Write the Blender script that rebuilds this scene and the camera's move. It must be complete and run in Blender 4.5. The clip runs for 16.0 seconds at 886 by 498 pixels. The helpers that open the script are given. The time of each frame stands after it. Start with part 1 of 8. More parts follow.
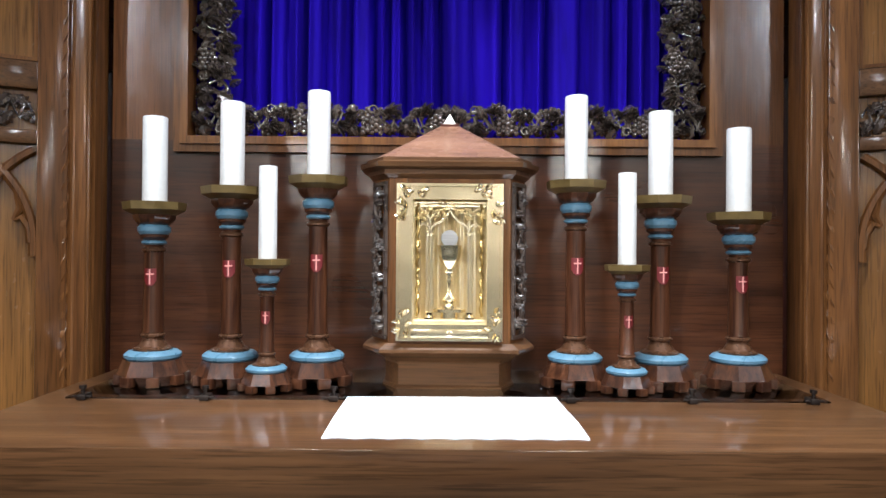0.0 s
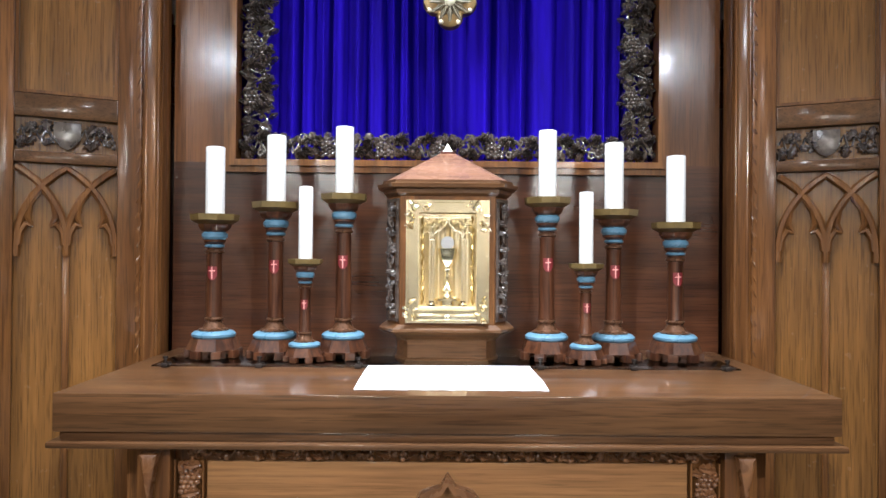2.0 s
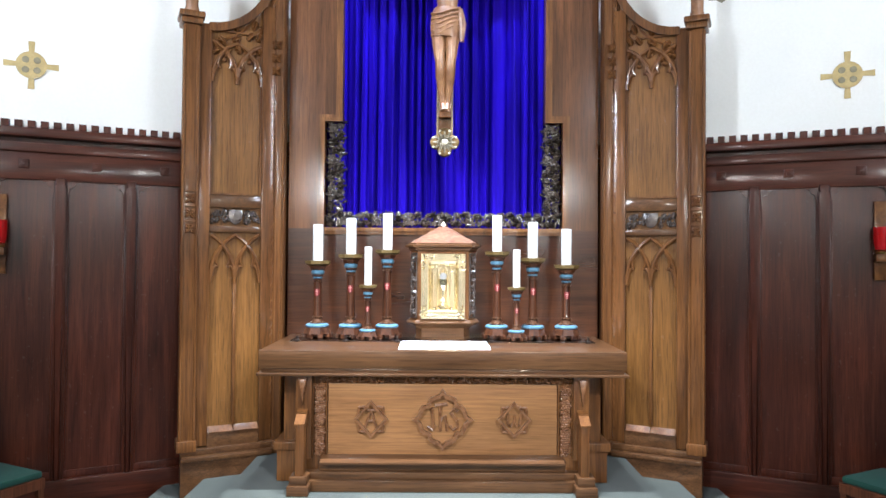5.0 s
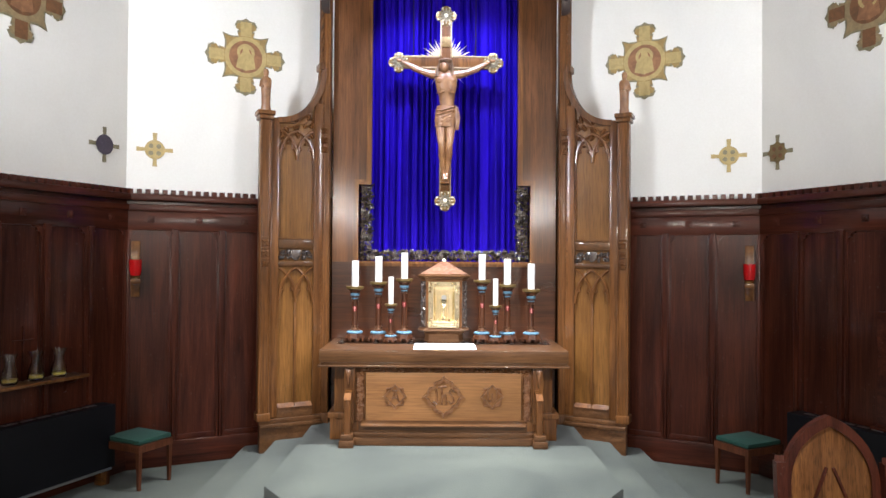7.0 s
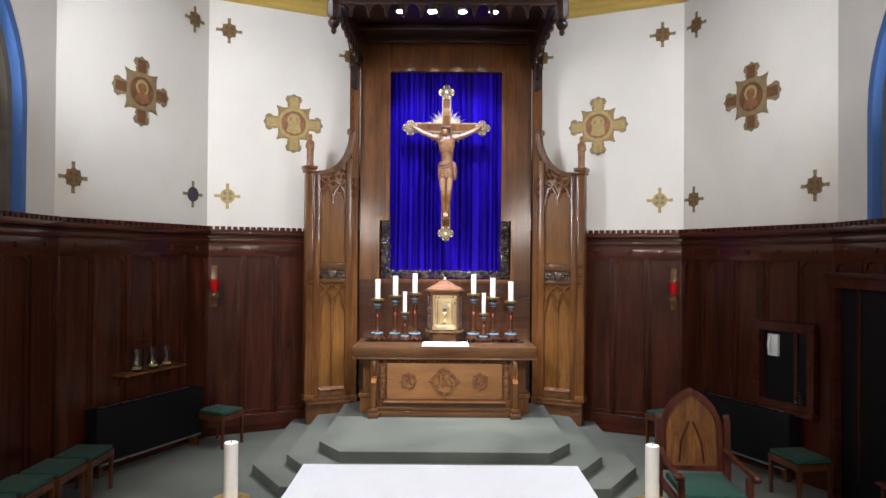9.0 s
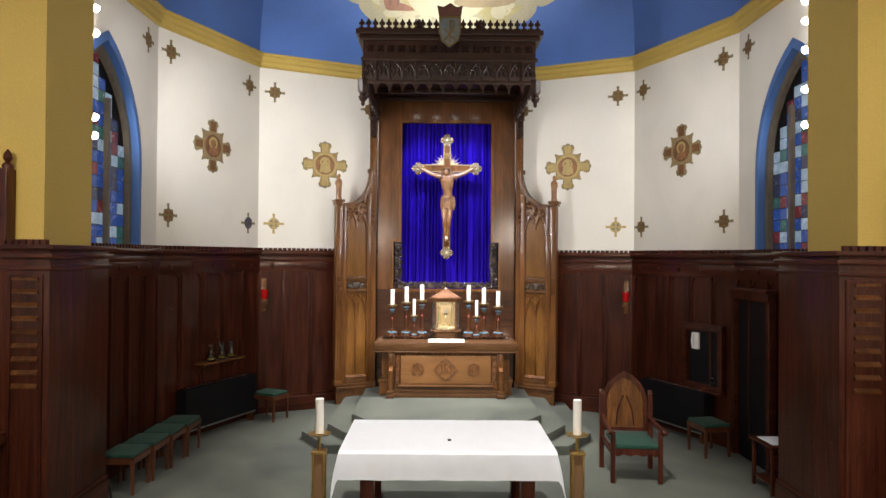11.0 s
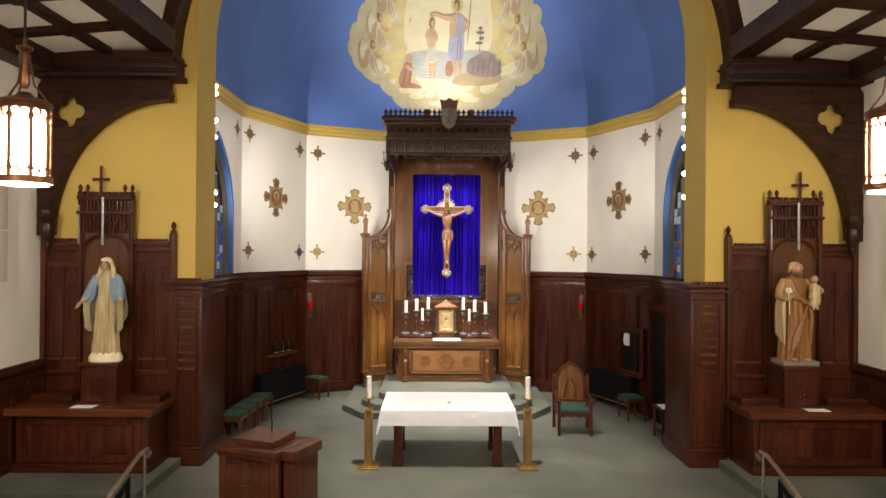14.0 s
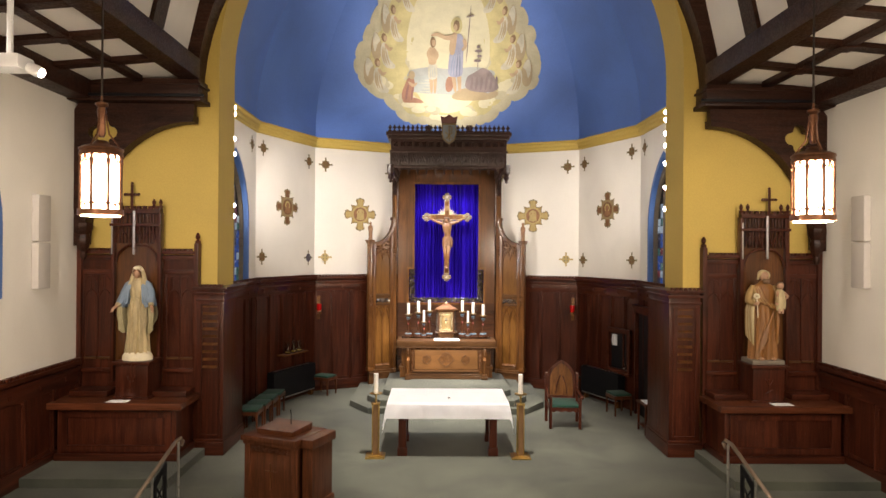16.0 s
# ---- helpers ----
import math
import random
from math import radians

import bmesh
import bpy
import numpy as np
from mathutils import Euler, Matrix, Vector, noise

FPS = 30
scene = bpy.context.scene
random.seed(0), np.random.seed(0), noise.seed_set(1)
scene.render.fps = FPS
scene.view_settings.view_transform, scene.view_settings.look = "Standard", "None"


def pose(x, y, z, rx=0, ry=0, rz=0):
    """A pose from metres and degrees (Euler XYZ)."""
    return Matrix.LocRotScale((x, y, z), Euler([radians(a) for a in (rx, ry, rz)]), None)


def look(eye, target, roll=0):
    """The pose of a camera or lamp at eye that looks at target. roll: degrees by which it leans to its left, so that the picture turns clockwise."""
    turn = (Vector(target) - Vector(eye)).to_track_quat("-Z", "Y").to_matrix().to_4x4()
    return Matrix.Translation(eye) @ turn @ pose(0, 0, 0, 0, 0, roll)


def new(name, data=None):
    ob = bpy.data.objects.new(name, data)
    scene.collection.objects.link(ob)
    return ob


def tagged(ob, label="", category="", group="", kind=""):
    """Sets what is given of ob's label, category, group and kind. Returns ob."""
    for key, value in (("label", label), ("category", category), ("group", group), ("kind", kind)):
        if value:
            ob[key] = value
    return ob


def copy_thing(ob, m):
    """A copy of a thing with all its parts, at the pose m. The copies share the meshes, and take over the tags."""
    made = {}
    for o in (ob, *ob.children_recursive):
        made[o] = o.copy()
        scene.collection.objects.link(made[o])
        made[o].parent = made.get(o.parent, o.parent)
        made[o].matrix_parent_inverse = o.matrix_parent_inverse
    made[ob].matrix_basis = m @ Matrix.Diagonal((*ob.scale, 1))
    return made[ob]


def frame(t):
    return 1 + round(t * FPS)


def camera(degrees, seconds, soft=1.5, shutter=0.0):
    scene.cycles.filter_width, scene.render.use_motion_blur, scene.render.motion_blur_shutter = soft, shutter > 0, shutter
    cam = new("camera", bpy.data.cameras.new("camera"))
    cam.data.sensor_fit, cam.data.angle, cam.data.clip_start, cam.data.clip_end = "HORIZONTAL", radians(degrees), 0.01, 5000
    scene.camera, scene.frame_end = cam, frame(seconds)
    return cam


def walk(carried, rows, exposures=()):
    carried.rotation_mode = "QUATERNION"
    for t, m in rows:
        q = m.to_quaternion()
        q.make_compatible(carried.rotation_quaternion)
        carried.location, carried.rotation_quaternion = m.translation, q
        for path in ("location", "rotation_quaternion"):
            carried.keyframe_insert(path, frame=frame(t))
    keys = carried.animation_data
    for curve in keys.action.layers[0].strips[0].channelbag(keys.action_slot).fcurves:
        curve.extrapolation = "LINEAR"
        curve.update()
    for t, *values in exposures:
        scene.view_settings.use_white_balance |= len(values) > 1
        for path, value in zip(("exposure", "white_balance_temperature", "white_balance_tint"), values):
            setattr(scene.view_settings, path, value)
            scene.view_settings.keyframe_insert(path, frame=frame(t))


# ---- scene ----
cam = camera(66.4, 16.0)
METRES, EYE, TILT, LEAN, TURN = 15.8, 1.81, 0.0, 0.0, -0.3
ROWS = [
    (0.0, 0.0, 0.0, 0.0, -0.0, 0.41, -0.44),
    (0.5, -0.0001, -0.0029, 0.0001, 0.02, 0.42, -0.45),
    (1.0, -0.0001, -0.0105, 0.0003, 0.02, 0.4, -0.45),
    (1.5, -0.0, -0.0226, 0.0002, -0.0, 0.36, -0.46),
    (2.0, 0.0002, -0.039, 0.0005, 0.01, 0.35, -0.47),
    (2.5, 0.0002, -0.0587, 0.0019, 0.02, 0.47, -0.5),
    (3.0, 0.0004, -0.0816, 0.0032, -0.06, 0.54, -0.49),
    (3.5, 0.0002, -0.1075, 0.0046, -0.18, 0.62, -0.49),
    (4.0, 0.0006, -0.1358, 0.0063, -0.15, 0.78, -0.47),
    (6.5, 0.0012, -0.3002, 0.025, 0.04, 0.98, -0.45),
    (7.0, 0.0005, -0.3378, 0.031, 0.0, 0.78, -0.43),
    (7.5, 0.0001, -0.3758, 0.0356, 0.0, 0.77, -0.42),
    (8.0, 0.0006, -0.4142, 0.0413, 0.08, 0.64, -0.46),
    (8.5, 0.0003, -0.4534, 0.0454, 0.08, 0.7, -0.43),
    (9.0, 0.001, -0.4933, 0.0507, 0.15, 0.63, -0.44),
    (11.5, -0.007, -0.7034, 0.0742, -0.28, 0.56, -0.45),
    (12.0, -0.0074, -0.7488, 0.0806, -0.27, 0.5, -0.46),
    (12.5, -0.0083, -0.7953, 0.0872, -0.29, 0.45, -0.46),
    (13.0, -0.0088, -0.8429, 0.0939, -0.29, 0.41, -0.45),
    (13.5, -0.0093, -0.8907, 0.1004, -0.29, 0.36, -0.44),
    (14.0, -0.01, -0.9244, 0.1051, -0.31, 0.31, -0.42),
    (14.5, -0.0104, -0.9423, 0.108, -0.31, 0.28, -0.43),
    (15.0, -0.0106, -0.9585, 0.1104, -0.32, 0.26, -0.43),
    (15.5, -0.011, -0.9764, 0.1137, -0.32, 0.21, -0.43),
    (16.0, -0.0111, -0.9924, 0.1164, -0.32, 0.19, -0.43),
]
walk(cam, [(t, pose(-0.033, 0, EYE, TILT, LEAN, TURN) @ pose(METRES * x, METRES * y, METRES * z, 90 + pitch, roll, yaw)) for t, x, y, z, yaw, pitch, roll in ROWS],
     exposures=[(0.0, -0.38, 5450, 8), (1.5, -0.14, 5450, 8), (2.5, 0.12, 5400, 8), (3.5, 0.4, 5150, 7), (4.2, 0.53, 5150, 7), (7.0, 0.38, 5650, 11), (9.0, 0.0, 5850, 13), (11.5, 0.05, 6450, 11), (16.0, 0.23, 7100, 16)])

# ---- world and light ----
world = bpy.data.worlds.new("interior_dim")
scene.world = world
world.use_nodes = True
world.node_tree.nodes["Background"].inputs["Color"].default_value = (0.75, 0.82, 1.0, 1)
world.node_tree.nodes["Background"].inputs["Strength"].default_value = 0.15


def lamp(name, kind, eye, target, power, size=0.1, spot=60, blend=0.6, color=(1, 0.95, 0.88)):
    data = bpy.data.lights.new(name, kind)
    data.energy, data.color = power, color
    if kind == "SPOT":
        data.spot_size, data.spot_blend, data.shadow_soft_size = radians(spot), blend, size
    elif kind == "AREA":
        data.size = size
    else:
        data.shadow_soft_size = size
    ob = new(name, data)
    ob.matrix_world = look(eye, target)
    return ob


# downlights set in the underside of the canopy
for x in (-0.62, -0.2, 0.2, 0.62):
    lamp("canopy_downlight", "SPOT", (x, 1.2, 5.85), (x * 1.1, 1.05, 0.8), 720, 0.05, 68, 0.8)
# spots that wash the blue curtain from the head of the niche
for x in (-0.5, 0.5):
    lamp("curtain_spot", "SPOT", (x, 1.5, 5.6), (x * 0.7, 2.8, 4.3), 190, 0.05, 62, 0.9, (0.72, 0.78, 1))
# spots on the back of the chancel arch: two of each side wash the near wall, two the far one
for s in (-1, 1):
    for k in range(4):
        z = 4.0 + 0.72 * k
        far = k % 2 == 0
        lamp("arch_spot", "SPOT", (s * 4.12, -2.5, z), (-s * (3.3 - 0.75 * k), 1.0 + 0.4 * k, 4.0 + 0.3 * k) if far else (s * 1.9, 2.6, 4.4), (140 if far else 325) * (1.05 if s < 0 else 0.74), 0.3 if far else 0.12, 130 if far else 85, 0.9, (1, 0.97, 0.92))
# lanterns along the nave, two of them in view
for y in (-9.75, -14.5, -19.0):
    for s in (-1, 1):
        lamp("nave_lantern_light", "POINT", (s * 3.12, y, 3.8), (s * 3.12, y, 0), 200, 0.14, color=(1, 0.86, 0.68))
# ceiling spots of the nave roof
for s in (-1, 1):
    lamp("nave_spot", "SPOT", (s * 5.2, -10.0, 6.3), (s * 5.2, -3.4, 2.6), 620, 0.08, 70, 0.9, (1, 0.93, 0.84))
lamp("nave_spot", "SPOT", (0, -5.6, 9.2), (0, -3.2, 0.6), 5500, 0.15, 54, 0.95, (1, 0.93, 0.84))
# track spots on the truss ends, aimed at the altar front
for s in (-1, 1):
    lamp("track_spot", "SPOT", (s * 3.4, -6.6, 6.2), (0, 1.65, 1.2), 1900, 0.06, 23, 0.9, (1, 0.95, 0.88))
# light on top of the canopy that washes the painting
lamp("canopy_uplight", "SPOT", (0, 0.5, 6.75), (0, 1.6, 9.0), 215, 0.1, 140, 0.9, (1, 0.97, 0.9))
lamp("canopy_uplight", "SPOT", (0, 1.9, 6.6), (0, 2.5, 8.0), 60, 0.08, 120, 0.9, (1, 0.97, 0.88))

# ---- materials ----
def material(name, base, rough=0.5, metal=0.0, vary=0.25, scale=(6, 6, 6), dark=None, bump=0.1, fine=60.0, coat=0.0,
             rough_vary=0.1, detail=6.0, random_tint=0.0, emit=None, power=0.0, sheen=0.0, spec=0.5):
    """One procedural surface: two scales of noise over two tones, with relief and uneven gloss."""
    m = bpy.data.materials.new(name)
    m.use_nodes = True
    n, l = m.node_tree.nodes, m.node_tree.links
    p = n["Principled BSDF"]
    dark = dark or tuple(c * (1 - vary) for c in base)
    co, mp = n.new("ShaderNodeTexCoord"), n.new("ShaderNodeMapping")
    mp.inputs["Scale"].default_value = scale
    l.new(co.outputs["Object"], mp.inputs["Vector"])
    a, b = n.new("ShaderNodeTexNoise"), n.new("ShaderNodeTexNoise")
    a.inputs["Scale"].default_value, a.inputs["Detail"].default_value = 1.0, detail
    a.inputs["Distortion"].default_value = 0.6
    b.inputs["Scale"].default_value, b.inputs["Detail"].default_value = fine, 3.0
    l.new(mp.outputs["Vector"], a.inputs["Vector"])
    grain = max(scale) > 4 * min(scale)
    if grain:
        b.inputs["Scale"].default_value, b.inputs["Detail"].default_value = 5.5, 5.0
    l.new(mp.outputs["Vector"] if grain else co.outputs["Object"], b.inputs["Vector"])
    ramp = n.new("ShaderNodeValToRGB")
    ramp.color_ramp.elements[0].position, ramp.color_ramp.elements[1].position = 0.32, 0.68
    ramp.color_ramp.elements[0].color, ramp.color_ramp.elements[1].color = (*dark, 1), (*base, 1)
    l.new(a.outputs["Fac"], ramp.inputs["Fac"])
    out = ramp.outputs["Color"]
    mix = n.new("ShaderNodeMix")
    mix.data_type, mix.blend_type = "RGBA", "OVERLAY"
    mix.inputs["Factor"].default_value = 0.42 if grain else 0.18
    l.new(out, mix.inputs[6])
    l.new(b.outputs["Color"], mix.inputs[7])
    hs = n.new("ShaderNodeHueSaturation")
    l.new(mix.outputs[2], hs.inputs["Color"])
    bw = n.new("ShaderNodeRGBToBW")
    l.new(b.outputs["Color"], bw.inputs["Color"])
    l.new(bw.outputs["Val"], mix.inputs[7])
    if random_tint:
        oi, mr = n.new("ShaderNodeObjectInfo"), n.new("ShaderNodeMapRange")
        mr.inputs["To Min"].default_value, mr.inputs["To Max"].default_value = 1 - random_tint, 1 + random_tint
        l.new(oi.outputs["Random"], mr.inputs["Value"])
        l.new(mr.outputs["Result"], hs.inputs["Value"])
    l.new(hs.outputs["Color"], p.inputs["Base Color"])
    r = n.new("ShaderNodeMapRange")
    r.inputs["To Min"].default_value, r.inputs["To Max"].default_value = max(0.02, rough - rough_vary), min(1, rough + rough_vary)
    l.new(a.outputs["Fac"], r.inputs["Value"])
    l.new(r.outputs["Result"], p.inputs["Roughness"])
    p.inputs["Metallic"].default_value = metal
    p.inputs["Coat Weight"].default_value, p.inputs["Coat Roughness"].default_value = coat, max(0.12, rough)
    p.inputs["Specular IOR Level"].default_value = spec
    p.inputs["Sheen Weight"].default_value = sheen
    if bump:
        bp, add = n.new("ShaderNodeBump"), n.new("ShaderNodeMath")
        add.operation = "ADD"
        l.new(a.outputs["Fac"], add.inputs[0])
        l.new(b.outputs["Fac"], add.inputs[1])
        l.new(add.outputs["Value"], bp.inputs["Height"])
        bp.inputs["Strength"].default_value, bp.inputs["Distance"].default_value = bump, 0.01
        l.new(bp.outputs["Normal"], p.inputs["Normal"])
    if emit:
        p.inputs["Emission Color"].default_value, p.inputs["Emission Strength"].default_value = (*emit, 1), power
    return m


def glassy(name, color, rough=0.02):
    m = material(name, color, rough, bump=0.0, vary=0.05, rough_vary=0.01)
    m.node_tree.nodes["Principled BSDF"].inputs["Transmission Weight"].default_value = 1.0
    return m


def wood(name, base, dark, axis="z", rough=0.38, coat=0.5, gloss=0.12, figure=9.0, pores=0.35, patch=0.18, ripple=0.0018):
    """Varnished timber: broad figure, fine open pores along the grain, and an uneven coat."""
    m = bpy.data.materials.new(name)
    m.use_nodes = True
    n, l = m.node_tree.nodes, m.node_tree.links
    p = n["Principled BSDF"]
    co, oi = n.new("ShaderNodeTexCoord"), n.new("ShaderNodeObjectInfo")
    shift = n.new("ShaderNodeVectorMath")
    shift.operation = "MULTIPLY_ADD"
    shift.inputs[1].default_value = (7.3, 5.1, 3.7)
    l.new(oi.outputs["Random"], shift.inputs[0])
    l.new(co.outputs["Object"], shift.inputs[2])

    def noise(across, along, detail, distortion=0.0):
        mp, t = n.new("ShaderNodeMapping"), n.new("ShaderNodeTexNoise")
        mp.inputs["Scale"].default_value = {"z": (across, across, along), "x": (along, across, across), "xy": (along, along, across)}[axis]
        l.new(shift.outputs["Vector"], mp.inputs["Vector"])
        l.new(mp.outputs["Vector"], t.inputs["Vector"])
        t.inputs["Scale"].default_value, t.inputs["Detail"].default_value, t.inputs["Distortion"].default_value = 1.0, detail, distortion
        return t.outputs["Fac"]

    def span(value, a, b, lo, hi):
        r = n.new("ShaderNodeMapRange")
        for k, v in zip(("From Min", "From Max", "To Min", "To Max"), (a, b, lo, hi)):
            r.inputs[k].default_value = v
        l.new(value, r.inputs["Value"])
        return r.outputs["Result"]

    def times(a, b):
        t = n.new("ShaderNodeMath")
        t.operation = "MULTIPLY"
        l.new(a, t.inputs[0])
        l.new(b, t.inputs[1])
        return t.outputs["Value"]

    broad, fine, pore, cloudy, peel = noise(figure, figure * 0.07, 7.0, 1.1), noise(60, 2.2, 4.0), noise(170, 6.0, 2.0), noise(1.7, 1.1, 3.0), noise(34, 26, 4.0)
    ramp = n.new("ShaderNodeValToRGB")
    ramp.color_ramp.elements[0].position, ramp.color_ramp.elements[1].position = 0.34, 0.66
    ramp.color_ramp.elements[0].color, ramp.color_ramp.elements[1].color = (*dark, 1), (*base, 1)
    l.new(broad, ramp.inputs["Fac"])
    tone = times(times(span(fine, 0.3, 0.7, 0.78, 1.2), span(pore, 0.52, 0.64, 1.0, 1.0 - pores)), span(cloudy, 0.3, 0.7, 1 - patch, 1 + patch))
    hs = n.new("ShaderNodeHueSaturation")
    l.new(ramp.outputs["Color"], hs.inputs["Color"])
    l.new(tone, hs.inputs["Value"])
    l.new(hs.outputs["Color"], p.inputs["Base Color"])
    l.new(span(cloudy, 0.3, 0.7, rough - 0.06, rough + 0.08), p.inputs["Roughness"])
    p.inputs["Specular IOR Level"].default_value = 0.1
    p.inputs["Coat Weight"].default_value = coat
    l.new(span(peel, 0.3, 0.7, gloss * 0.7, gloss * 1.4), p.inputs["Coat Roughness"])
    for value, strength, distance, socket in ((pore, -0.25, 0.002, "Normal"), (peel, 0.16, ripple, "Coat Normal")):
        bp = n.new("ShaderNodeBump")
        bp.invert = strength < 0
        bp.inputs["Strength"].default_value, bp.inputs["Distance"].default_value = abs(strength), distance
        l.new(value, bp.inputs["Height"])
        l.new(bp.outputs["Normal"], p.inputs[socket])
    return m


OAK = wood("varnished_oak", (0.175, 0.072, 0.02), (0.082, 0.031, 0.009), coat=0.6, gloss=0.13)
OAK_X = wood("varnished_oak_lengthwise", (0.108, 0.05, 0.019), (0.07, 0.031, 0.012), "x", coat=0.6, gloss=0.1)
OAK_PALE = wood("golden_oak", (0.245, 0.118, 0.043), (0.2, 0.092, 0.033), "x", coat=0.4, pores=0.2)
OAK_GOLD = wood("golden_brown_oak_board", (0.195, 0.087, 0.0205), (0.148, 0.064, 0.0148), coat=0.5, gloss=0.2, figure=6.0)
# varnished oak again, darkened and dulled to hold back highlights on sills and coping
DULL_OAK = wood("dulled_oak", (0.15, 0.062, 0.019), (0.075, 0.029, 0.009), rough=0.45, coat=0.4, gloss=0.16)
STICK = wood("dark_turned_oak", (0.075, 0.027, 0.011), (0.028, 0.01, 0.005), coat=0.9, gloss=0.08, figure=30.0)
ROOF_OAK = wood("satin_brown_oak", (0.19, 0.1, 0.06), (0.14, 0.068, 0.038), "x", coat=0.4, gloss=0.25, pores=0.3)
OAK_RED = wood("reddish_oak", (0.128, 0.049, 0.015), (0.068, 0.025, 0.0077), coat=0.65, gloss=0.15, figure=5.0, pores=0.3, patch=0.25, ripple=0.003)
BURR = wood("shaded_burr_oak", (0.064, 0.022, 0.0085), (0.033, 0.011, 0.0045), "x", rough=0.3, coat=1.0, gloss=0.15, figure=7.0, patch=0.35, ripple=0.004)
DARK = wood("dark_mahogany", (0.078, 0.0195, 0.0095), (0.034, 0.0082, 0.0043), coat=0.4, gloss=0.2, figure=8.0, pores=0.3)
DARK_X = wood("dark_mahogany_lengthwise", (0.08, 0.02, 0.0095), (0.036, 0.0087, 0.0045), "xy", coat=0.5, gloss=0.13, figure=8.0, pores=0.3)
MAHOG = wood("polished_mahogany", (0.105, 0.036, 0.016), (0.062, 0.02, 0.009), coat=0.4, gloss=0.16, figure=8.0, pores=0.35)
MAHOG_X = wood("polished_mahogany_lengthwise", (0.125, 0.037, 0.0155), (0.06, 0.0175, 0.008), "x", coat=0.5, gloss=0.12, figure=8.0, pores=0.35)
BEAM = wood("dark_beam", (0.045, 0.017, 0.01), (0.02, 0.0075, 0.0045), "x", rough=0.5, coat=0.15, gloss=0.25)
CARVED = material("carved_dark_oak", (0.1, 0.075, 0.06), 0.16, dark=(0.03, 0.021, 0.017), scale=(25, 25, 25), bump=0.08, coat=1.0, spec=0.8)
PLASTER = material("white_plaster", (0.8, 0.775, 0.72), 0.75, vary=0.09, scale=(0.9, 0.9, 0.6), bump=0.06, fine=45)
YELLOW = material("mustard_plaster", (0.56, 0.405, 0.1), 0.7, vary=0.1, scale=(0.8, 0.8, 0.6), bump=0.06, fine=45)
BLUE = material("sky_blue_dome_paint", (0.1, 0.215, 0.62), 0.6, vary=0.18, scale=(0.7, 0.7, 0.7), bump=0.05, fine=40)
BLUE_REVEAL = material("blue_reveal_paint", (0.07, 0.17, 0.46), 0.6, vary=0.12, scale=(2, 2, 2), bump=0.05)
CARPET = material("grey_green_carpet", (0.084, 0.094, 0.074), 0.95, dark=(0.032, 0.039, 0.032), scale=(0.75, 0.75, 0.75), detail=9.0, bump=0.5, fine=260, sheen=0.1, rough_vary=0.03)
CURTAIN = material("royal_blue_curtain", (0.018, 0.0032, 0.36), 0.8, dark=(0.009, 0.0016, 0.18), scale=(9, 9, 1), bump=0.08, fine=300, spec=0.08)
GOLD = material("polished_gold", (0.93, 0.8, 0.53), 0.2, 1.0, vary=0.12, scale=(14, 14, 14), bump=0.03, rough_vary=0.06)
SATIN_GOLD = material("satin_gold", (0.88, 0.75, 0.49), 0.36, 1.0, vary=0.12, scale=(14, 14, 14), bump=0.03, rough_vary=0.06)
BRASS = material("aged_brass", (0.55, 0.38, 0.13), 0.32, 1.0, vary=0.3, scale=(20, 20, 20), bump=0.06)
GILT = material("gilt_paint", (0.62, 0.4, 0.12), 0.38, 0.55, vary=0.35, scale=(18, 18, 18), bump=0.15)
BRONZE_PAINT = material("olive_gilt_paint", (0.16, 0.105, 0.032), 0.4, 0.3, vary=0.3, scale=(18, 18, 18), bump=0.05)
WAX = material("white_wax", (0.6, 0.585, 0.56), 0.45, vary=0.03, scale=(5, 5, 5), bump=0.03, rough_vary=0.05)
CLOTH = material("white_linen", (0.84, 0.87, 0.92), 0.9, vary=0.03, scale=(6, 6, 6), bump=0.12, fine=300)
TURQ = material("turquoise_enamel", (0.1, 0.19, 0.26), 0.3, vary=0.2, scale=(25, 25, 25), bump=0.04)
RED_SHIELD = material("red_shield_paint", (0.13, 0.009, 0.011), 0.4, vary=0.1, scale=(25, 25, 25), bump=0.02)
CREAM = material("cream_paint", (0.75, 0.68, 0.5), 0.5, vary=0.1, scale=(20, 20, 20), bump=0.04)
GREEN = material("green_seat_velvet", (0.006, 0.05, 0.034), 0.9, vary=0.3, scale=(9, 9, 9), bump=0.15, fine=300, sheen=0.04)
BLACK = material("black_metal", (0.006, 0.006, 0.008), 0.5, vary=0.3, scale=(4, 4, 4), bump=0.05, spec=0.2)
DARK_IRON = material("dark_iron", (0.04, 0.03, 0.025), 0.4, 0.8, vary=0.3, scale=(15, 15, 15), bump=0.1)
STEEL = material("brushed_steel", (0.55, 0.55, 0.56), 0.3, 1.0, vary=0.1, scale=(3, 3, 60), bump=0.03)
COPPER = material("aged_copper", (0.22, 0.1, 0.055), 0.35, 0.8, vary=0.35, scale=(16, 16, 16), bump=0.1)
GREY_PANEL = material("pale_grey_speaker_cloth", (0.52, 0.49, 0.46), 0.8, vary=0.05, scale=(4, 4, 4), bump=0.1, fine=300)
WHITE_PLASTIC = material("white_plastic", (0.75, 0.77, 0.8), 0.4, vary=0.04, scale=(4, 4, 4), bump=0.02)
STONE = material("grey_stone", (0.2, 0.17, 0.135), 0.8, vary=0.25, scale=(8, 8, 8), bump=0.2)
GLASS = glassy("clear_glass", (0.93, 0.96, 0.95))
GLASS_PLATE = glassy("grey_plate_glass", (0.62, 0.68, 0.66))
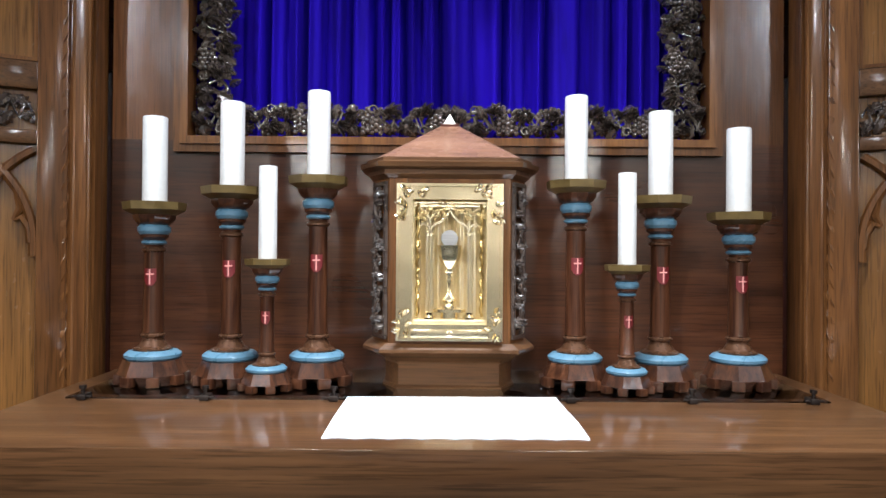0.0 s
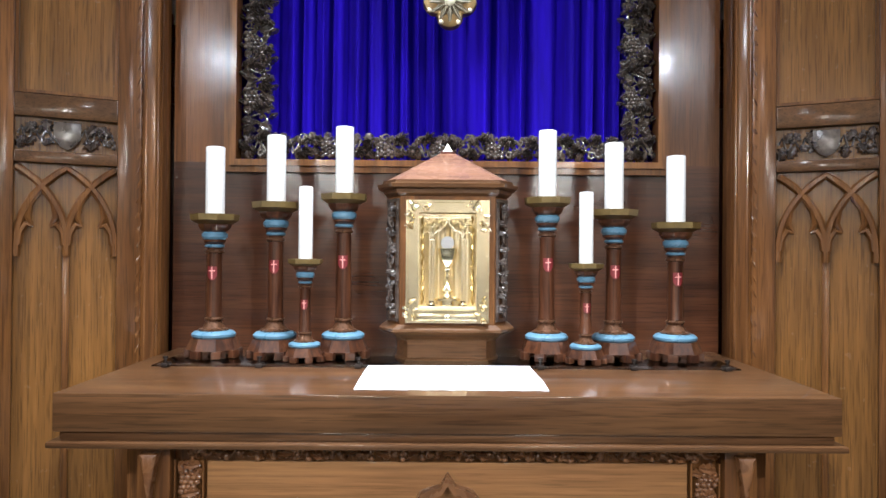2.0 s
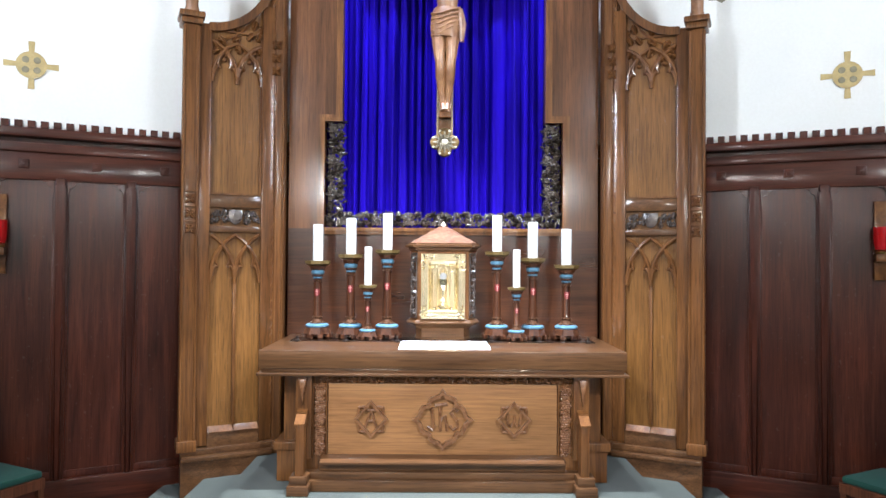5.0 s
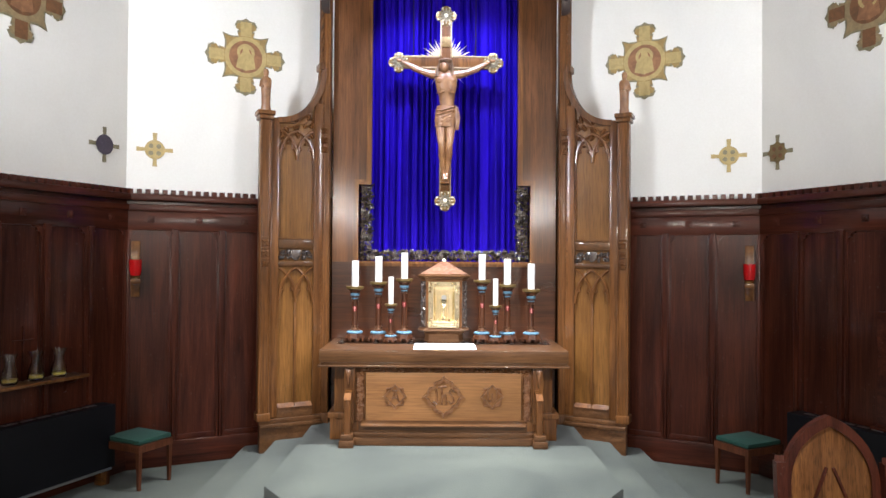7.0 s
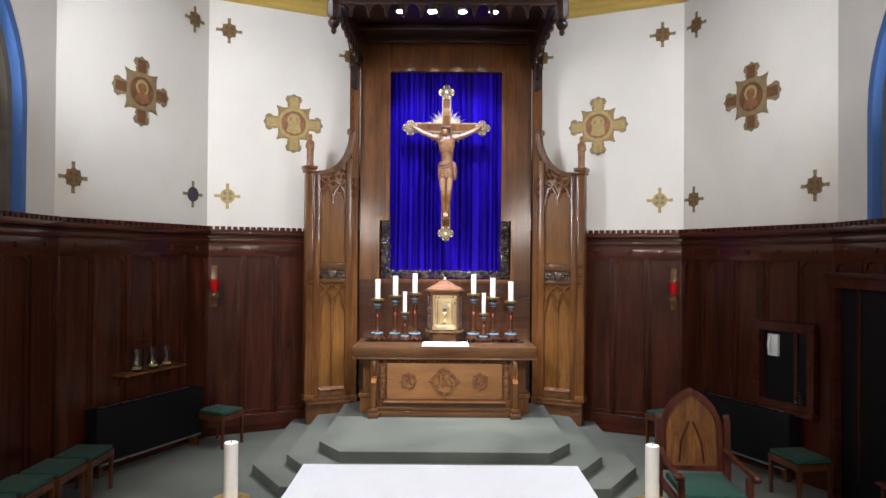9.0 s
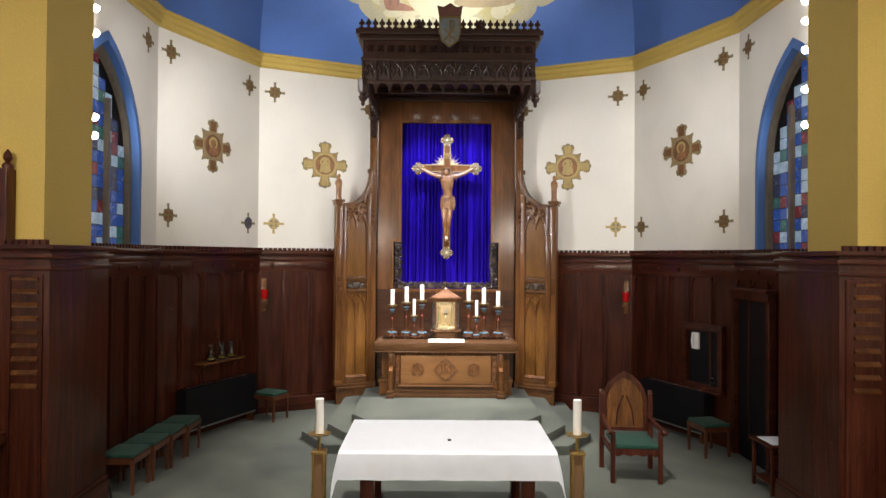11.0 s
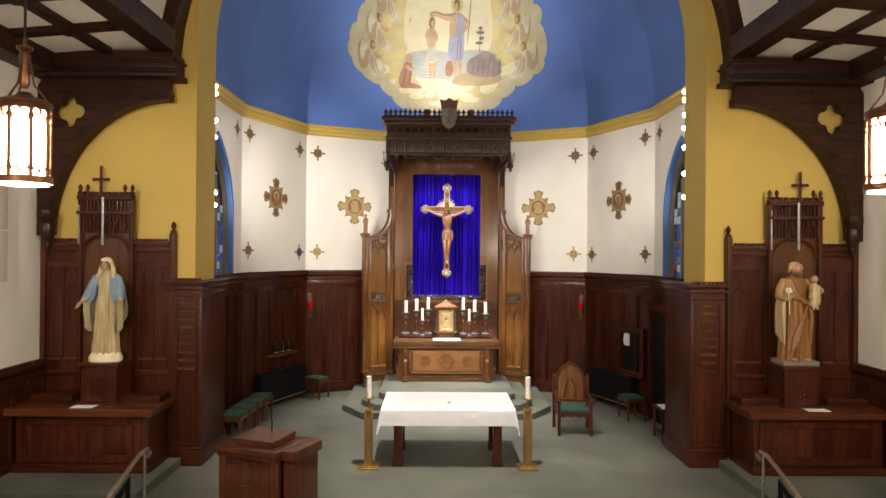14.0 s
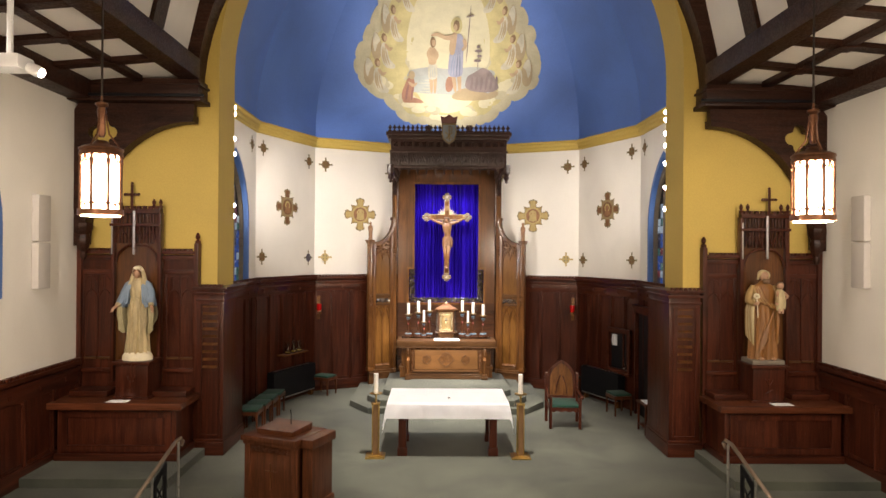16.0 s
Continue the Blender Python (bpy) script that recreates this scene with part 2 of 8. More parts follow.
GLASS_RED = glassy("red_glass", (0.8, 0.02, 0.02))
FLESH = material("painted_plaster_skin", (0.42, 0.24, 0.15), 0.45, vary=0.2, scale=(20, 20, 20), bump=0.05)
CORPUS = material("painted_carved_figure", (0.31, 0.155, 0.062), 0.36, dark=(0.15, 0.064, 0.024), scale=(14, 14, 8), bump=0.15)
ROBE_CREAM = material("cream_robe_paint", (0.5, 0.4, 0.22), 0.45, vary=0.35, scale=(10, 10, 2), bump=0.1)
ROBE_TAN = material("tan_cloak_paint", (0.36, 0.23, 0.09), 0.45, vary=0.3, scale=(10, 10, 2), bump=0.1)
COLLAR = material("dark_bronzed_collar", (0.12, 0.055, 0.026), 0.28, 0.5, vary=0.3, scale=(30, 30, 30), bump=0.05)
CANOPY = material("nearly_black_oak", (0.028, 0.0095, 0.0055), 0.32, dark=(0.012, 0.004, 0.0025), scale=(1.4, 12, 12), bump=0.05, fine=110, coat=0.1, spec=0.3)
ROBE_BLUE = material("pale_blue_mantle_paint", (0.2, 0.28, 0.38), 0.5, vary=0.25, scale=(10, 10, 3), bump=0.1)
ROBE_GOLD = material("ochre_robe_paint", (0.245, 0.102, 0.023), 0.45, vary=0.35, scale=(10, 10, 2), bump=0.1)
GRAPE = material("carved_mid_oak", (0.2, 0.085, 0.03), 0.28, dark=(0.1, 0.04, 0.015), scale=(20, 20, 20), bump=0.06, coat=0.4)
TAN_BRASS = material("worn_tan_brass", (0.24, 0.14, 0.07), 0.38, 0.5, vary=0.25, scale=(12, 12, 3), bump=0.05)
HAIR = material("brown_hair_paint", (0.14, 0.075, 0.035), 0.5, vary=0.3, scale=(30, 30, 10), bump=0.1)
LINING = material("grey_gold_lining_paint", (0.4, 0.35, 0.2), 0.45, vary=0.3, scale=(16, 16, 3), bump=0.1)
PINK = material("pink_paint", (0.7, 0.3, 0.26), 0.5, vary=0.1, scale=(20, 20, 20), bump=0.04)
LAMP_GLASS = material("glowing_lantern_glass", (0.9, 0.85, 0.75), 0.5, emit=(1, 0.86, 0.66), power=60)
BULB = material("glowing_bulb", (0.9, 0.9, 0.9), 0.4, emit=(1, 0.93, 0.82), power=30)

# ---- mesh helpers ----
def frm(o, u, v):
    """A frame: local (u, v, w) with w = u x v; u and v are made unit vectors."""
    u, v = Vector(u).normalized(), Vector(v).normalized()
    w = u.cross(v)
    m = Matrix.Identity(4)
    for i, c in enumerate((u, v, w)):
        m[0][i], m[1][i], m[2][i] = c
    m.translation = Vector(o)
    return m


FRONT = frm((0, 0, 0), (1, 0, 0), (0, 0, 1))   # u = x, v = z, w towards the nave (-y)
ID = Matrix.Identity(4)


def box(bm, a, b, bev=0.0, F=ID):
    x0, y0, z0 = (min(p, q) for p, q in zip(a, b))
    x1, y1, z1 = (max(p, q) for p, q in zip(a, b))
    vs = [bm.verts.new(F @ Vector(c)) for c in ((x0, y0, z0), (x1, y0, z0), (x1, y1, z0), (x0, y1, z0), (x0, y0, z1), (x1, y0, z1), (x1, y1, z1), (x0, y1, z1))]
    fs = [bm.faces.new([vs[i] for i in q]) for q in ((0, 3, 2, 1), (4, 5, 6, 7), (0, 1, 5, 4), (1, 2, 6, 5), (2, 3, 7, 6), (3, 0, 4, 7))]
    if bev:
        es = list({e for f in fs for e in f.edges})
        bmesh.ops.bevel(bm, geom=es, offset=bev, segments=2, profile=0.6, affect="EDGES", clamp_overlap=True)


def prism(bm, pts, F, w0, w1, bev=0.0):
    """A flat outline (u, v) of a frame, drawn out from w0 to w1."""
    lo = [bm.verts.new(F @ Vector((u, v, w0))) for u, v in pts]
    hi = [bm.verts.new(F @ Vector((u, v, w1))) for u, v in pts]
    n = len(pts)
    fs = [bm.faces.new(hi), bm.faces.new(lo[::-1])]
    for i in range(n):
        fs.append(bm.faces.new((lo[i], lo[(i + 1) % n], hi[(i + 1) % n], hi[i])))
    if bev:
        bmesh.ops.bevel(bm, geom=list(fs[0].edges), offset=bev, segments=2, profile=0.6, affect="EDGES", clamp_overlap=True)
    bmesh.ops.recalc_face_normals(bm, faces=[f for f in fs if f.is_valid])


def ringprism(bm, outer, inner, F, w0, w1, closed=True):
    """A band between two outlines of as many points, drawn out from w0 to w1."""
    n = len(outer)
    g = [[bm.verts.new(F @ Vector((u, v, w))) for u, v in ps] for ps, w in ((outer, w0), (outer, w1), (inner, w1), (inner, w0))]
    for i in range(n if closed else n - 1):
        j = (i + 1) % n
        for k in range(4):
            a, b = g[k], g[(k + 1) % 4]
            bm.faces.new((a[i], a[j], b[j], b[i]))
    if not closed:
        for i in (0, n - 1):
            bm.faces.new([g[k][i] for k in range(4)])


def frame_box(bm, F, u0, v0, u1, v1, t, w0, w1):
    ringprism(bm, [(u0, v0), (u1, v0), (u1, v1), (u0, v1)], [(u0 + t, v0 + t), (u1 - t, v0 + t), (u1 - t, v1 - t), (u0 + t, v1 - t)], F, w0, w1)


def tube(bm, pts, r, n=6, closed=False, flat=1.0, up=None):
    pts = [Vector(p) for p in pts]
    m = len(pts)
    rs = r if isinstance(r, (list, tuple)) else [r] * m
    rings, ref = [], None
    for i, p in enumerate(pts):
        a, b = pts[(i - 1) % m if closed else max(i - 1, 0)], pts[(i + 1) % m if closed else min(i + 1, m - 1)]
        d = (b - a).normalized()
        if ref is None:
            ref = Vector(up) if up else (Vector((0, 0, 1)) if abs(d.z) < 0.9 else Vector((1, 0, 0)))
        s = d.cross(ref).normalized()
        ref = s.cross(d).normalized()
        rings.append([bm.verts.new(p + rs[i] * (s * math.cos(k * math.tau / n) + ref * flat * math.sin(k * math.tau / n))) for k in range(n)])
    for i in range(m if closed else m - 1):
        a, b = rings[i], rings[(i + 1) % m]
        for k in range(n):
            bm.faces.new((a[k], a[(k + 1) % n], b[(k + 1) % n], b[k]))
    if not closed:
        bm.faces.new(rings[0][::-1])
        bm.faces.new(rings[-1])


def lathe(bm, prof, n=24, F=ID, a0=0.0, flat=1.0):
    """Turned outline (radius, height) round z; flat squeezes it along y."""
    rings = []
    for r, z in prof:
        rings.append([bm.verts.new(F @ Vector((r * math.cos(a0 + k * math.tau / n), r * flat * math.sin(a0 + k * math.tau / n), z))) for k in range(n)])
    for a, b in zip(rings, rings[1:]):
        for k in range(n):
            bm.faces.new((a[k], a[(k + 1) % n], b[(k + 1) % n], b[k]))
    bm.faces.new(rings[0][::-1])
    bm.faces.new(rings[-1])


def ball(bm, c, r, sub=1, s=(1, 1, 1), F=ID):
    bmesh.ops.create_icosphere(bm, subdivisions=sub, radius=r, matrix=F @ Matrix.Translation(c) @ Matrix.Diagonal((*s, 1)))


def arc(cx, cy, r, a0, a1, n):
    return [(cx + r * math.cos(radians(a0 + (a1 - a0) * i / n)), cy + r * math.sin(radians(a0 + (a1 - a0) * i / n))) for i in range(n + 1)]


def pointed(uc, v0, hw, rise, n=8):
    """Points of a pointed arch from its left springing over the apex to the right one."""
    r = (hw * hw + rise * rise) / (2 * hw)
    a = math.degrees(math.asin(min(1, rise / r)))
    left = arc(uc - hw + r, v0, r, 180, 180 - a, n)
    right = arc(uc + hw - r, v0, r, a, 0, n)
    return left + right[1:]


def leaf(bm, F, u, v, ang, l, wd, lift=0.012):
    """A carved leaf: ribbed, curling, with a toothed edge, on the face of a frame."""
    c, s = math.cos(ang), math.sin(ang)
    rows = [(0.0, 0.12), (0.22, 0.75), (0.36, 0.55), (0.55, 1.0), (0.68, 0.6), (0.84, 0.62), (1.0, 0.05)]
    g = []
    for i, (t, h) in enumerate(rows):
        lw = lift * math.sin(math.pi * min(1, t * 0.9 + 0.1))
        row = []
        for q, e in ((-1, 0.0), (-0.5, 1.25), (0, 0.75), (0.5, 1.25), (1, 0.0)):
            a, b = t * l, q * h * wd / 2
            row.append(bm.verts.new(F @ Vector((u + a * c - b * s, v + a * s + b * c, lw * e + 0.002))))
        g.append(row)
    for a, b in zip(g, g[1:]):
        for k in range(4):
            bm.faces.new((a[k], a[k + 1], b[k + 1], b[k]))


def foliage(bm, F, u0, v0, u1, v1, rng, size=0.07):
    """Carved vine: a wavy stem with leaves and grape bunches that fill a strip."""
    du, dv = u1 - u0, v1 - v0
    along_u = du > dv
    n = max(2, round((du if along_u else dv) / size))
    pts = []
    for i in range(n * 3 + 1):
        t, wob = i / (n * 3), 0.27 * math.sin(i * 1.9)
        a, b = (u0 + t * du, v0 + dv * (0.5 + wob)) if along_u else (u0 + du * (0.5 + wob), v0 + t * dv)
        pts.append(F @ Vector((a, b, 0.012)))
    tube(bm, pts, 0.006, 5)
    short = dv if along_u else du
    for i in range(n):
        t = (i + 0.5) / n
        for side in (-1, 1):
            uu, vv = (u0 + t * du, v0 + dv * (0.5 + 0.05 * side)) if along_u else (u0 + du * (0.5 + 0.05 * side), v0 + t * dv)
            if (i + (side > 0)) % 3 == 2:
                for k in range(9):
                    a, b = rng.uniform(-1, 1), rng.uniform(0.1, 1)
                    ball(bm, (uu + a * short * 0.16, vv + side * b * short * 0.3 if along_u else vv + a * short * 0.3, 0.012), short * 0.085, 1, F=F) if along_u else \
                        ball(bm, (uu + side * b * short * 0.35, vv + a * short * 0.3, 0.012), short * 0.085, 1, F=F)
            else:
                ang = (math.pi / 2 * side if along_u else (0 if side > 0 else math.pi)) + rng.uniform(-0.9, 0.9)
                leaf(bm, F, uu, vv, ang, short * rng.uniform(0.42, 0.52), short * rng.uniform(0.4, 0.55), 0.02)


def obj(name, bm, mats, parent=None, angle=35):
    me = bpy.data.meshes.new(name)
    bm.to_mesh(me)
    bm.free()
    for m in mats if isinstance(mats, (list, tuple)) else [mats]:
        me.materials.append(m)
    me.polygons.foreach_set("use_smooth", [True] * len(me.polygons))
    me.set_sharp_from_angle(angle=radians(angle))
    ob = new(name, me)
    if parent:
        ob.parent = parent
    return ob


def part(name, bm, mat, parent, label=""):
    return tagged(obj(name, bm, mat, parent), label)


def thing(name, at, label, category, group="", rz=0.0):
    e = new(name)
    e.empty_display_size = 0.1
    e.matrix_world = pose(*at, 0, 0, rz)
    return tagged(e, label, category, group)


def setting(name, bm, mat, label="", category="", angle=35):
    return tagged(obj(name, bm, mat, angle=angle), label, category, kind="structure")


def B():
    return bmesh.new()

# ---- the building ----
CX = -0.01            # middle of the chancel arch
ARCH_R, ARCH_Z = 4.22, 7.05
WALL_Y, NAVE_X = -3.4, 6.68
WAIN = 3.0
CORNICE_Z = 6.36
APSE = [(-4.42, -2.7), (-4.4, -0.2), (-3.45, 2.0), (-1.2, 3.05), (1.2, 3.05), (3.45, 2.0), (4.4, -0.2), (4.42, -2.7)]

# floor of the chancel, steps at its edge and floor of the nave
bm = B()
box(bm, (-7.2, -6.9, -0.3), (7.2, 3.6, 0))
floor = setting("floor", bm, CARPET, "grey-green carpet over the chancel floor", "floor")
bm = B()
for k in range(3):
    box(bm, (-7.2, -7.2 - 0.3 * k, -0.6), (7.2, -6.9 - 0.3 * k, -0.15 - 0.15 * k))
setting("chancel_step", bm, CARPET, "carpeted steps down to the nave", "steps")
bm = B()
box(bm, (-7.2, -24, -0.8), (7.2, -6.9, -0.6))
setting("nave_floor", bm, CARPET, "grey-green carpet of the nave", "floor")

# carpeted steps before the high altar
def step_outline(hx, yc, cx, yf):
    return [(-hx, 2.62), (-hx, yc), (-cx, yf), (cx, yf), (hx, yc), (hx, 2.62)]

steps = thing("altar_steps", (0, 0, 0), "three grey-green carpeted steps with cut corners below the high altar", "steps")
FLAT = ID
for name, z0, z1, o in (("lower_step", 0.0, 0.13, step_outline(2.28, 0.28, 1.78, -0.5)), ("middle_step", 0.13, 0.26, step_outline(1.87, 0.25, 1.52, -0.3)), ("top_step", 0.26, 0.39, step_outline(1.5, 0.34, 1.2, -0.08))):
    bm = B()
    prism(bm, o, FLAT, z0 + (0.0005 if z0 == 0 else 0), z1, 0.018)
    part(name, bm, CARPET, steps)

# low platforms of the side altars
for s in (-1, 1):
    bm = B()
    o = [(s * 4.35, -3.62), (s * 4.35, -5.3), (s * 6.66, -5.3), (s * 6.66, -3.42), (s * 4.52, -3.42)]
    prism(bm, o, FLAT, 0.0005, 0.14, 0.012)
    setting("side_platform", bm, CARPET, "carpeted platform below a side altar", "platform")


def seg_frame(p, q, z=0.0):
    """A frame on the inner face of an apse wall: u from p to q, w into the apse."""
    return frm((p[0], p[1], z), (q[0] - p[0], q[1] - p[1], 0), (0, 0, 1)), math.dist(p, q)


def arch_wall(bm, F, u0, u1, v0, v1, uc, hw, spring, pts, th):
    """A wall with an arched opening from v0 up; pts: the arch from left to right."""
    prism(bm, [(u0, v0), (uc - hw, v0), (uc - hw, spring), (u0, spring)], F, -th, 0)
    prism(bm, [(uc + hw, v0), (u1, v0), (u1, spring), (uc + hw, spring)], F, -th, 0)
    n = len(pts) - 1
    top = [(u0 + (u1 - u0) * i / n, v1) for i in range(n + 1)]
    top = [(u0, spring)] + top + [(u1, spring)]
    arch = [pts[0]] + list(pts) + [pts[-1]]
    ringprism(bm, top, arch, F, -th, 0, closed=False)


WIN_Y, WIN_HW, WIN_SPRING, WIN_RISE = -1.72, 0.93, 4.15, 1.5
names = ["west", "north_west", "north", "back", "north", "south_west", "west"]
for i, (p, q) in enumerate(zip(APSE, APSE[1:])):
    F, L = seg_frame(p, q)
    bm = B()
    if i in (0, 6):
        uc = (WIN_Y - p[1]) * (1 if i == 0 else -1)
        uc = min(max(uc, 0.94), L - 0.94)
        arch_wall(bm, F, -0.1, L + 0.1, 2.9, 6.8, uc, WIN_HW, WIN_SPRING, pointed(uc, WIN_SPRING, WIN_HW, WIN_RISE), 0.45)
        prism(bm, [(-0.1, 0), (L + 0.1, 0), (L + 0.1, 2.9), (-0.1, 2.9)], F, -0.45, 0)
    else:
        prism(bm, [(-0.1, 0), (L + 0.1, 0), (L + 0.1, 6.8), (-0.1, 6.8)], F, -0.45, 0)
    setting("apse_wall_%d" % (i + 1), bm, PLASTER, "white plastered apse wall", "wall")
    # mustard cornice under the dome
    bm = B()
    prof = [(-0.06, CORNICE_Z - 0.03), (0.02, CORNICE_Z - 0.03), (0.05, CORNICE_Z), (0.05, CORNICE_Z + 0.06), (0.08, CORNICE_Z + 0.09), (0.08, CORNICE_Z + 0.15), (0.12, CORNICE_Z + 0.18), (0.12, CORNICE_Z + 0.22), (-0.06, CORNICE_Z + 0.22)]
    C = frm(F @ Vector((-0.05, 0, 0)), F.to_3x3() @ Vector((0, 0, 1)), (0, 0, 1))
    prism(bm, prof, C, 0, L + 0.1) if C.to_3x3().col[2].dot(F.to_3x3().col[0]) > 0 else prism(bm, prof, C, -L - 0.1, 0)
    setting("cornice", bm, YELLOW, "mustard moulded cornice below the blue dome", "cornice")

# faceted blue half-dome
DOME_Z, DOME_H, DOME_Y = 6.57, 4.47, -2.75


def dome_point(i, s):
    k = math.cos(s * math.pi / 2)
    x, y = APSE[i]
    return Vector((x * k, DOME_Y + (y - DOME_Y) * k, DOME_Z + DOME_H * math.sin(s * math.pi / 2)))


def dome_at(x, z, off=0.0):
    """The place on the dome's inner face at that x and height."""
    k = math.sqrt(max(0.0025, 1 - ((z - DOME_Z) / DOME_H) ** 2))
    xs = [p[0] for p in APSE]
    y = np.interp(x / k, xs, [p[1] for p in APSE])
    return Vector((x, DOME_Y + (y - DOME_Y) * k - off, z - off * 0.5))


bm = B()
N = 20
g = [[bm.verts.new(dome_point(i, j / N * 0.985)) for j in range(N + 1)] for i in range(8)]
g2 = [[bm.verts.new(dome_point(i, j / N * 0.985) + (dome_point(i, 0) - Vector((0, DOME_Y, DOME_Z))).normalized() * 0.15 + Vector((0, 0, 0.1))) for j in range(N + 1)] for i in range(8)]
for a in (g, g2):
    for i in range(7):
        for j in range(N):
            bm.faces.new((a[i][j], a[i + 1][j], a[i + 1][j + 1], a[i][j + 1]))
setting("apse_dome", bm, BLUE, "sky-blue painted faceted half-dome", "dome", angle=12)

# chancel arch wall
bm = B()
F = frm((0, WALL_Y, 0), (1, 0, 0), (0, 0, 1))
pts = [(CX + x, z) for x, z in arc(0, ARCH_Z, ARCH_R, 180, 0, 36)]
arch_wall(bm, F, -7.1, 7.1, 0, 12.5, CX, ARCH_R, ARCH_Z, pts, 0.95)
setting("wall_chancel_arch", bm, YELLOW, "mustard painted wall round the chancel arch", "wall")

# side walls of the nave, back wall and roof
for s in (-1, 1):
    bm = B()
    F = frm((s * NAVE_X, -24 if s > 0 else WALL_Y, 0), (0, s, 0), (0, 0, 1))
    L = 24 + WALL_Y
    prism(bm, [(0, -0.8), (L, -0.8), (L, 6.6), (0, 6.6)], F, 0, 0.4)
    setting("wall_nave_west" if s < 0 else "wall_nave_east", bm, PLASTER, "cream plastered nave wall with patched stains", "wall")
bm = B()
box(bm, (-7.1, -24.4, -0.8), (7.1, -24, 12.5))
setting("wall_nave_back", bm, PLASTER, "plain plastered back wall of the nave", "wall")
bm = B()
for s in (-1, 1):
    prism(bm, [(s * 7.1, 6.5), (s * 4.6, 6.72), (s * 4.6, 6.84), (s * 7.1, 6.7)], frm((0, WALL_Y - 0.02, 0), (1, 0, 0), (0, 0, 1)), 0, 20.6)
    prism(bm, [(s * 4.72, 6.85), (s * 4.1, 9.6), (0.0, 12.4), (0.0, 12.6), (s * 4.3, 9.7), (s * 4.95, 6.85)], frm((0, WALL_Y - 0.02, 0), (1, 0, 0), (0, 0, 1)), 0, 20.6)
setting("ceiling", bm, PLASTER, "white plaster panels between dark roof timbers", "ceiling")

# ---- wainscot of the apse ----
def wainscot(name, p, q, cols, z1=WAIN, u0=0.0, u1=None, label="dark mahogany wainscot panelling with a moulded cap", skip=()):
    F, L = seg_frame(p, q)
    u1 = L if u1 is None else u1
    w = tagged(new(name), label, "wainscot", kind="structure")
    bm = B()
    box(bm, (u0, 0, 0.001), (u1, z1 - 0.02, 0.03), F=F)
    part("backing", bm, DARK, w)
    step = (u1 - u0) / cols
    for k in range(cols + 1):
        bm = B()
        u = u0 + k * step
        box(bm, (max(u0, u - 0.045), 0.25, 0.03), (min(u1, u + 0.045), z1 - 0.28, 0.055), 0.006, F)
        stile = part("stile", bm, DARK, w)
        if u0 < u - 0.02 and u + 0.02 < u1:
            bm = B()
            prism(bm, [(u - 0.022, 0.27), (u + 0.022, 0.27), (u + 0.022, z1 - 0.46), (u + 0.034, z1 - 0.45), (u + 0.034, z1 - 0.4), (u - 0.034, z1 - 0.4), (u - 0.034, z1 - 0.45), (u - 0.022, z1 - 0.46)], F, 0.055, 0.082, 0.012)
            part("bead", bm, DARK, stile)
    bm = B()
    box(bm, (u0, 0, 0.03), (u1, 0.27, 0.075), 0.012, F)
    part("plinth", bm, DARK_X, w)
    bm = B()
    box(bm, (u0, z1 - 0.42, 0.03), (u1, z1 - 0.2, 0.06), 0.006, F)
    box(bm, (u0, z1 - 0.21, 0.03), (u1, z1 - 0.14, 0.085), 0.01, F)
    box(bm, (u0, z1 - 0.1, 0.03), (u1, z1 - 0.03, 0.13), 0.014, F)
    part("cap", bm, DARK_X, w)
    n = round((u1 - u0) / 0.085)
    bm = B()
    for k in range(n):
        u = u0 + (k + 0.5) * (u1 - u0) / n
        box(bm, (u - 0.026, z1 - 0.03, 0.05), (u + 0.026, z1 + 0.022, 0.12), F=F)
    part("cresting", bm, DARK, w)
    for k in range(cols):
        a, b = u0 + k * step + 0.045, u0 + (k + 1) * step - 0.045
        bm = B()
        for e, d in ((a, 1), (b, -1)):
            prism(bm, [(e, z1 - 0.42), (e + d * 0.085, z1 - 0.42), (e + d * 0.085, z1 - 0.432), (e + d * 0.05, z1 - 0.438), (e + d * 0.05, z1 - 0.465), (e + d * 0.022, z1 - 0.475), (e + d * 0.012, z1 - 0.52), (e, z1 - 0.53)], F, 0.03, 0.054)
            box(bm, (e, 0.33, 0.03), (e + d * 0.012, z1 - 0.5, 0.046), 0.003, F)
        box(bm, (a, 0.27, 0.03), (b, 0.33, 0.045), 0.005, F)
        part("panel_corner", bm, DARK, w)
        bm = B()
        m = (a + b) / 2
        box(bm, (m - 0.035, z1 - 0.335, 0.06), (m + 0.035, z1 - 0.265, 0.072), 0.006, F)
        box(bm, (m - 0.016, z1 - 0.316, 0.072), (m + 0.016, z1 - 0.284, 0.08), 0.006, F)
        part("boss", bm, DARK, w)
    return w


for i, cols in ((0, 5), (1, 5), (2, 5), (4, 5), (5, 5), (6, 5)):
    wainscot("wainscot_%d" % (i + 1), APSE[i], APSE[i + 1], cols)

# ---- reredos of the high altar ----
rng = random.Random(7)
reredos = thing("reredos", (0, 0, 0), "tall varnished oak reredos with angled wings, tracery and a curtained niche", "reredos")
RY = 2.66
FR = frm((0, RY, 0), (1, 0, 0), (0, 0, 1))


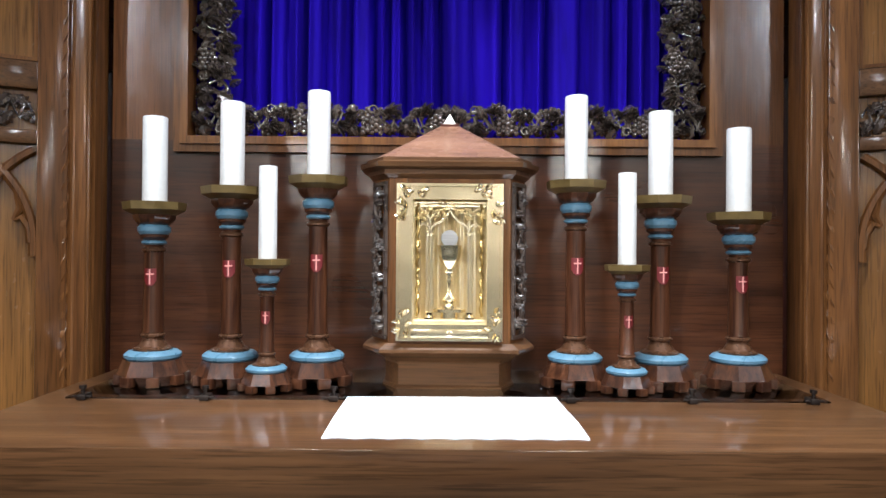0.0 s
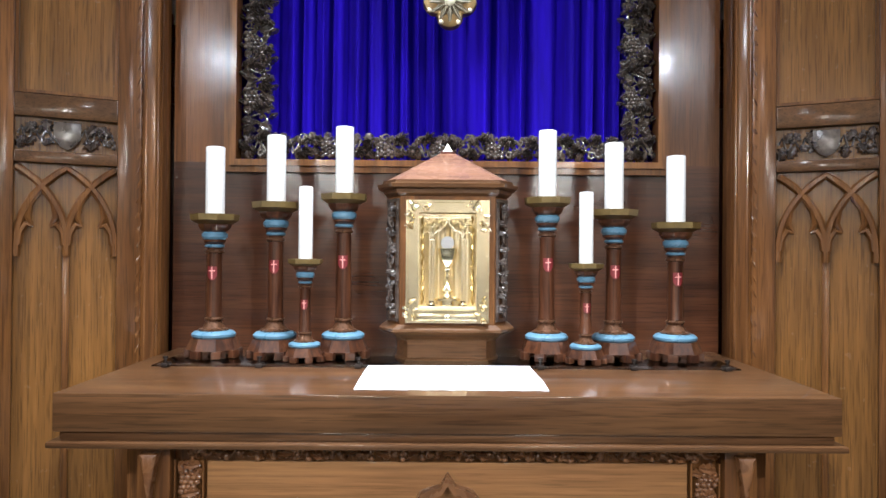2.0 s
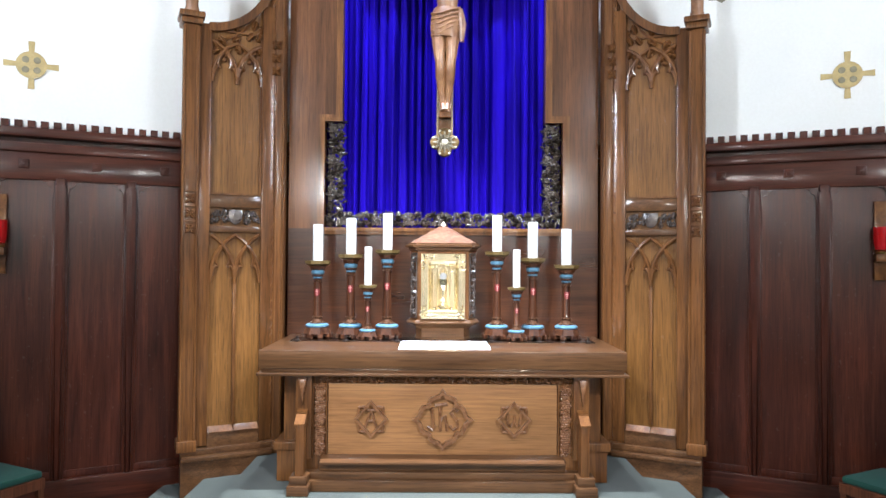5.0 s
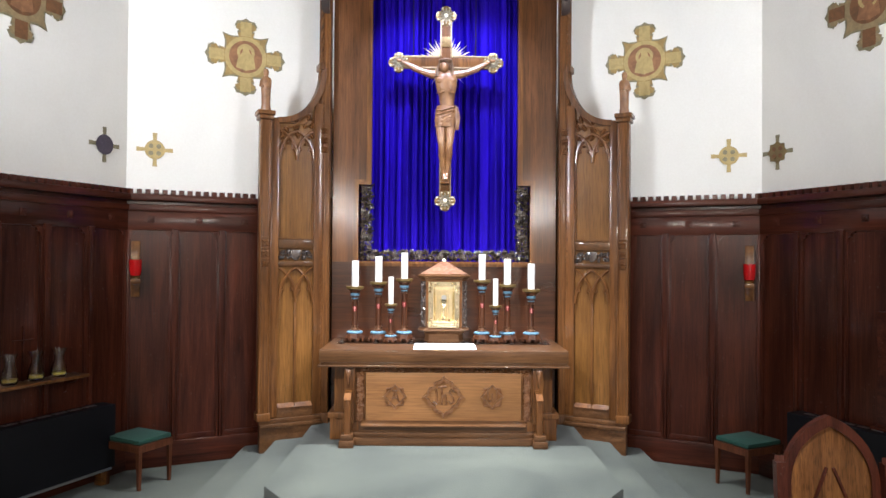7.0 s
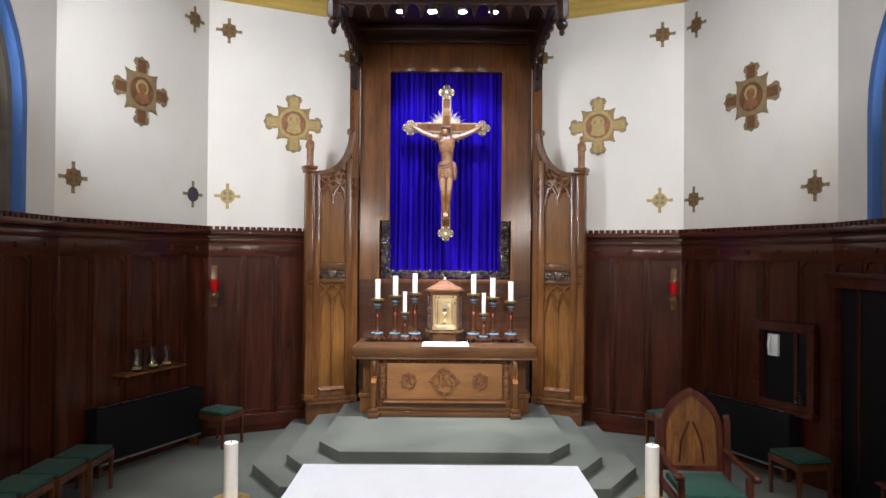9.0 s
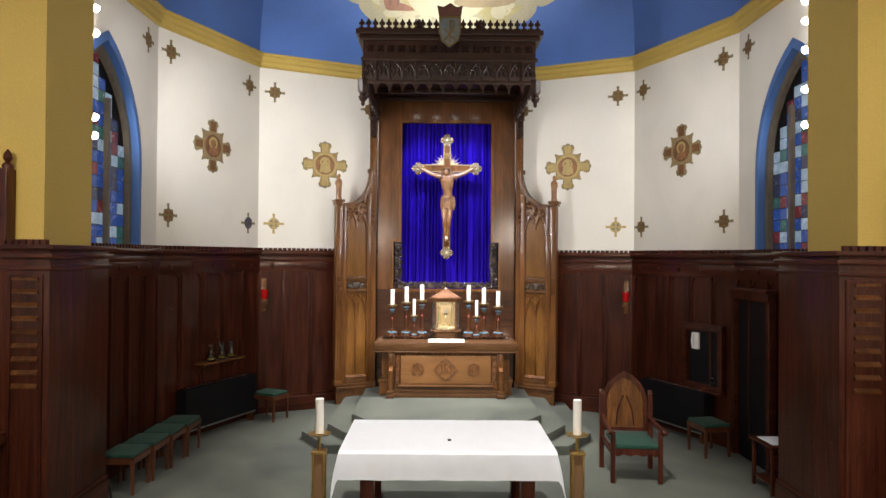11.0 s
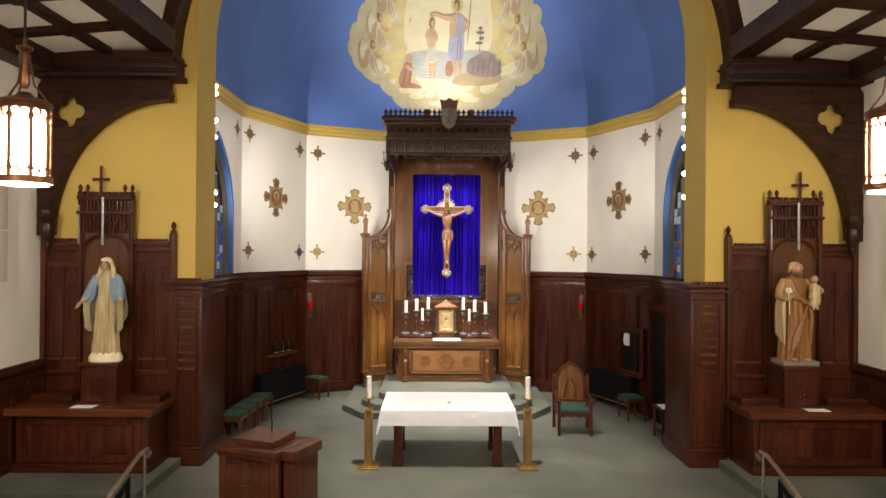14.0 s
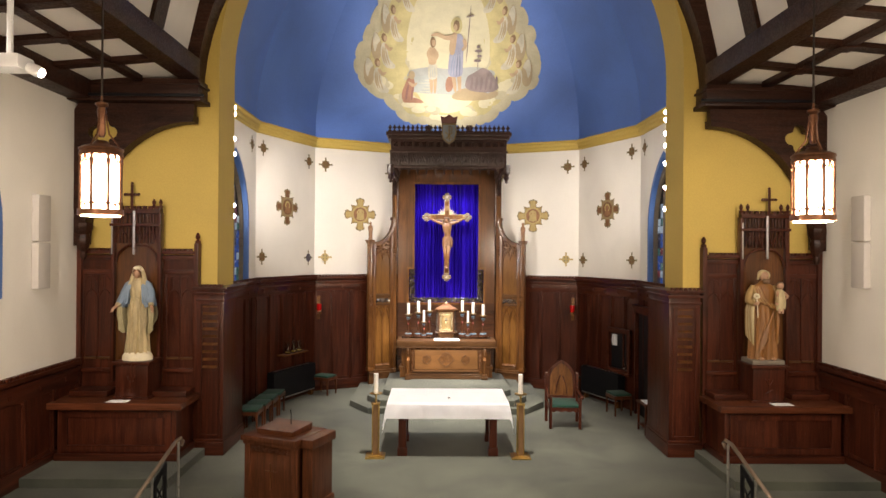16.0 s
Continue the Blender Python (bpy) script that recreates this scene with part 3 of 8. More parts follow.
def tracery(bm, P, a, b, v0, v1, r=0.0135):
    """Two cusped lancets and crossing ribs under a pointed head. P(u, v) gives a place."""
    m, h, hw = (a + b) / 2, v1 - v0, (b - a) / 4
    big = pointed(m, v0, 2 * hw, h, 9)
    tube(bm, [P(u, v) for u, v in big], r, 6)
    for d in (-1, 1):
        tube(bm, [P(m + d * abs(u - (a if d > 0 else b)), v) for u, v in (big[:10] if d > 0 else big[::-1][:10])], r, 6)
    for c in (m - hw, m + hw):
        top = v0
        for d in (-1, 1):
            low = [(c + d * hw * 0.93, top), (c + d * hw * 0.86, top + h * 0.16), (c + d * hw * 0.62, top + h * 0.27), (c + d * hw * 0.34, top + h * 0.24)]
            high = [(c + d * hw * 0.34, top + h * 0.24), (c + d * hw * 0.56, top + h * 0.36), (c + d * hw * 0.46, top + h * 0.54), (c + d * hw * 0.14, top + h * 0.68), (c, top + h * 0.78)]
            tube(bm, [P(u, v) for u, v in low], [r, r * 0.9, r * 0.85, r * 0.45], 6)
            tube(bm, [P(u, v) for u, v in high], [r * 0.45, r * 0.85, r * 0.8, r * 0.8, r * 0.8], 6)
    tube(bm, [P(m, v0 + 0.01), P(m, v0 - 0.05)], r, 6)
    for u in (a, b):
        tube(bm, [P(u, v0 + 0.01), P(u, v0 - 0.05)], r, 6)


def wing(d):
    """One wing; d = -1 or 1 is its side. u runs from the outer post to the niche."""
    po, pi = (d * 2.02, 2.27), (d * 1.43, 2.55)
    F, L = seg_frame(po, pi) if d < 0 else seg_frame(pi, po)
    w = new("wing")
    w.parent = reredos
    U = (lambda u: u) if d < 0 else (lambda u: L - u)
    P = lambda u, v, k=0.02: F @ Vector((U(u), v, k))
    cove = [(0.13 + (L - 0.15) * math.cos(radians(b)), 4.5 - 0.62 * math.sin(radians(b))) for b in range(0, 91, 9)]

    def slab(name, u0, v0, u1, v1, w0, w1, mat, bev=0.006):
        bm = B()
        box(bm, (U(u0), v0, w0), (U(u1), v1, w1), bev, F)
        return part(name, bm, mat, w)

    bm = B()
    prism(bm, [(U(u), v) for u, v in [(0, 0.02), (L, 0.02), (L, 4.5)] + cove[1:] + [(0, 3.88)]], F, -0.1, 0)
    part("board", bm, OAK_GOLD, w, "golden oak back board with a coved top")
    # coping along the cove
    bm = B()
    off = [(0.13 + (L - 0.085) * math.cos(radians(b)), 4.5 - 0.685 * math.sin(radians(b))) for b in range(0, 91, 9)]
    ringprism(bm, [(U(u), v) for u, v in cove], [(U(u), v) for u, v in off], F, -0.12, 0.05, closed=False)
    box(bm, (U(L - 0.05), 4.48, -0.12), (U(L + 0.01), 4.56, 0.06), 0.01, F)
    part("coping", bm, DULL_OAK, w)
    # stiles and rails
    slab("stile", 0.06, 0.5, 0.15, 3.86, 0.001, 0.04, OAK)
    slab("stile", L - 0.1, 0.5, L - 0.001, 4.08, 0.001, 0.04, OAK)
    slab("rail", 0.15, 2.2, L - 0.1, 2.25, 0.001, 0.036, OAK_X)
    slab("rail", 0.15, 2.4, L - 0.1, 2.5, 0.001, 0.036, OAK_X)
    slab("rail", 0.15, 0.48, L - 0.1, 0.6, 0.001, 0.045, OAK_X)
    for k in (0, 1):
        bm = B()
        a = 0.155 + k * (L - 0.255) / 2
        b = a + (L - 0.265) / 2
        C = frm(F @ Vector((U(a) if d < 0 else U(b), 0, 0)), F.to_3x3() @ Vector((0, 0, 1)), (0, 0, 1))
        n = C.to_3x3().col[2].dot(F.to_3x3().col[0])
        prism(bm, [(0.001, 0.6), (0.055, 0.6), (0.055, 0.605), (0.001, 0.645)], C, 0, (b - a) * (1 if n > 0 else -1))
        part("sill", bm, DULL_OAK, w)
    bm = B()
    um = (0.15 + L - 0.1) / 2
    box(bm, (U(um - 0.014), 0.66, 0.001), (U(um + 0.014), 1.84, 0.022), 0.006, F)
    tracery(bm, P, 0.16, L - 0.11, 1.84, 2.18, 0.016)
    part("tracery", bm, OAK, w, "cusped tracery over two lancet panels")
    bm = B()
    for v0, v1 in ((2.505, 3.42),):
        frame_box(bm, F, min(U(0.15), U(L - 0.1)), v0, max(U(0.15), U(L - 0.1)), v1 + 0.42, 0.014, 0.001, 0.02)
    part("bead", bm, OAK, w)
    bm = B()
    tracery(bm, P, 0.16, L - 0.11, 3.46, 3.74, 0.016)
    for u, v, a in ((um, 3.9, 1.57), (um + 0.08, 3.84, 1.0), (um + 0.16, 3.84, 1.2), (um + 0.2, 3.9, 1.5), (um - 0.09, 3.78, 2.2), (um + 0.13, 3.93, 1.3), (um - 0.15, 3.74, 1.9), (um - 0.04, 3.82, 0.6), (um + 0.2, 3.74, 2.4), (um + 0.1, 3.7, 0.9), (um - 0.1, 3.68, 1.1), (um - 0.2, 3.7, 0.7), (um + 0.03, 3.72, 2.0)):
        leaf(bm, F, U(u), v - 0.06, a if d < 0 else math.pi - a, 0.09, 0.075, 0.03)
    for u, v in ((um, 3.46), (um - 0.2, 3.5), (um + 0.2, 3.5), (um - 0.1, 3.6), (um + 0.1, 3.6)):
        ball(bm, P(u, v), 0.022, 1)
    tube(bm, [P(0.13 + (L - 0.17) * math.cos(radians(b)), 4.43 - 0.685 * math.sin(radians(b)), 0.01) for b in range(40, 88, 6)], 0.012, 6)
    part("head_tracery", bm, OAK, w, "leafy tracery under the coved top")
    # carved frieze with a small shield
    bm = B()
    Fz = F @ Matrix.Translation((0, 0, 0.004))
    a, b = sorted((U(0.16), U(L - 0.11)))
    foliage(bm, Fz, a, 2.257, a + (b - a) * 0.36, 2.393, rng, 0.045)
    foliage(bm, Fz, b - (b - a) * 0.36, 2.257, b, 2.393, rng, 0.045)
    m = (a + b) / 2
    prism(bm, [(m - 0.055, 2.385), (m + 0.055, 2.385), (m + 0.055, 2.31), (m + 0.03, 2.275), (m, 2.26), (m - 0.03, 2.275), (m - 0.055, 2.31)], F, 0.002, 0.03, 0.008)
    part("frieze", bm, CARVED, w, "carved oak-leaf frieze with a shield")
    # plinth
    bm = B()
    box(bm, (U(-0.05), 0.001, 0.001), (U(L - 0.002), 0.4, 0.1), 0.01, F)
    box(bm, (U(-0.05), 0.4, 0.001), (U(L - 0.002), 0.44, 0.125), 0.012, F)
    box(bm, (U(-0.05), 0.44, 0.001), (U(L - 0.002), 0.49, 0.075), 0.012, F)
    part("plinth", bm, OAK_X, w)
    # outer post
    bm = B()
    box(bm, (U(-0.06), 0.5, -0.1), (U(0.055), 3.84, 0.06), 0.012, F)
    for u in (-0.055, 0.05):
        tube(bm, [P(u, 0.55, 0.058), P(u, 3.82, 0.058)], 0.013, 6)
    box(bm, (U(-0.085), 3.84, -0.12), (U(0.08), 3.89, 0.085), 0.014, F)
    box(bm, (U(-0.1), 3.89, -0.13), (U(0.095), 3.94, 0.1), 0.014, F)
    box(bm, (U(-0.08), 0.47, -0.1), (U(0.07), 0.56, 0.085), 0.012, F)
    part("post", bm, OAK, w)
    bm = B()
    for v in (2.22, 2.34, 2.46):
        for k in range(4):
            a = math.pi / 4 + k * math.pi / 2
            leaf(bm, F @ Matrix.Translation((0, 0, 0.062)), U(0.0), v, a, 0.05, 0.04, 0.012)
        ball(bm, P(0, v, 0.068), 0.011, 1)
        box(bm, (U(-0.045), v + 0.052, 0.06), (U(0.045), v + 0.064, 0.074), 0.003, F)
    part("post_flower", bm, OAK, w)
    # small figure on the post
    q = F @ Vector((U(0), 3.94, 0))
    fig = thing("post_statue", q, "small carved wooden figure standing on a post", "statue", "post statues")
    bm = B()
    lathe(bm, [(0.055, 0.001), (0.058, 0.03), (0.05, 0.06), (0.052, 0.2), (0.06, 0.32), (0.052, 0.37), (0.022, 0.395), (0.03, 0.42), (0.032, 0.45), (0.018, 0.475), (0.004, 0.482)], 12, flat=0.75)
    tube(bm, [(0.05, 0, 0.35), (0.055, -0.03, 0.27), (0.015, -0.055, 0.25)], 0.014, 6)
    tube(bm, [(-0.05, 0, 0.35), (-0.055, -0.03, 0.28), (-0.015, -0.055, 0.27)], 0.014, 6)
    part("figure", bm, CORPUS, fig)
    return w


wing(-1)
wing(1)


def rpart(name, boxes, mat, bev=0.006, label=""):
    bm = B()
    for u0, v0, u1, v1, w0, w1 in boxes:
        box(bm, (u0, v0, w0), (u1, v1, w1), bev, FR)
    return part(name, bm, mat, reredos, label)


# one timber in two tones: shade coloured in below, light in the boards above
rpart("centre_panel", [(-1.32, 0.3, 1.32, 2.25, -0.06, 0)], BURR, 0, "glossy burr oak panel behind the candlesticks, toned dark for shade")
for d in (-1, 1):
    rpart("side_board", [(d * 1.32, 2.25, d * 1.015, 5.95, -0.06, 0.0)], OAK_RED, 0)
    rpart("shoulder_board", [(d * 1.015, 3.18, d * 0.87, 5.95, -0.06, 0.0)], OAK_RED, 0)
rpart("head_board", [(-0.87, 5.48, 0.87, 5.95, -0.06, 0.0)], OAK_RED, 0)
bm = B()
for t, w1 in ((0.0, 0.03), (0.03, 0.045)):
    o = [(-1.07 + t, 2.2 + t), (1.07 - t, 2.2 + t), (1.07 - t, 3.22 - t), (0.92 - t, 3.22 - t), (0.92 - t, 5.52 - t), (-0.92 + t, 5.52 - t), (-0.92 + t, 3.22 - t), (-1.07 + t, 3.22 - t)]
    e = 0.03 if t else 0.034
    i = [(-1.07 + t + e, 2.2 + t + e), (1.07 - t - e, 2.2 + t + e), (1.07 - t - e, 3.22 - t - e), (0.92 - t - e, 3.22 - t - e), (0.92 - t - e, 5.52 - t - e), (-0.92 + t + e, 5.52 - t - e), (-0.92 + t + e, 3.22 - t - e), (-1.07 + t + e, 3.22 - t - e)]
    ringprism(bm, o, i, FR, -0.05, w1)
part("niche_moulding", bm, OAK, reredos, "stepped moulding round the niche")
FC = FR @ Matrix.Translation((0, 0, -0.03))


def vine_strip(bm, F, u0, v0, u1, v1):
    """Deep carving along a strip: broad fanned leaves, grapes and rosettes on a winding stem."""
    upright = v1 - v0 > u1 - u0
    length, wide = (v1 - v0, u1 - u0) if upright else (u1 - u0, v1 - v0)
    at = (lambda a, b: (u0 + wide / 2 + b, v0 + a)) if upright else (lambda a, b: (u0 + a, v0 + wide / 2 + b))
    turn = math.pi / 2 if upright else 0.0
    tube(bm, [F @ Vector((*at(length * i / 60, wide * 0.3 * math.sin(length * i / 60 * 30)), 0.014)) for i in range(61)], 0.008, 6)
    n = round(length / 0.066)
    for k in range(n):
        a, side = (k + 0.5) * length / n, 1 if k % 2 else -1
        u, v = at(a, side * wide * 0.17)
        lift = F @ Matrix.Translation((0, 0, 0.016 + 0.006 * (k % 3)))
        if k % 4 == 2:
            for r_ in range(5):
                for q in range(4 - (r_ > 2) - (r_ > 3)):
                    gu, gv = at(a - 0.036 + r_ * 0.017, side * wide * 0.17 + (q - 1.4) * 0.019 + (r_ % 2) * 0.009)
                    ball(bm, F @ Vector((gu, gv, 0.032 + rng.uniform(-0.003, 0.006))), 0.0115, 2)
        elif k % 7 == 5:
            for q in range(7):
                leaf(bm, lift, u, v, q * math.tau / 7, wide * 0.28, wide * 0.2, 0.024)
            ball(bm, lift @ Vector((u, v, 0.014)), 0.013, 2)
        else:
            way = turn + side * rng.uniform(0.5, 1.0) + (math.pi if k % 3 == 0 else 0)
            for q, m in ((-2, 0.6), (-1, 0.85), (1, 0.85), (2, 0.6), (0, 1.0)):
                leaf(bm, lift, u, v, way + q * 0.5, wide * 0.47 * m, wide * 0.2, 0.036)
        for q in (-1, 1):
            uu, vv = at(a + 0.03 * q, -side * wide * (0.3 + 0.06 * q))
            leaf(bm, F @ Matrix.Translation((0, 0, 0.01)), uu, vv, turn - side * (1.57 + 0.6 * q) + math.pi, wide * 0.34, wide * 0.22, 0.026)
        if k % 3 == 1:
            tube(bm, [F @ Vector((*at(a + 0.022 * math.cos(q * 0.75) * (1 - q * 0.08), -side * wide * 0.3 + 0.022 * math.sin(q * 0.75) * (1 - q * 0.08)), 0.03)) for q in range(11)], 0.0045, 5)


bm = B()
for d in (-1, 1):
    a, b = sorted((d * 1.0, d * 0.845))
    vine_strip(bm, FC, a, 2.4, b, 3.15)
    foliage(bm, FC, a, 2.4, b, 3.15, rng, 0.1)
    foliage(bm, FC @ Matrix.Translation((0, 0, 0.008)), a, 2.4, b, 3.15, rng, 0.075)
vine_strip(bm, FC, -1.0, 2.266, 1.0, 2.4)
foliage(bm, FC, -1.0, 2.266, 1.0, 2.4, rng, 0.085)
foliage(bm, FC @ Matrix.Translation((0, 0, 0.008)), -1.0, 2.266, 1.0, 2.4, rng, 0.065)
part("vine_carving", bm, CARVED, reredos, "dark pierced carving of vine leaves and grapes")
for d in (-1, 1):
    bm = B()
    box(bm, (d * 1.335, 0.3, 0), (d * 1.47, 5.9, 0.1), 0.01, FR)
    box(bm, (d * 1.35, 0.5, 0.1), (d * 1.455, 5.8, 0.135), 0.012, FR)
    for u in (1.345, 1.4, 1.46):
        bb = B()
        tube(bb, [FR @ Vector((d * u, 0.5, 0.128)), FR @ Vector((d * u, 5.75, 0.128))], 0.01, 8)
        part("bead", bb, OAK, reredos)
    for q in (0, math.pi):
        bb = B()
        tube(bb, [FR @ Vector((d * (1.432 + 0.009 * math.cos(k * 0.62 + q)), 0.5 + k * 0.0135, 0.137 + 0.009 * math.sin(k * 0.62 + q))) for k in range(390)], 0.011, 5)
        part("rope_strand", bb, OAK, reredos, "strand of the carved rope moulding")
    box(bm, (d * 1.32, 0.001, 0), (d * 1.49, 0.5, 0.17), 0.012, FR)
    part("pilaster", bm, OAK, reredos, "tall moulded pilaster with beaded edges")
    for v in (3.55, 3.66, 3.77):
        bm = B()
        for k in range(4):
            leaf(bm, FR @ Matrix.Translation((0, 0, 0.15)), d * 1.4, v, math.pi / 4 + k * math.pi / 2, 0.05, 0.04, 0.012)
        part("pilaster_flower", bm, OAK, reredos)

# curtain in the niche
curtain = thing("curtain", (0, 2.79, 2.2), "royal blue velvet curtain hanging in deep folds", "curtain")
bm = B()
cols, rows = 420, 14
r2 = random.Random(3)
ph = [r2.uniform(0, 6.28) for _ in range(8)]
def fold(x, t):
    """Rounded pleats with narrow valleys; their width wanders across the cloth."""
    w = x * 34 + 1.5 * math.sin(x * 5 + ph[0]) + 0.8 * math.sin(x * 13 + ph[2]) + 0.25 * math.sin(t * 3 + x * 4)
    a = 1.0 - 2.0 * abs(math.cos(w + ph[1])) ** 0.8 + 0.35 * math.sin(w * 3.1 + ph[3]) + 0.5 * math.sin(x * 9 + ph[4])
    return 0.042 * a * (0.8 + 0.2 * t) + 0.008 * math.sin(t * 5 + x * 9 + ph[5])
for side, dy in ((0, 0.0), (1, 0.012)):
    g = []
    for j in range(rows + 1):
        t = j / rows
        g.append([bm.verts.new((-1.06 + 2.12 * i / cols + 0.006 * math.sin(t * 3 + i * 0.2), fold(-1.06 + 2.12 * i / cols, t) + dy, 3.36 * (1 - t))) for i in range(cols + 1)])
    for j in range(rows):
        for i in range(cols):
            bm.faces.new((g[j][i], g[j][i + 1], g[j + 1][i + 1], g[j + 1][i]))
part("cloth", bm, CURTAIN, curtain)
for x in (-0.38, 0.36):
    bm = B()
    tube(bm, [(x, -0.1, 3.3), (x, -0.1, 2.42)], 0.006, 5)
    part("hanging_chain", bm, DARK_IRON, curtain, "thin dark chain")
bm = B()
box(bm, (-1.3, 2.95, 0), (1.3, 3.0, 6.0))
setting("niche_back", bm, DARK, "dark boards behind the curtain", "wall")

# ---- canopy over the altar ----
canopy = thing("canopy", (0, 0, 5.3), "dark carved oak canopy jutting over the altar with crenellated cresting", "canopy")
def cpart(name, boxes, mat=CANOPY, bev=0.01, label=""):
    bm = B()
    for a, b in boxes:
        box(bm, (a[0], a[1], a[2] - 5.3), (b[0], b[1], b[2] - 5.3), bev)
    return part(name, bm, mat, canopy, label)
CYF = 0.22
cpart("soffit", [((-1.3, CYF + 0.05, 5.9), (1.3, 2.6, 5.98))], CANOPY, 0)
cpart("soffit_moulding", [((-1.3, y, 5.82), (1.3, y + 0.06, 5.9)) for y in (0.55, 1.75, 2.3)])
cpart("front_board", [((-1.36, CYF, 5.62), (1.36, CYF + 0.08, 6.4))])
for d in (-1, 1):
    cpart("side_board", [((d * 1.36, CYF + 0.08, 5.62), (d * 1.28, 2.9, 6.4))])
cpart("cornice", [((-1.42, CYF - 0.05, 6.28), (1.42, 2.9, 6.36)), ((-1.47, CYF - 0.1, 6.36), (1.47, 2.9, 6.44))])
cpart("string_course", [((-1.39, CYF - 0.025, 5.96), (1.39, CYF, 6.02)), ((-1.39, CYF - 0.02, 5.6), (1.39, CYF, 5.66))])
cpart("roof", [((-1.36, CYF, 6.4), (1.36, 2.9, 6.42))], CANOPY, 0)
FCN = frm((0, CYF, -5.3), (1, 0, 0), (0, 0, 1))
n = 13
for k in range(n):
    u0 = -1.36 + k * 2.72 / n
    m, hw = u0 + 1.36 / n, 1.36 / n
    bm = B()
    tube(bm, [FCN @ Vector((u, v, 0.02)) for u, v in pointed(m, 5.72, hw * 0.92, 0.2, 6)], 0.013, 6)
    for q in (-1, 1):
        tube(bm, [FCN @ Vector((m + q * hw * 0.62, 5.85, 0.02)), FCN @ Vector((m + q * hw * 0.2, 5.79, 0.02)), FCN @ Vector((m + q * hw * 0.45, 5.73, 0.02))], 0.013, 5)
    ball(bm, FCN @ Vector((m, 5.86, 0.02)), 0.026, 1)
    box(bm, (u0 - 0.014, 5.66, 0), (u0 + 0.014, 5.95, 0.04), 0.004, FCN)
    part("arcade_arch", bm, CANOPY, canopy)
for k in range(16):
    m = -1.26 + k * 2.52 / 15
    bm = B()
    for a in range(4):
        leaf(bm, FCN @ Matrix.Translation((0, 0, 0.002)), m, 6.16, a * math.pi / 2 + 0.78, 0.075, 0.06, 0.026)
    ball(bm, FCN @ Vector((m, 6.16, 0.012)), 0.018, 1)
    part("carved_flower", bm, CANOPY, canopy)
# hanging fringe of cusped arches
for k in range(n):
    bm = B()
    m, hw = -1.36 + (k + 0.5) * 2.72 / n, 1.36 / n
    a = pointed(m, 5.5, hw * 0.84, 0.12, 5)
    ringprism(bm, [(m - hw, 5.5)] + [(m - hw + 2 * hw * i / 10, 5.63) for i in range(11)] + [(m + hw, 5.5)], [a[0]] + a + [a[-1]], FCN, -0.03, 0.0, closed=False)
    lathe(bm, [(0.006, -0.05), (0.02, -0.03), (0.012, -0.012), (0.026, 0.01), (0.02, 0.03)], 8, Matrix.Translation(FCN @ Vector((m - hw, 5.5, -0.015))))
    part("fringe_arch", bm, CANOPY, canopy, "small hanging arch of the fringe")
for d in (-1, 1):
    for k in range(8):
        y = CYF + 0.2 + k * 0.3
        bm = B()
        box(bm, (d * 1.35, y, 5.5 - 5.3), (d * 1.31, y + 0.16, 5.63 - 5.3), 0.01)
        part("side_fringe", bm, CANOPY, canopy)
for d in (-1, 1):
    bm = B()
    lathe(bm, [(0.01, -0.1), (0.035, -0.07), (0.03, -0.03), (0.06, 0.0), (0.075, 0.05), (0.05, 0.09), (0.085, 0.14), (0.085, 0.33)], 8, Matrix.Translation((d * 1.36, CYF + 0.03, 0.05)))
    part("corner_pendant", bm, CANOPY, canopy)
    # bracket from the pilaster to the canopy
    bm = B()
    side = frm((d * 1.4, 2.55, -5.3), (0, -1, 0), (0, 0, 1))
    prism(bm, [(0, 5.1), (0.06, 5.2)] + [(0.06 + 1.0 * (1 - math.cos(radians(a))), 5.2 + 0.7 * math.sin(radians(a))) for a in range(10, 91, 10)] + [(0, 5.9)], side, -0.05, 0.05)
    for k in range(6):
        a = radians(12 + 14 * k)
        ball(bm, side @ Vector((0.05 + 1.0 * (1 - math.cos(a)), 5.19 + 0.7 * math.sin(a), 0)), 0.045, 1)
    part("bracket", bm, CANOPY, canopy)
n = 27
for k in range(n):
    u = -1.43 + (k + 0.5) * 2.86 / n
    bm = B()
    prism(bm, [(u - 0.05, 6.44), (u + 0.05, 6.44), (u + 0.05, 6.468), (u + 0.02, 6.476), (u + 0.018, 6.51), (u + 0.042, 6.516), (u + 0.046, 6.55), (u + 0.022, 6.562), (u + 0.016, 6.585), (u, 6.615), (u - 0.016, 6.585), (u - 0.022, 6.562), (u - 0.046, 6.55), (u - 0.042, 6.516), (u - 0.018, 6.51), (u - 0.02, 6.476), (u - 0.05, 6.468)], FCN, 0.03, 0.065)
    part("crest_leaf", bm, CANOPY, canopy)
for d in (-1, 1):
    bm = B()
    for k in range(3):
        ball(bm, FCN @ Vector((d * 0.48, 6.52 + 0.03 * k, 0.05)), 0.07 - 0.018 * k, 1)
    part("crest_boss", bm, CANOPY, canopy)
shield = new("shield")
shield.parent = canopy
bm = B()
so = [(-0.17, 6.62), (0.17, 6.62), (0.175, 6.4), (0.13, 6.24), (0, 6.14), (-0.13, 6.24), (-0.175, 6.4)]
prism(bm, so, FCN, 0.1, 0.15, 0.012)
part("shield_plate", bm, material("slate_blue_shield_paint", (0.13, 0.15, 0.16), 0.45, vary=0.25, bump=0.06), shield, "slate-blue painted shield")
bm = B()
ringprism(bm, so, [(u * 0.87, 6.4 + (v - 6.4) * 0.87) for u, v in so], FCN, 0.15, 0.165)
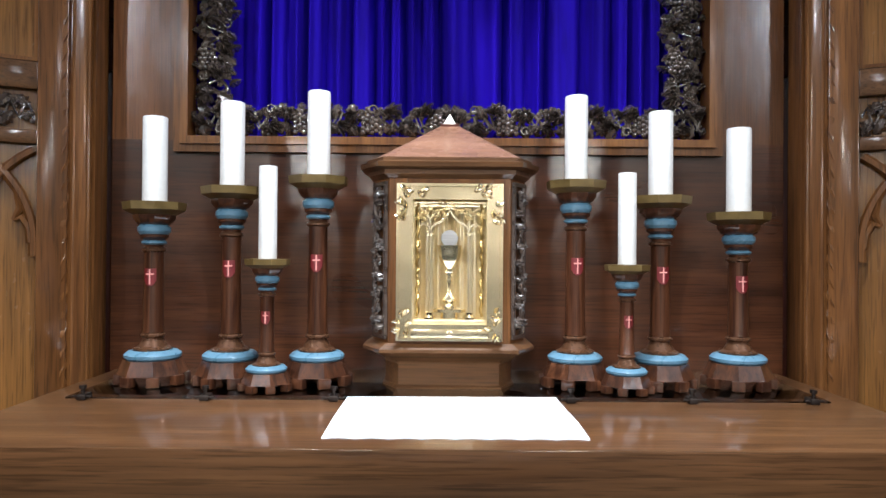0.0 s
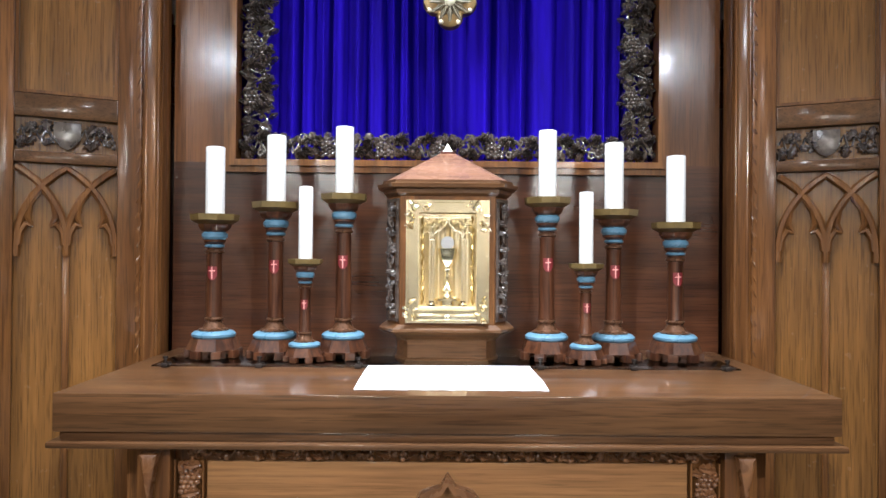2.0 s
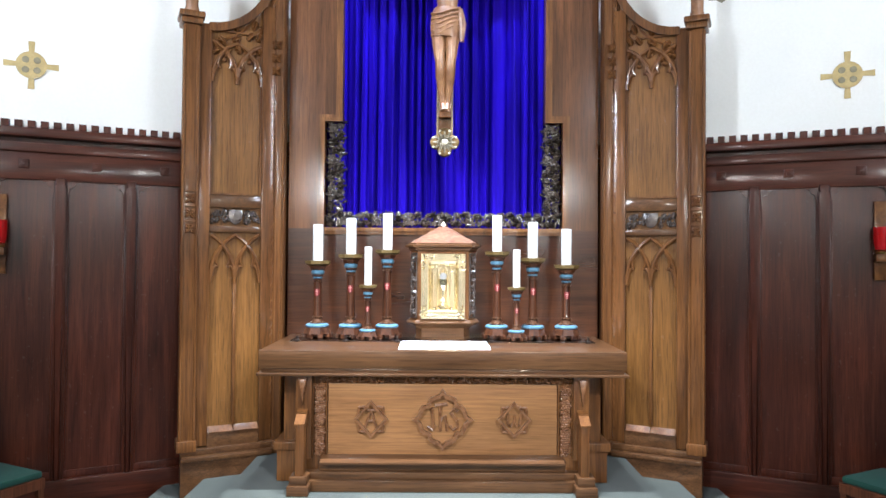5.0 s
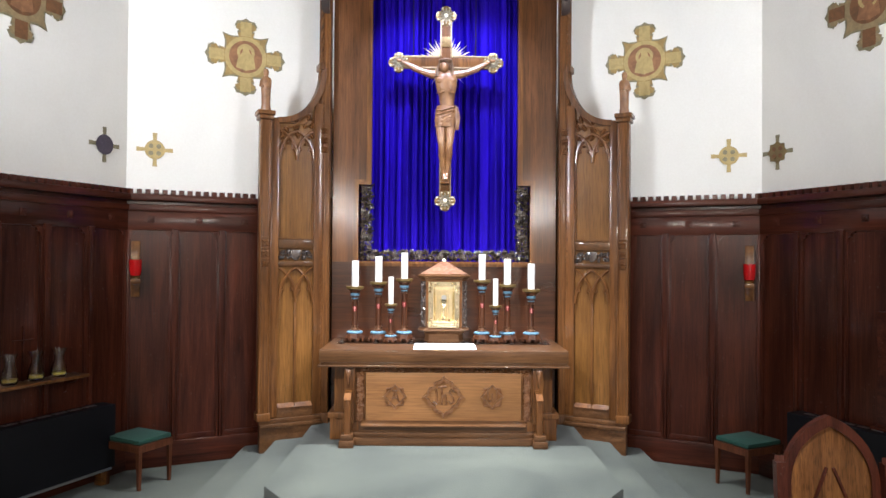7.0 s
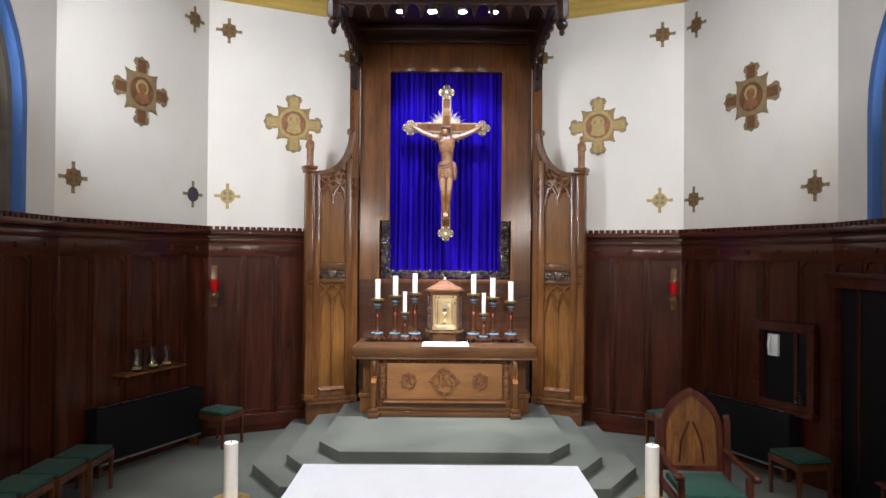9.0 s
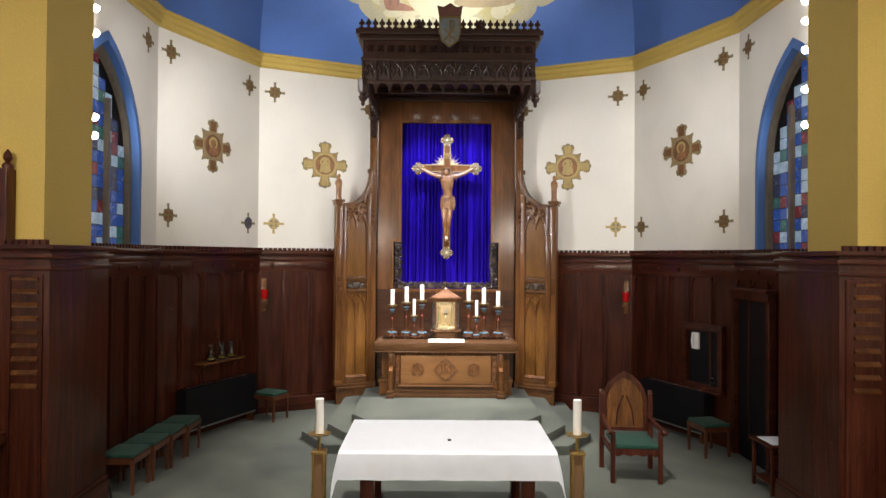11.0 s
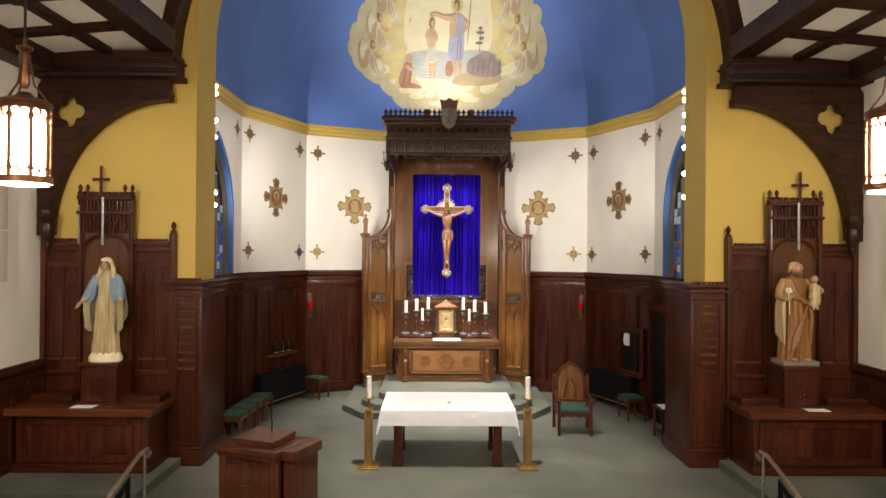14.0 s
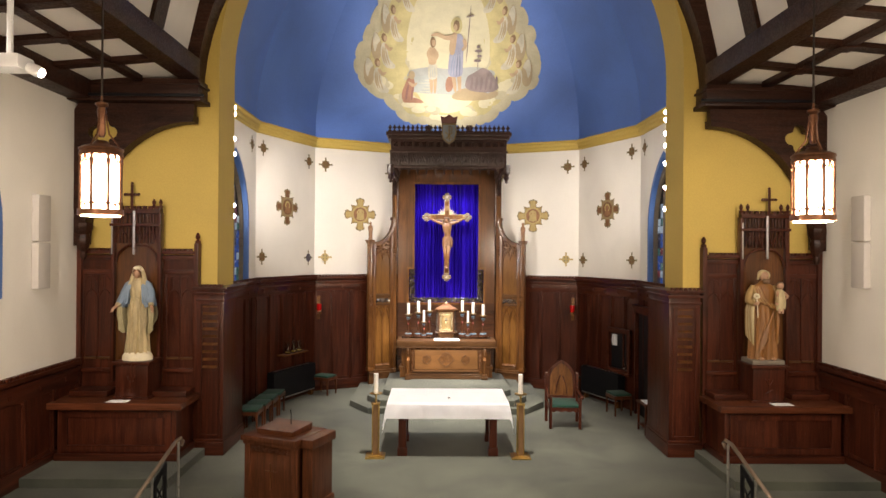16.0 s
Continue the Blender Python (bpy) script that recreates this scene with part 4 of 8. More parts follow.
tube(bm, [FCN @ Vector((0.0, v, 0.158)) for v in (6.22, 6.55)], 0.014, 5)
tube(bm, [FCN @ Vector(p) for p in ((0, 6.55, 0.158), (0.06, 6.54, 0.158), (0.07, 6.49, 0.158), (0.05, 6.45, 0.158), (0, 6.44, 0.158))], 0.013, 5)
tube(bm, [FCN @ Vector(p) for p in ((-0.08, 6.26, 0.158), (0.08, 6.42, 0.158))], 0.013, 5)
tube(bm, [FCN @ Vector(p) for p in ((0.08, 6.26, 0.158), (-0.08, 6.42, 0.158))], 0.013, 5)
part("monogram", bm, BRONZE_PAINT, shield)
bm = B()
prism(bm, [(-0.17, 6.63), (0.17, 6.63), (0.2, 6.8), (0.1, 6.76), (0, 6.84), (-0.1, 6.76), (-0.2, 6.8)], FCN, 0.09, 0.15, 0.01)
part("crown", bm, material("faded_red_crown_paint", (0.1, 0.03, 0.02), 0.5, vary=0.4, bump=0.08), shield, "faded red and gold crown")
for x in (-0.62, -0.2, 0.2, 0.62):
    dl = thing("downlight", (x, 1.2, 5.885), "small recessed round downlight, lit", "downlight", "canopy downlights")
    bm = B()
    lathe(bm, [(0.075, -0.012), (0.08, 0.0), (0.08, 0.012)], 16)
    part("trim", bm, STEEL, dl)
    bm = B()
    lathe(bm, [(0.02, -0.022), (0.055, -0.018), (0.058, -0.013)], 16)
    part("lens", bm, BULB, dl)

# ---- high altar ----
altar = thing("high_altar", (0, 0, 0.391), "varnished oak high altar with a thick slab and carved front panel", "altar")
AZ = 0.391
AF = 1.66                                  # front face of the body
FA = frm((0, AF, -AZ), (1, 0, 0), (0, 0, 1))
def apart_(name, boxes, mat, bev=0.008, label="", F=FA):
    bm = B()
    for a in boxes:
        box(bm, a[:3], a[3:], bev, F)
    return part(name, bm, mat, altar, label)
apart_("slab", [(-1.27, 1.235, -0.94, 1.27, 1.36, 0.1)], OAK_X, 0.007, "thick glossy oak slab")
apart_("slab_moulding", [(-1.255, 1.205, -0.93, 1.255, 1.235, 0.085), (-1.285, 1.185, -0.93, 1.285, 1.206, 0.115)], OAK_X, 0.008)
apart_("body", [(-1.02, 0.42, -0.9, 1.02, 1.185, 0.0)], OAK, 0)
apart_("front_panel", [(-0.8, 0.62, 0.001, 0.8, 1.12, 0.016)], OAK_PALE, 0.004, "plain golden oak front panel")
apart_("plinth", [(-1.0, 0.392, -0.9, 1.0, 0.47, 0.1), (-1.0, 0.47, -0.88, 1.0, 0.52, 0.07), (-0.86, 0.52, 0.0, 0.86, 0.6, 0.045)], OAK_X, 0.012)
bm = B()
C_L = frm(FA @ Vector((-0.84, 0, 0)), (0, -1, 0), (0, 0, 1))
prism(bm, [(0.0, 0.585), (0.115, 0.585), (0.115, 0.598), (0.016, 0.63), (0.0, 0.63)], C_L, 0, -1.68)
part("ledge", bm, OAK_X, altar, "sloping oak ledge")
for a, b in (((-0.9, 0.62), (-0.815, 1.125)), ((0.815, 0.62), (0.9, 1.125))):
    bm = B()
    foliage(bm, FA @ Matrix.Translation((0, 0, 0.012)), a[0], a[1], b[0], b[1], rng, 0.07)
    # bunches of grapes between leaves
    for q in range(5):
        vq = a[1] + 0.05 + q * (b[1] - a[1] - 0.06) / 4.6
        for r_ in range(5):
            for k in range(4 - (r_ > 2) - (r_ > 3)):
                ball(bm, FA @ Vector((a[0] + 0.017 + k * 0.0175 + (r_ % 2) * 0.008 + rng.uniform(-0.002, 0.002), vq - r_ * 0.0165 + 0.03, 0.02 + rng.uniform(0, 0.008))), 0.0105, 2)
        leaf(bm, FA @ Matrix.Translation((0, 0, 0.02)), a[0] + 0.02, vq + 0.052, rng.uniform(-0.3, 0.3), 0.06, 0.05, 0.018)
    part("grape_border", bm, GRAPE, altar, "carved grape border beside the panel")
    bm = B()
    box(bm, (a[0] - 0.008, a[1], 0.0), (a[0] - 0.001, b[1], 0.026), 0.002, FA)
    box(bm, (b[0] + 0.001, a[1], 0.0), (b[0] + 0.008, b[1], 0.026), 0.002, FA)
    part("border_fillet", bm, OAK, altar)
bm = B()
foliage(bm, FA @ Matrix.Translation((0, 0, 0.01)), -0.86, 1.125, 0.86, 1.185, rng, 0.07)
for q in range(16):
    uq = -0.82 + q * 0.109
    for k in range(12):
        ball(bm, FA @ Vector((uq + rng.uniform(-0.032, 0.032), 1.155 + rng.uniform(-0.022, 0.022), 0.02 + rng.uniform(0, 0.01))), rng.uniform(0.008, 0.0115), 2)
    leaf(bm, FA @ Matrix.Translation((0, 0, 0.016)), uq + 0.035, 1.155, rng.uniform(-0.6, 0.6), 0.06, 0.045, 0.02)
part("top_border", bm, GRAPE, altar, "carved leaf and grape border below the slab")


# the three carved badges on the front
def stroke(bm, u, v, pts, r=0.012, w=0.03):
    tube(bm, [FA @ Vector((u + a, v + b, w)) for a, b in pts], r, 6)


def badge_outline(u, v, R, lobe, tip):
    """Four lobes with pointed tips and a notch between every two."""
    o = []
    for k in range(4):
        c, s_ = math.cos(k * math.pi / 2), math.sin(k * math.pi / 2)
        for a, b in ((0.62 * R, -lobe), (0.72 * R, -lobe * 1.04), (0.82 * R, -lobe * 0.9), (0.89 * R, -lobe * 0.6), (0.94 * R, -lobe * 0.26), (R + tip, 0), (0.94 * R, lobe * 0.26), (0.89 * R, lobe * 0.6), (0.82 * R, lobe * 0.9), (0.72 * R, lobe * 1.04), (0.62 * R, lobe)):
            o.append((u + a * c - b * s_, v + a * s_ + b * c))
    return o


VC = 0.875
for u in (-0.5, 0.0, 0.5):
    badge = new("carved_badge")
    badge.parent = altar
    bm = B()
    if u:
        sq = [(u, VC + 0.128), (u + 0.118, VC), (u, VC - 0.128), (u - 0.118, VC)]
        ringprism(bm, sq, [(u + (a - u) * 0.82, VC + (b - VC) * 0.82) for a, b in sq], FA, 0.012, 0.05)
        e = 0.083
        for a, b in ((1, 1), (1, -1), (-1, 1), (-1, -1)):
            stroke(bm, u, VC, [(a * 0.04, b * (e + 0.002)), (a * e, b * e), (a * (e + 0.002), b * 0.04)], 0.011, 0.03)
        part("surround", bm, GRAPE, badge, "raised diamond moulding")
        bm = B()
        if u < 0:
            for p, q in (((-0.04, -0.055), (0, 0.06)), ((0.04, -0.055), (0, 0.06)), ((-0.022, -0.012), (0.022, -0.012)), ((-0.03, 0.062), (0.03, 0.062))):
                stroke(bm, u, VC, [p, q], 0.0095)
        else:
            stroke(bm, u, VC, [(-0.046, 0.048), (-0.042, -0.03), (-0.022, -0.047), (0, -0.012), (0, 0.035)], 0.0095)
            stroke(bm, u, VC, [(0, -0.012), (0.022, -0.047), (0.042, -0.03), (0.046, 0.048)], 0.0095)
    else:
        o = badge_outline(u, VC, 0.185, 0.098, 0.03)
        q = badge_outline(u, VC, 0.158, 0.08, 0.02)
        ringprism(bm, o, q, FA, 0.012, 0.055)
        part("surround", bm, GRAPE, badge, "raised four-lobed moulding")
        bm = B()
        for st in ([(-0.075, 0.08), (-0.065, -0.06)], [(-0.105, -0.05), (-0.068, -0.075), (-0.052, -0.04)], [(-0.02, 0.1), (-0.016, -0.08)], [(-0.015, 0.0), (0.018, 0.03), (0.03, -0.08)], [(-0.055, 0.098), (0.03, 0.108)],
                   [(0.105, 0.055), (0.075, 0.075), (0.058, 0.045), (0.1, -0.01), (0.105, -0.05), (0.075, -0.072), (0.052, -0.045)]):
            stroke(bm, u, VC, st, 0.0115, 0.026)
    part("monogram", bm, GRAPE, badge, "carved monogram")
# corner buttresses
for d in (-1, 1):
    bm = B()
    box(bm, (d * 0.91, 0.6, 0.0), (d * 1.02, 1.185, 0.05), 0.008, FA)
    box(bm, (d * 0.94, 0.5, 0.05), (d * 1.0, 0.86, 0.16), 0.01, FA)
    prism(bm, [(d * 0.94, 0.86), (d * 1.0, 0.86), (d * 1.0, 0.93), (d * 0.94, 0.93)], FA, 0.05, 0.09)
    part("buttress", bm, OAK, altar, "stepped oak corner buttress")
    bm = B()
    C = frm(FA @ Vector((d * 0.97 - 0.035, 0, 0)), (0, -1, 0), (0, 0, 1))
    prism(bm, [(0.05, 0.86), (0.175, 0.86), (0.175, 0.872), (0.05, 0.95)], C, 0, -0.07)
    part("weathering", bm, OAK, altar)
    bm = B()
    prism(bm, [(d * 0.97 - 0.03, 1.16), (d * 0.97 + 0.03, 1.16), (d * 0.97 + 0.012, 1.08), (d * 0.97, 0.98), (d * 0.97 - 0.012, 1.08)], FA, 0.05, 0.085, 0.01)
    part("buttress_leaf", bm, GRAPE, altar)
    bm = B()
    box(bm, (d * 0.9, 0.392, 0.05), (d * 1.05, 0.46, 0.2), 0.012, FA)
    box(bm, (d * 0.915, 0.46, 0.05), (d * 1.035, 0.52, 0.18), 0.012, FA)
    part("buttress_foot", bm, OAK_X, altar)
    # side piers that stand back
    bm = B()
    box(bm, (d * 1.03, 0.392, -0.5), (d * 1.19, 0.66, -0.12), 0.012, FA)
    box(bm, (d * 1.03, 0.66, -0.46), (d * 1.15, 1.185, -0.16), 0.01, FA)
    box(bm, (d * 1.03, 0.62, -0.52), (d * 1.21, 0.68, -0.1), 0.012, FA)
    part("side_pier", bm, OAK, altar)

# glass plate on the slab
plate = thing("glass_plate", (0, 0, 1.3605), "clear glass plate held by small brass clamps on the altar", "glass plate")
bm = B()
box(bm, (-1.17, 2.07, 0), (1.17, 2.63, 0.006), 0.0015)
part("pane", bm, GLASS_PLATE, plate).visible_shadow = False
for x in (-1.11, -0.74, -0.35, 0.37, 0.74, 1.11):
    bm = B()
    box(bm, (x - 0.014, 2.045, 0.0), (x + 0.014, 2.09, 0.018), 0.004)
    lathe(bm, [(0.006, 0), (0.006, 0.02), (0.011, 0.022), (0.011, 0.032)], 8, Matrix.Translation((x, 2.06, 0.012)))
    box(bm, (x - 0.03, 2.05, 0.008), (x + 0.03, 2.058, 0.014), 0.002)
    part("clamp", bm, DARK_IRON, plate)

cloth = thing("altar_cloth", (0, 0, 1.3605), "small white linen cloth with a scalloped edge on the altar", "cloth")
bm = B()
o = []
for i in range(49):
    u = -0.315 + 0.65 * i / 48
    o.append((u, 1.64 + 0.008 * abs(math.sin(i * math.pi / 6))))
o += [(0.34, 1.8), (0.332, 2.11), (-0.315, 2.1), (-0.318, 1.85)]
prism(bm, o, ID, 0.0, 0.0035)
part("linen", bm, CLOTH, cloth)


# ---- candlesticks ----
def octa(bm, z0, r0, z1, r1, n=8):
    lathe(bm, [(r0, z0), (r1, z1)], n, a0=math.pi / n)


def candlestick(x, y, h, ch, cr, s=1.0, label=""):
    c = thing("candlestick", (x, y, 1.369), label, "candlestick", "candlesticks on the altar")
    k = s
    bm = B()
    octa(bm, 0.034 * k, 0.12 * k, 0.085 * k, 0.098 * k)
    for i in range(8):
        a = i * math.tau / 8 + math.pi / 8
        bt = B()
        box(bt, (-0.022 * k, -0.014, 0), (0.022 * k, 0.014, 0.035 * k), 0.004, Matrix.Translation((0.112 * k * math.cos(a), 0.112 * k * math.sin(a), 0)) @ Matrix.Rotation(a + math.pi / 2, 4, "Z"))
        part("toe", bt, STICK, c)
    part("foot", bm, STICK, c)
    bm = B()
    lathe(bm, [(0.085 * k, 0.083 * k), (0.096 * k, 0.092 * k), (0.097 * k, 0.102 * k), (0.085 * k, 0.113 * k), (0.06 * k, 0.118 * k)], 28)
    part("lower_ring", bm, TURQ, c, "turquoise ring")
    bm = B()
    lathe(bm, [(0.066 * k, 0.116 * k), (0.068 * k, 0.122 * k), (0.05 * k, 0.13 * k)], 24)
    part("foot_ring", bm, COLLAR, c)
    bm = B()
    lathe(bm, [(0.05 * k, 0.128 * k), (0.043 * k, 0.142 * k), (0.034 * k, 0.158 * k), (0.042 * k, 0.166 * k), (0.042 * k, 0.172 * k), (0.03 * k, 0.18 * k)], 24)
    part("collar", bm, COLLAR, c, "bronzed turned collar")
    top = h - 0.105 * k
    bm = B()
    lathe(bm, [(0.037 * k, 0.178 * k), (0.0355 * k, 0.3 * h), (0.033 * k, top - 0.07 * k)], 20)
    part("shaft", bm, STICK, c, "turned brown oak shaft")
    bm = B()
    lathe(bm, [(0.033 * k, top - 0.072 * k), (0.041 * k, top - 0.067 * k), (0.041 * k, top - 0.061 * k), (0.033 * k, top - 0.054 * k)], 20)
    part("thin_ring", bm, COLLAR, c, "thin bronzed ring")
    bm = B()
    lathe(bm, [(0.036 * k, top - 0.045 * k), (0.043 * k, top - 0.04 * k), (0.043 * k, top - 0.034 * k), (0.036 * k, top - 0.03 * k)], 20)
    part("middle_ring", bm, TURQ, c, "turquoise ring")
    bm = B()
    lathe(bm, [(0.031 * k, top - 0.054 * k), (0.034 * k, top - 0.03 * k), (0.05 * k, top - 0.018 * k), (0.05 * k, top - 0.01 * k), (0.04 * k, top - 0.006 * k)], 20)
    part("neck", bm, STICK, c)
    bm = B()
    lathe(bm, [(0.048 * k, top - 0.008 * k), (0.056 * k, top + 0.003 * k), (0.056 * k, top + 0.017 * k), (0.046 * k, top + 0.026 * k)], 24)
    part("upper_ring", bm, TURQ, c, "turquoise ring")
    bm = B()
    lathe(bm, [(0.047 * k, top + 0.024 * k), (0.06 * k, top + 0.032 * k), (0.072 * k, top + 0.05 * k), (0.072 * k, top + 0.062 * k)], 8, a0=math.pi / 8)
    part("bowl", bm, STICK, c)
    bm = B()
    lathe(bm, [(0.07 * k, top + 0.06 * k), (0.105 * k, top + 0.078 * k), (0.108 * k, h), (0.05 * k, h + 0.001)], 8, a0=math.pi / 8)
    part("drip_pan", bm, BRONZE_PAINT, c, "olive-gilt eight-sided drip pan")
    sh = new("shield")
    sh.parent = c
    zc = 0.56 * h + (0.02 if s > 0.9 else 0.0)
    Fs = frm((0, -0.028 * k, zc), (1, 0, 0), (0, 0, 1))
    bm = B()
    for i in range(6):
        a0, a1 = -0.62 + 1.24 * i / 6, -0.62 + 1.24 * (i + 1) / 6
        lo = lambda a: -0.036 * k * (1 - 0.55 * (abs(a) / 0.62) ** 2.2)
        R = 0.0362 * k
        q = [(R * math.sin(a), -R * math.cos(a), zc + z) for a, z in ((a0, lo(a0)), (a1, lo(a1)), (a1, 0.026 * k), (a0, 0.026 * k))]
        bm.faces.new([bm.verts.new(p) for p in q])
    part("field", bm, RED_SHIELD, sh, "red painted shield")
    bm = B()
    R = 0.0372 * k
    box(bm, (-0.0017, -R - 0.001, zc - 0.03 * k), (0.0022, -R + 0.001, zc + 0.024 * k))
    box(bm, (-0.013 * k, -R - 0.0005, zc + 0.004 * k), (0.013 * k, -R + 0.004, zc + 0.0085 * k))
    part("cross", bm, PINK, sh, "thin pink cross")
    cd = thing("candle", (x, y, 1.369 + h + 0.0015), "thick white unlit wax candle on a candlestick", "candle", "altar candles")
    bm = B()
    lathe(bm, [(cr, 0), (cr, ch - 0.004), (cr * 0.96, ch), (cr * 0.5, ch - 0.004), (0.004, ch - 0.006)], 28)
    part("wax", bm, WAX, cd)
    bm = B()
    tube(bm, [(0, 0, ch - 0.008), (0.001, 0, ch + 0.01)], 0.0016, 5)
    part("wick", bm, BLACK, cd)


for x, y, h, ch, cr, s in ((-1.0, 2.3, 0.607, 0.288, 0.04, 0.95), (-0.735, 2.29, 0.66, 0.285, 0.04, 0.95), (-0.445, 2.3, 0.698, 0.288, 0.0385, 0.95), (0.43, 2.3, 0.69, 0.288, 0.0385, 0.95), (0.715, 2.29, 0.64, 0.285, 0.04, 0.95), (0.985, 2.3, 0.588, 0.285, 0.04, 0.95), (-0.588, 2.19, 0.42, 0.298, 0.029, 0.68), (0.575, 2.19, 0.41, 0.295, 0.029, 0.68)):
    candlestick(x, y, h, ch, cr, s, ("tall" if s > 0.9 else "short") + " turned oak candlestick with turquoise rings and a red shield")

# ---- tabernacle ----
tab = thing("tabernacle", (0.0, 2.2, 1.361), "eight-sided oak tabernacle with a pyramid roof and a gold door", "tabernacle")
OCT = [(-0.2, 0), (0.2, 0), (0.258, 0.1), (0.258, 0.31), (0.2, 0.41), (-0.2, 0.41), (-0.258, 0.31), (-0.258, 0.1)]
def octp(k, dy=0.205):
    return [(x * k, dy + (y - dy) * k) for x, y in OCT]
def tier(name, levels, mat):
    """levels: (z, scale) from below; one skin of the eight-sided plan."""
    bm = B()
    rs = [[bm.verts.new((x, y, z)) for x, y in octp(k)] for z, k in levels]
    for a, b in zip(rs, rs[1:]):
        for i in range(8):
            bm.faces.new((a[i], a[(i + 1) % 8], b[(i + 1) % 8], b[i]))
    bm.faces.new(rs[0][::-1])
    bm.faces.new(rs[-1])
    return part(name, bm, mat, tab)
tier("base", [(0.0, 0.86), (0.012, 0.87), (0.016, 0.83), (0.085, 0.83), (0.1, 0.88), (0.118, 1.0)], OAK_X)
tier("base_moulding", [(0.118, 1.05), (0.13, 1.12), (0.14, 1.12), (0.158, 1.02)], OAK_X)
bm = B()
prism(bm, [(-0.197, 0.003), (-0.14, 0.003), (-0.14, 0.085), (0.14, 0.085), (0.14, 0.003), (0.197, 0.003), (0.254, 0.1), (0.254, 0.31), (0.197, 0.407), (-0.197, 0.407), (-0.254, 0.31), (-0.254, 0.1)], ID, 0.158, 0.695)
part("body", bm, OAK, tab)
for z0, z1 in ((0.1585, 0.2), (0.64, 0.6945)):
    bm = B()
    box(bm, (-0.139, 0.0035, z0), (0.139, 0.084, z1))
    part("body_rail", bm, OAK, tab)
tier("cornice", [(0.695, 1.0), (0.708, 1.06), (0.722, 1.06), (0.73, 1.16), (0.745, 1.17), (0.752, 1.08), (0.762, 1.08)], OAK_X)
tier("roof", [(0.762, 1.04), (0.895, 0.16), (0.9, 0.13)], ROOF_OAK)
bm = B()
lathe(bm, [(0.045, 0.0), (0.045, 0.012), (0.032, 0.016)], 4, Matrix.Translation((0, 0.205, 0.892)), a0=math.pi / 4)
part("finial_seat", bm, DARK, tab)
bm = B()
lathe(bm, [(0.03, 0.0), (0.002, 0.036)], 4, Matrix.Translation((0, 0.205, 0.908)), a0=math.pi / 4)
part("finial", bm, CREAM, tab, "pale pyramid finial")
FT = frm((0, 0.003, 0), (1, 0, 0), (0, 0, 1))
for d in (-1, 1):
    p, q = (d * 0.199, 0.0), (d * 0.257, 0.1)
    Fs, Ls = seg_frame(q, p) if d < 0 else seg_frame(p, q)
    bm = B()
    frame_box(bm, Fs, 0.01, 0.17, Ls - 0.01, 0.685, 0.014, -0.002, 0.008)
    foliage(bm, Fs, 0.028, 0.19, Ls - 0.028, 0.665, rng, 0.055)
    foliage(bm, Fs @ Matrix.Translation((0, 0, 0.004)), 0.028, 0.19, Ls - 0.028, 0.665, rng, 0.075)
    part("side_carving", bm, CARVED, tab, "dark carved vine side panel")
door = new("door")
door.parent = tab
frame_box_steps = ((0.172, 0.168, 0.676, 0.009, 0.026), (0.163, 0.177, 0.667, 0.036, 0.014), (0.128, 0.214, 0.632, 0.007, 0.022))
for hw, v0, v1, t, w1 in frame_box_steps:
    bm = B()
    frame_box(bm, FT, -hw, v0, hw, v1, t, 0.0, w1)
    part("frame", bm, GOLD, door, "polished gold door frame")
bm = B()
for u in (-0.121, 0.121):
    box(bm, (u - 0.002, 0.217, -0.075), (u + 0.002, 0.63, 0.002), 0.0, FT)
box(bm, (-0.119, 0.626, -0.075), (0.119, 0.63, 0.002), 0.0, FT)
box(bm, (-0.119, 0.217, -0.075), (0.119, 0.235, 0.0), 0.003, FT)
part("reveal", bm, SATIN_GOLD, door)
for d in (-1, 1):
    for v, sg in ((0.64, -1), (0.19, 1)):
        bm = B()
        for k in range(7):
            leaf(bm, FT @ Matrix.Translation((0, 0, 0.03)), d * 0.149 + rng.uniform(-0.012, 0.012), v + sg * k * 0.012 - 0.01, rng.uniform(0, 6.28), 0.028, 0.02, 0.006)
        if v > 0.5:
            for k in range(6):
                leaf(bm, FT @ Matrix.Translation((0, 0, 0.03)), d * (0.14 - k * 0.012), 0.652, rng.uniform(0, 6.28), 0.026, 0.02, 0.006)
        part("corner_chasing", bm, GOLD, door)
bm = B()
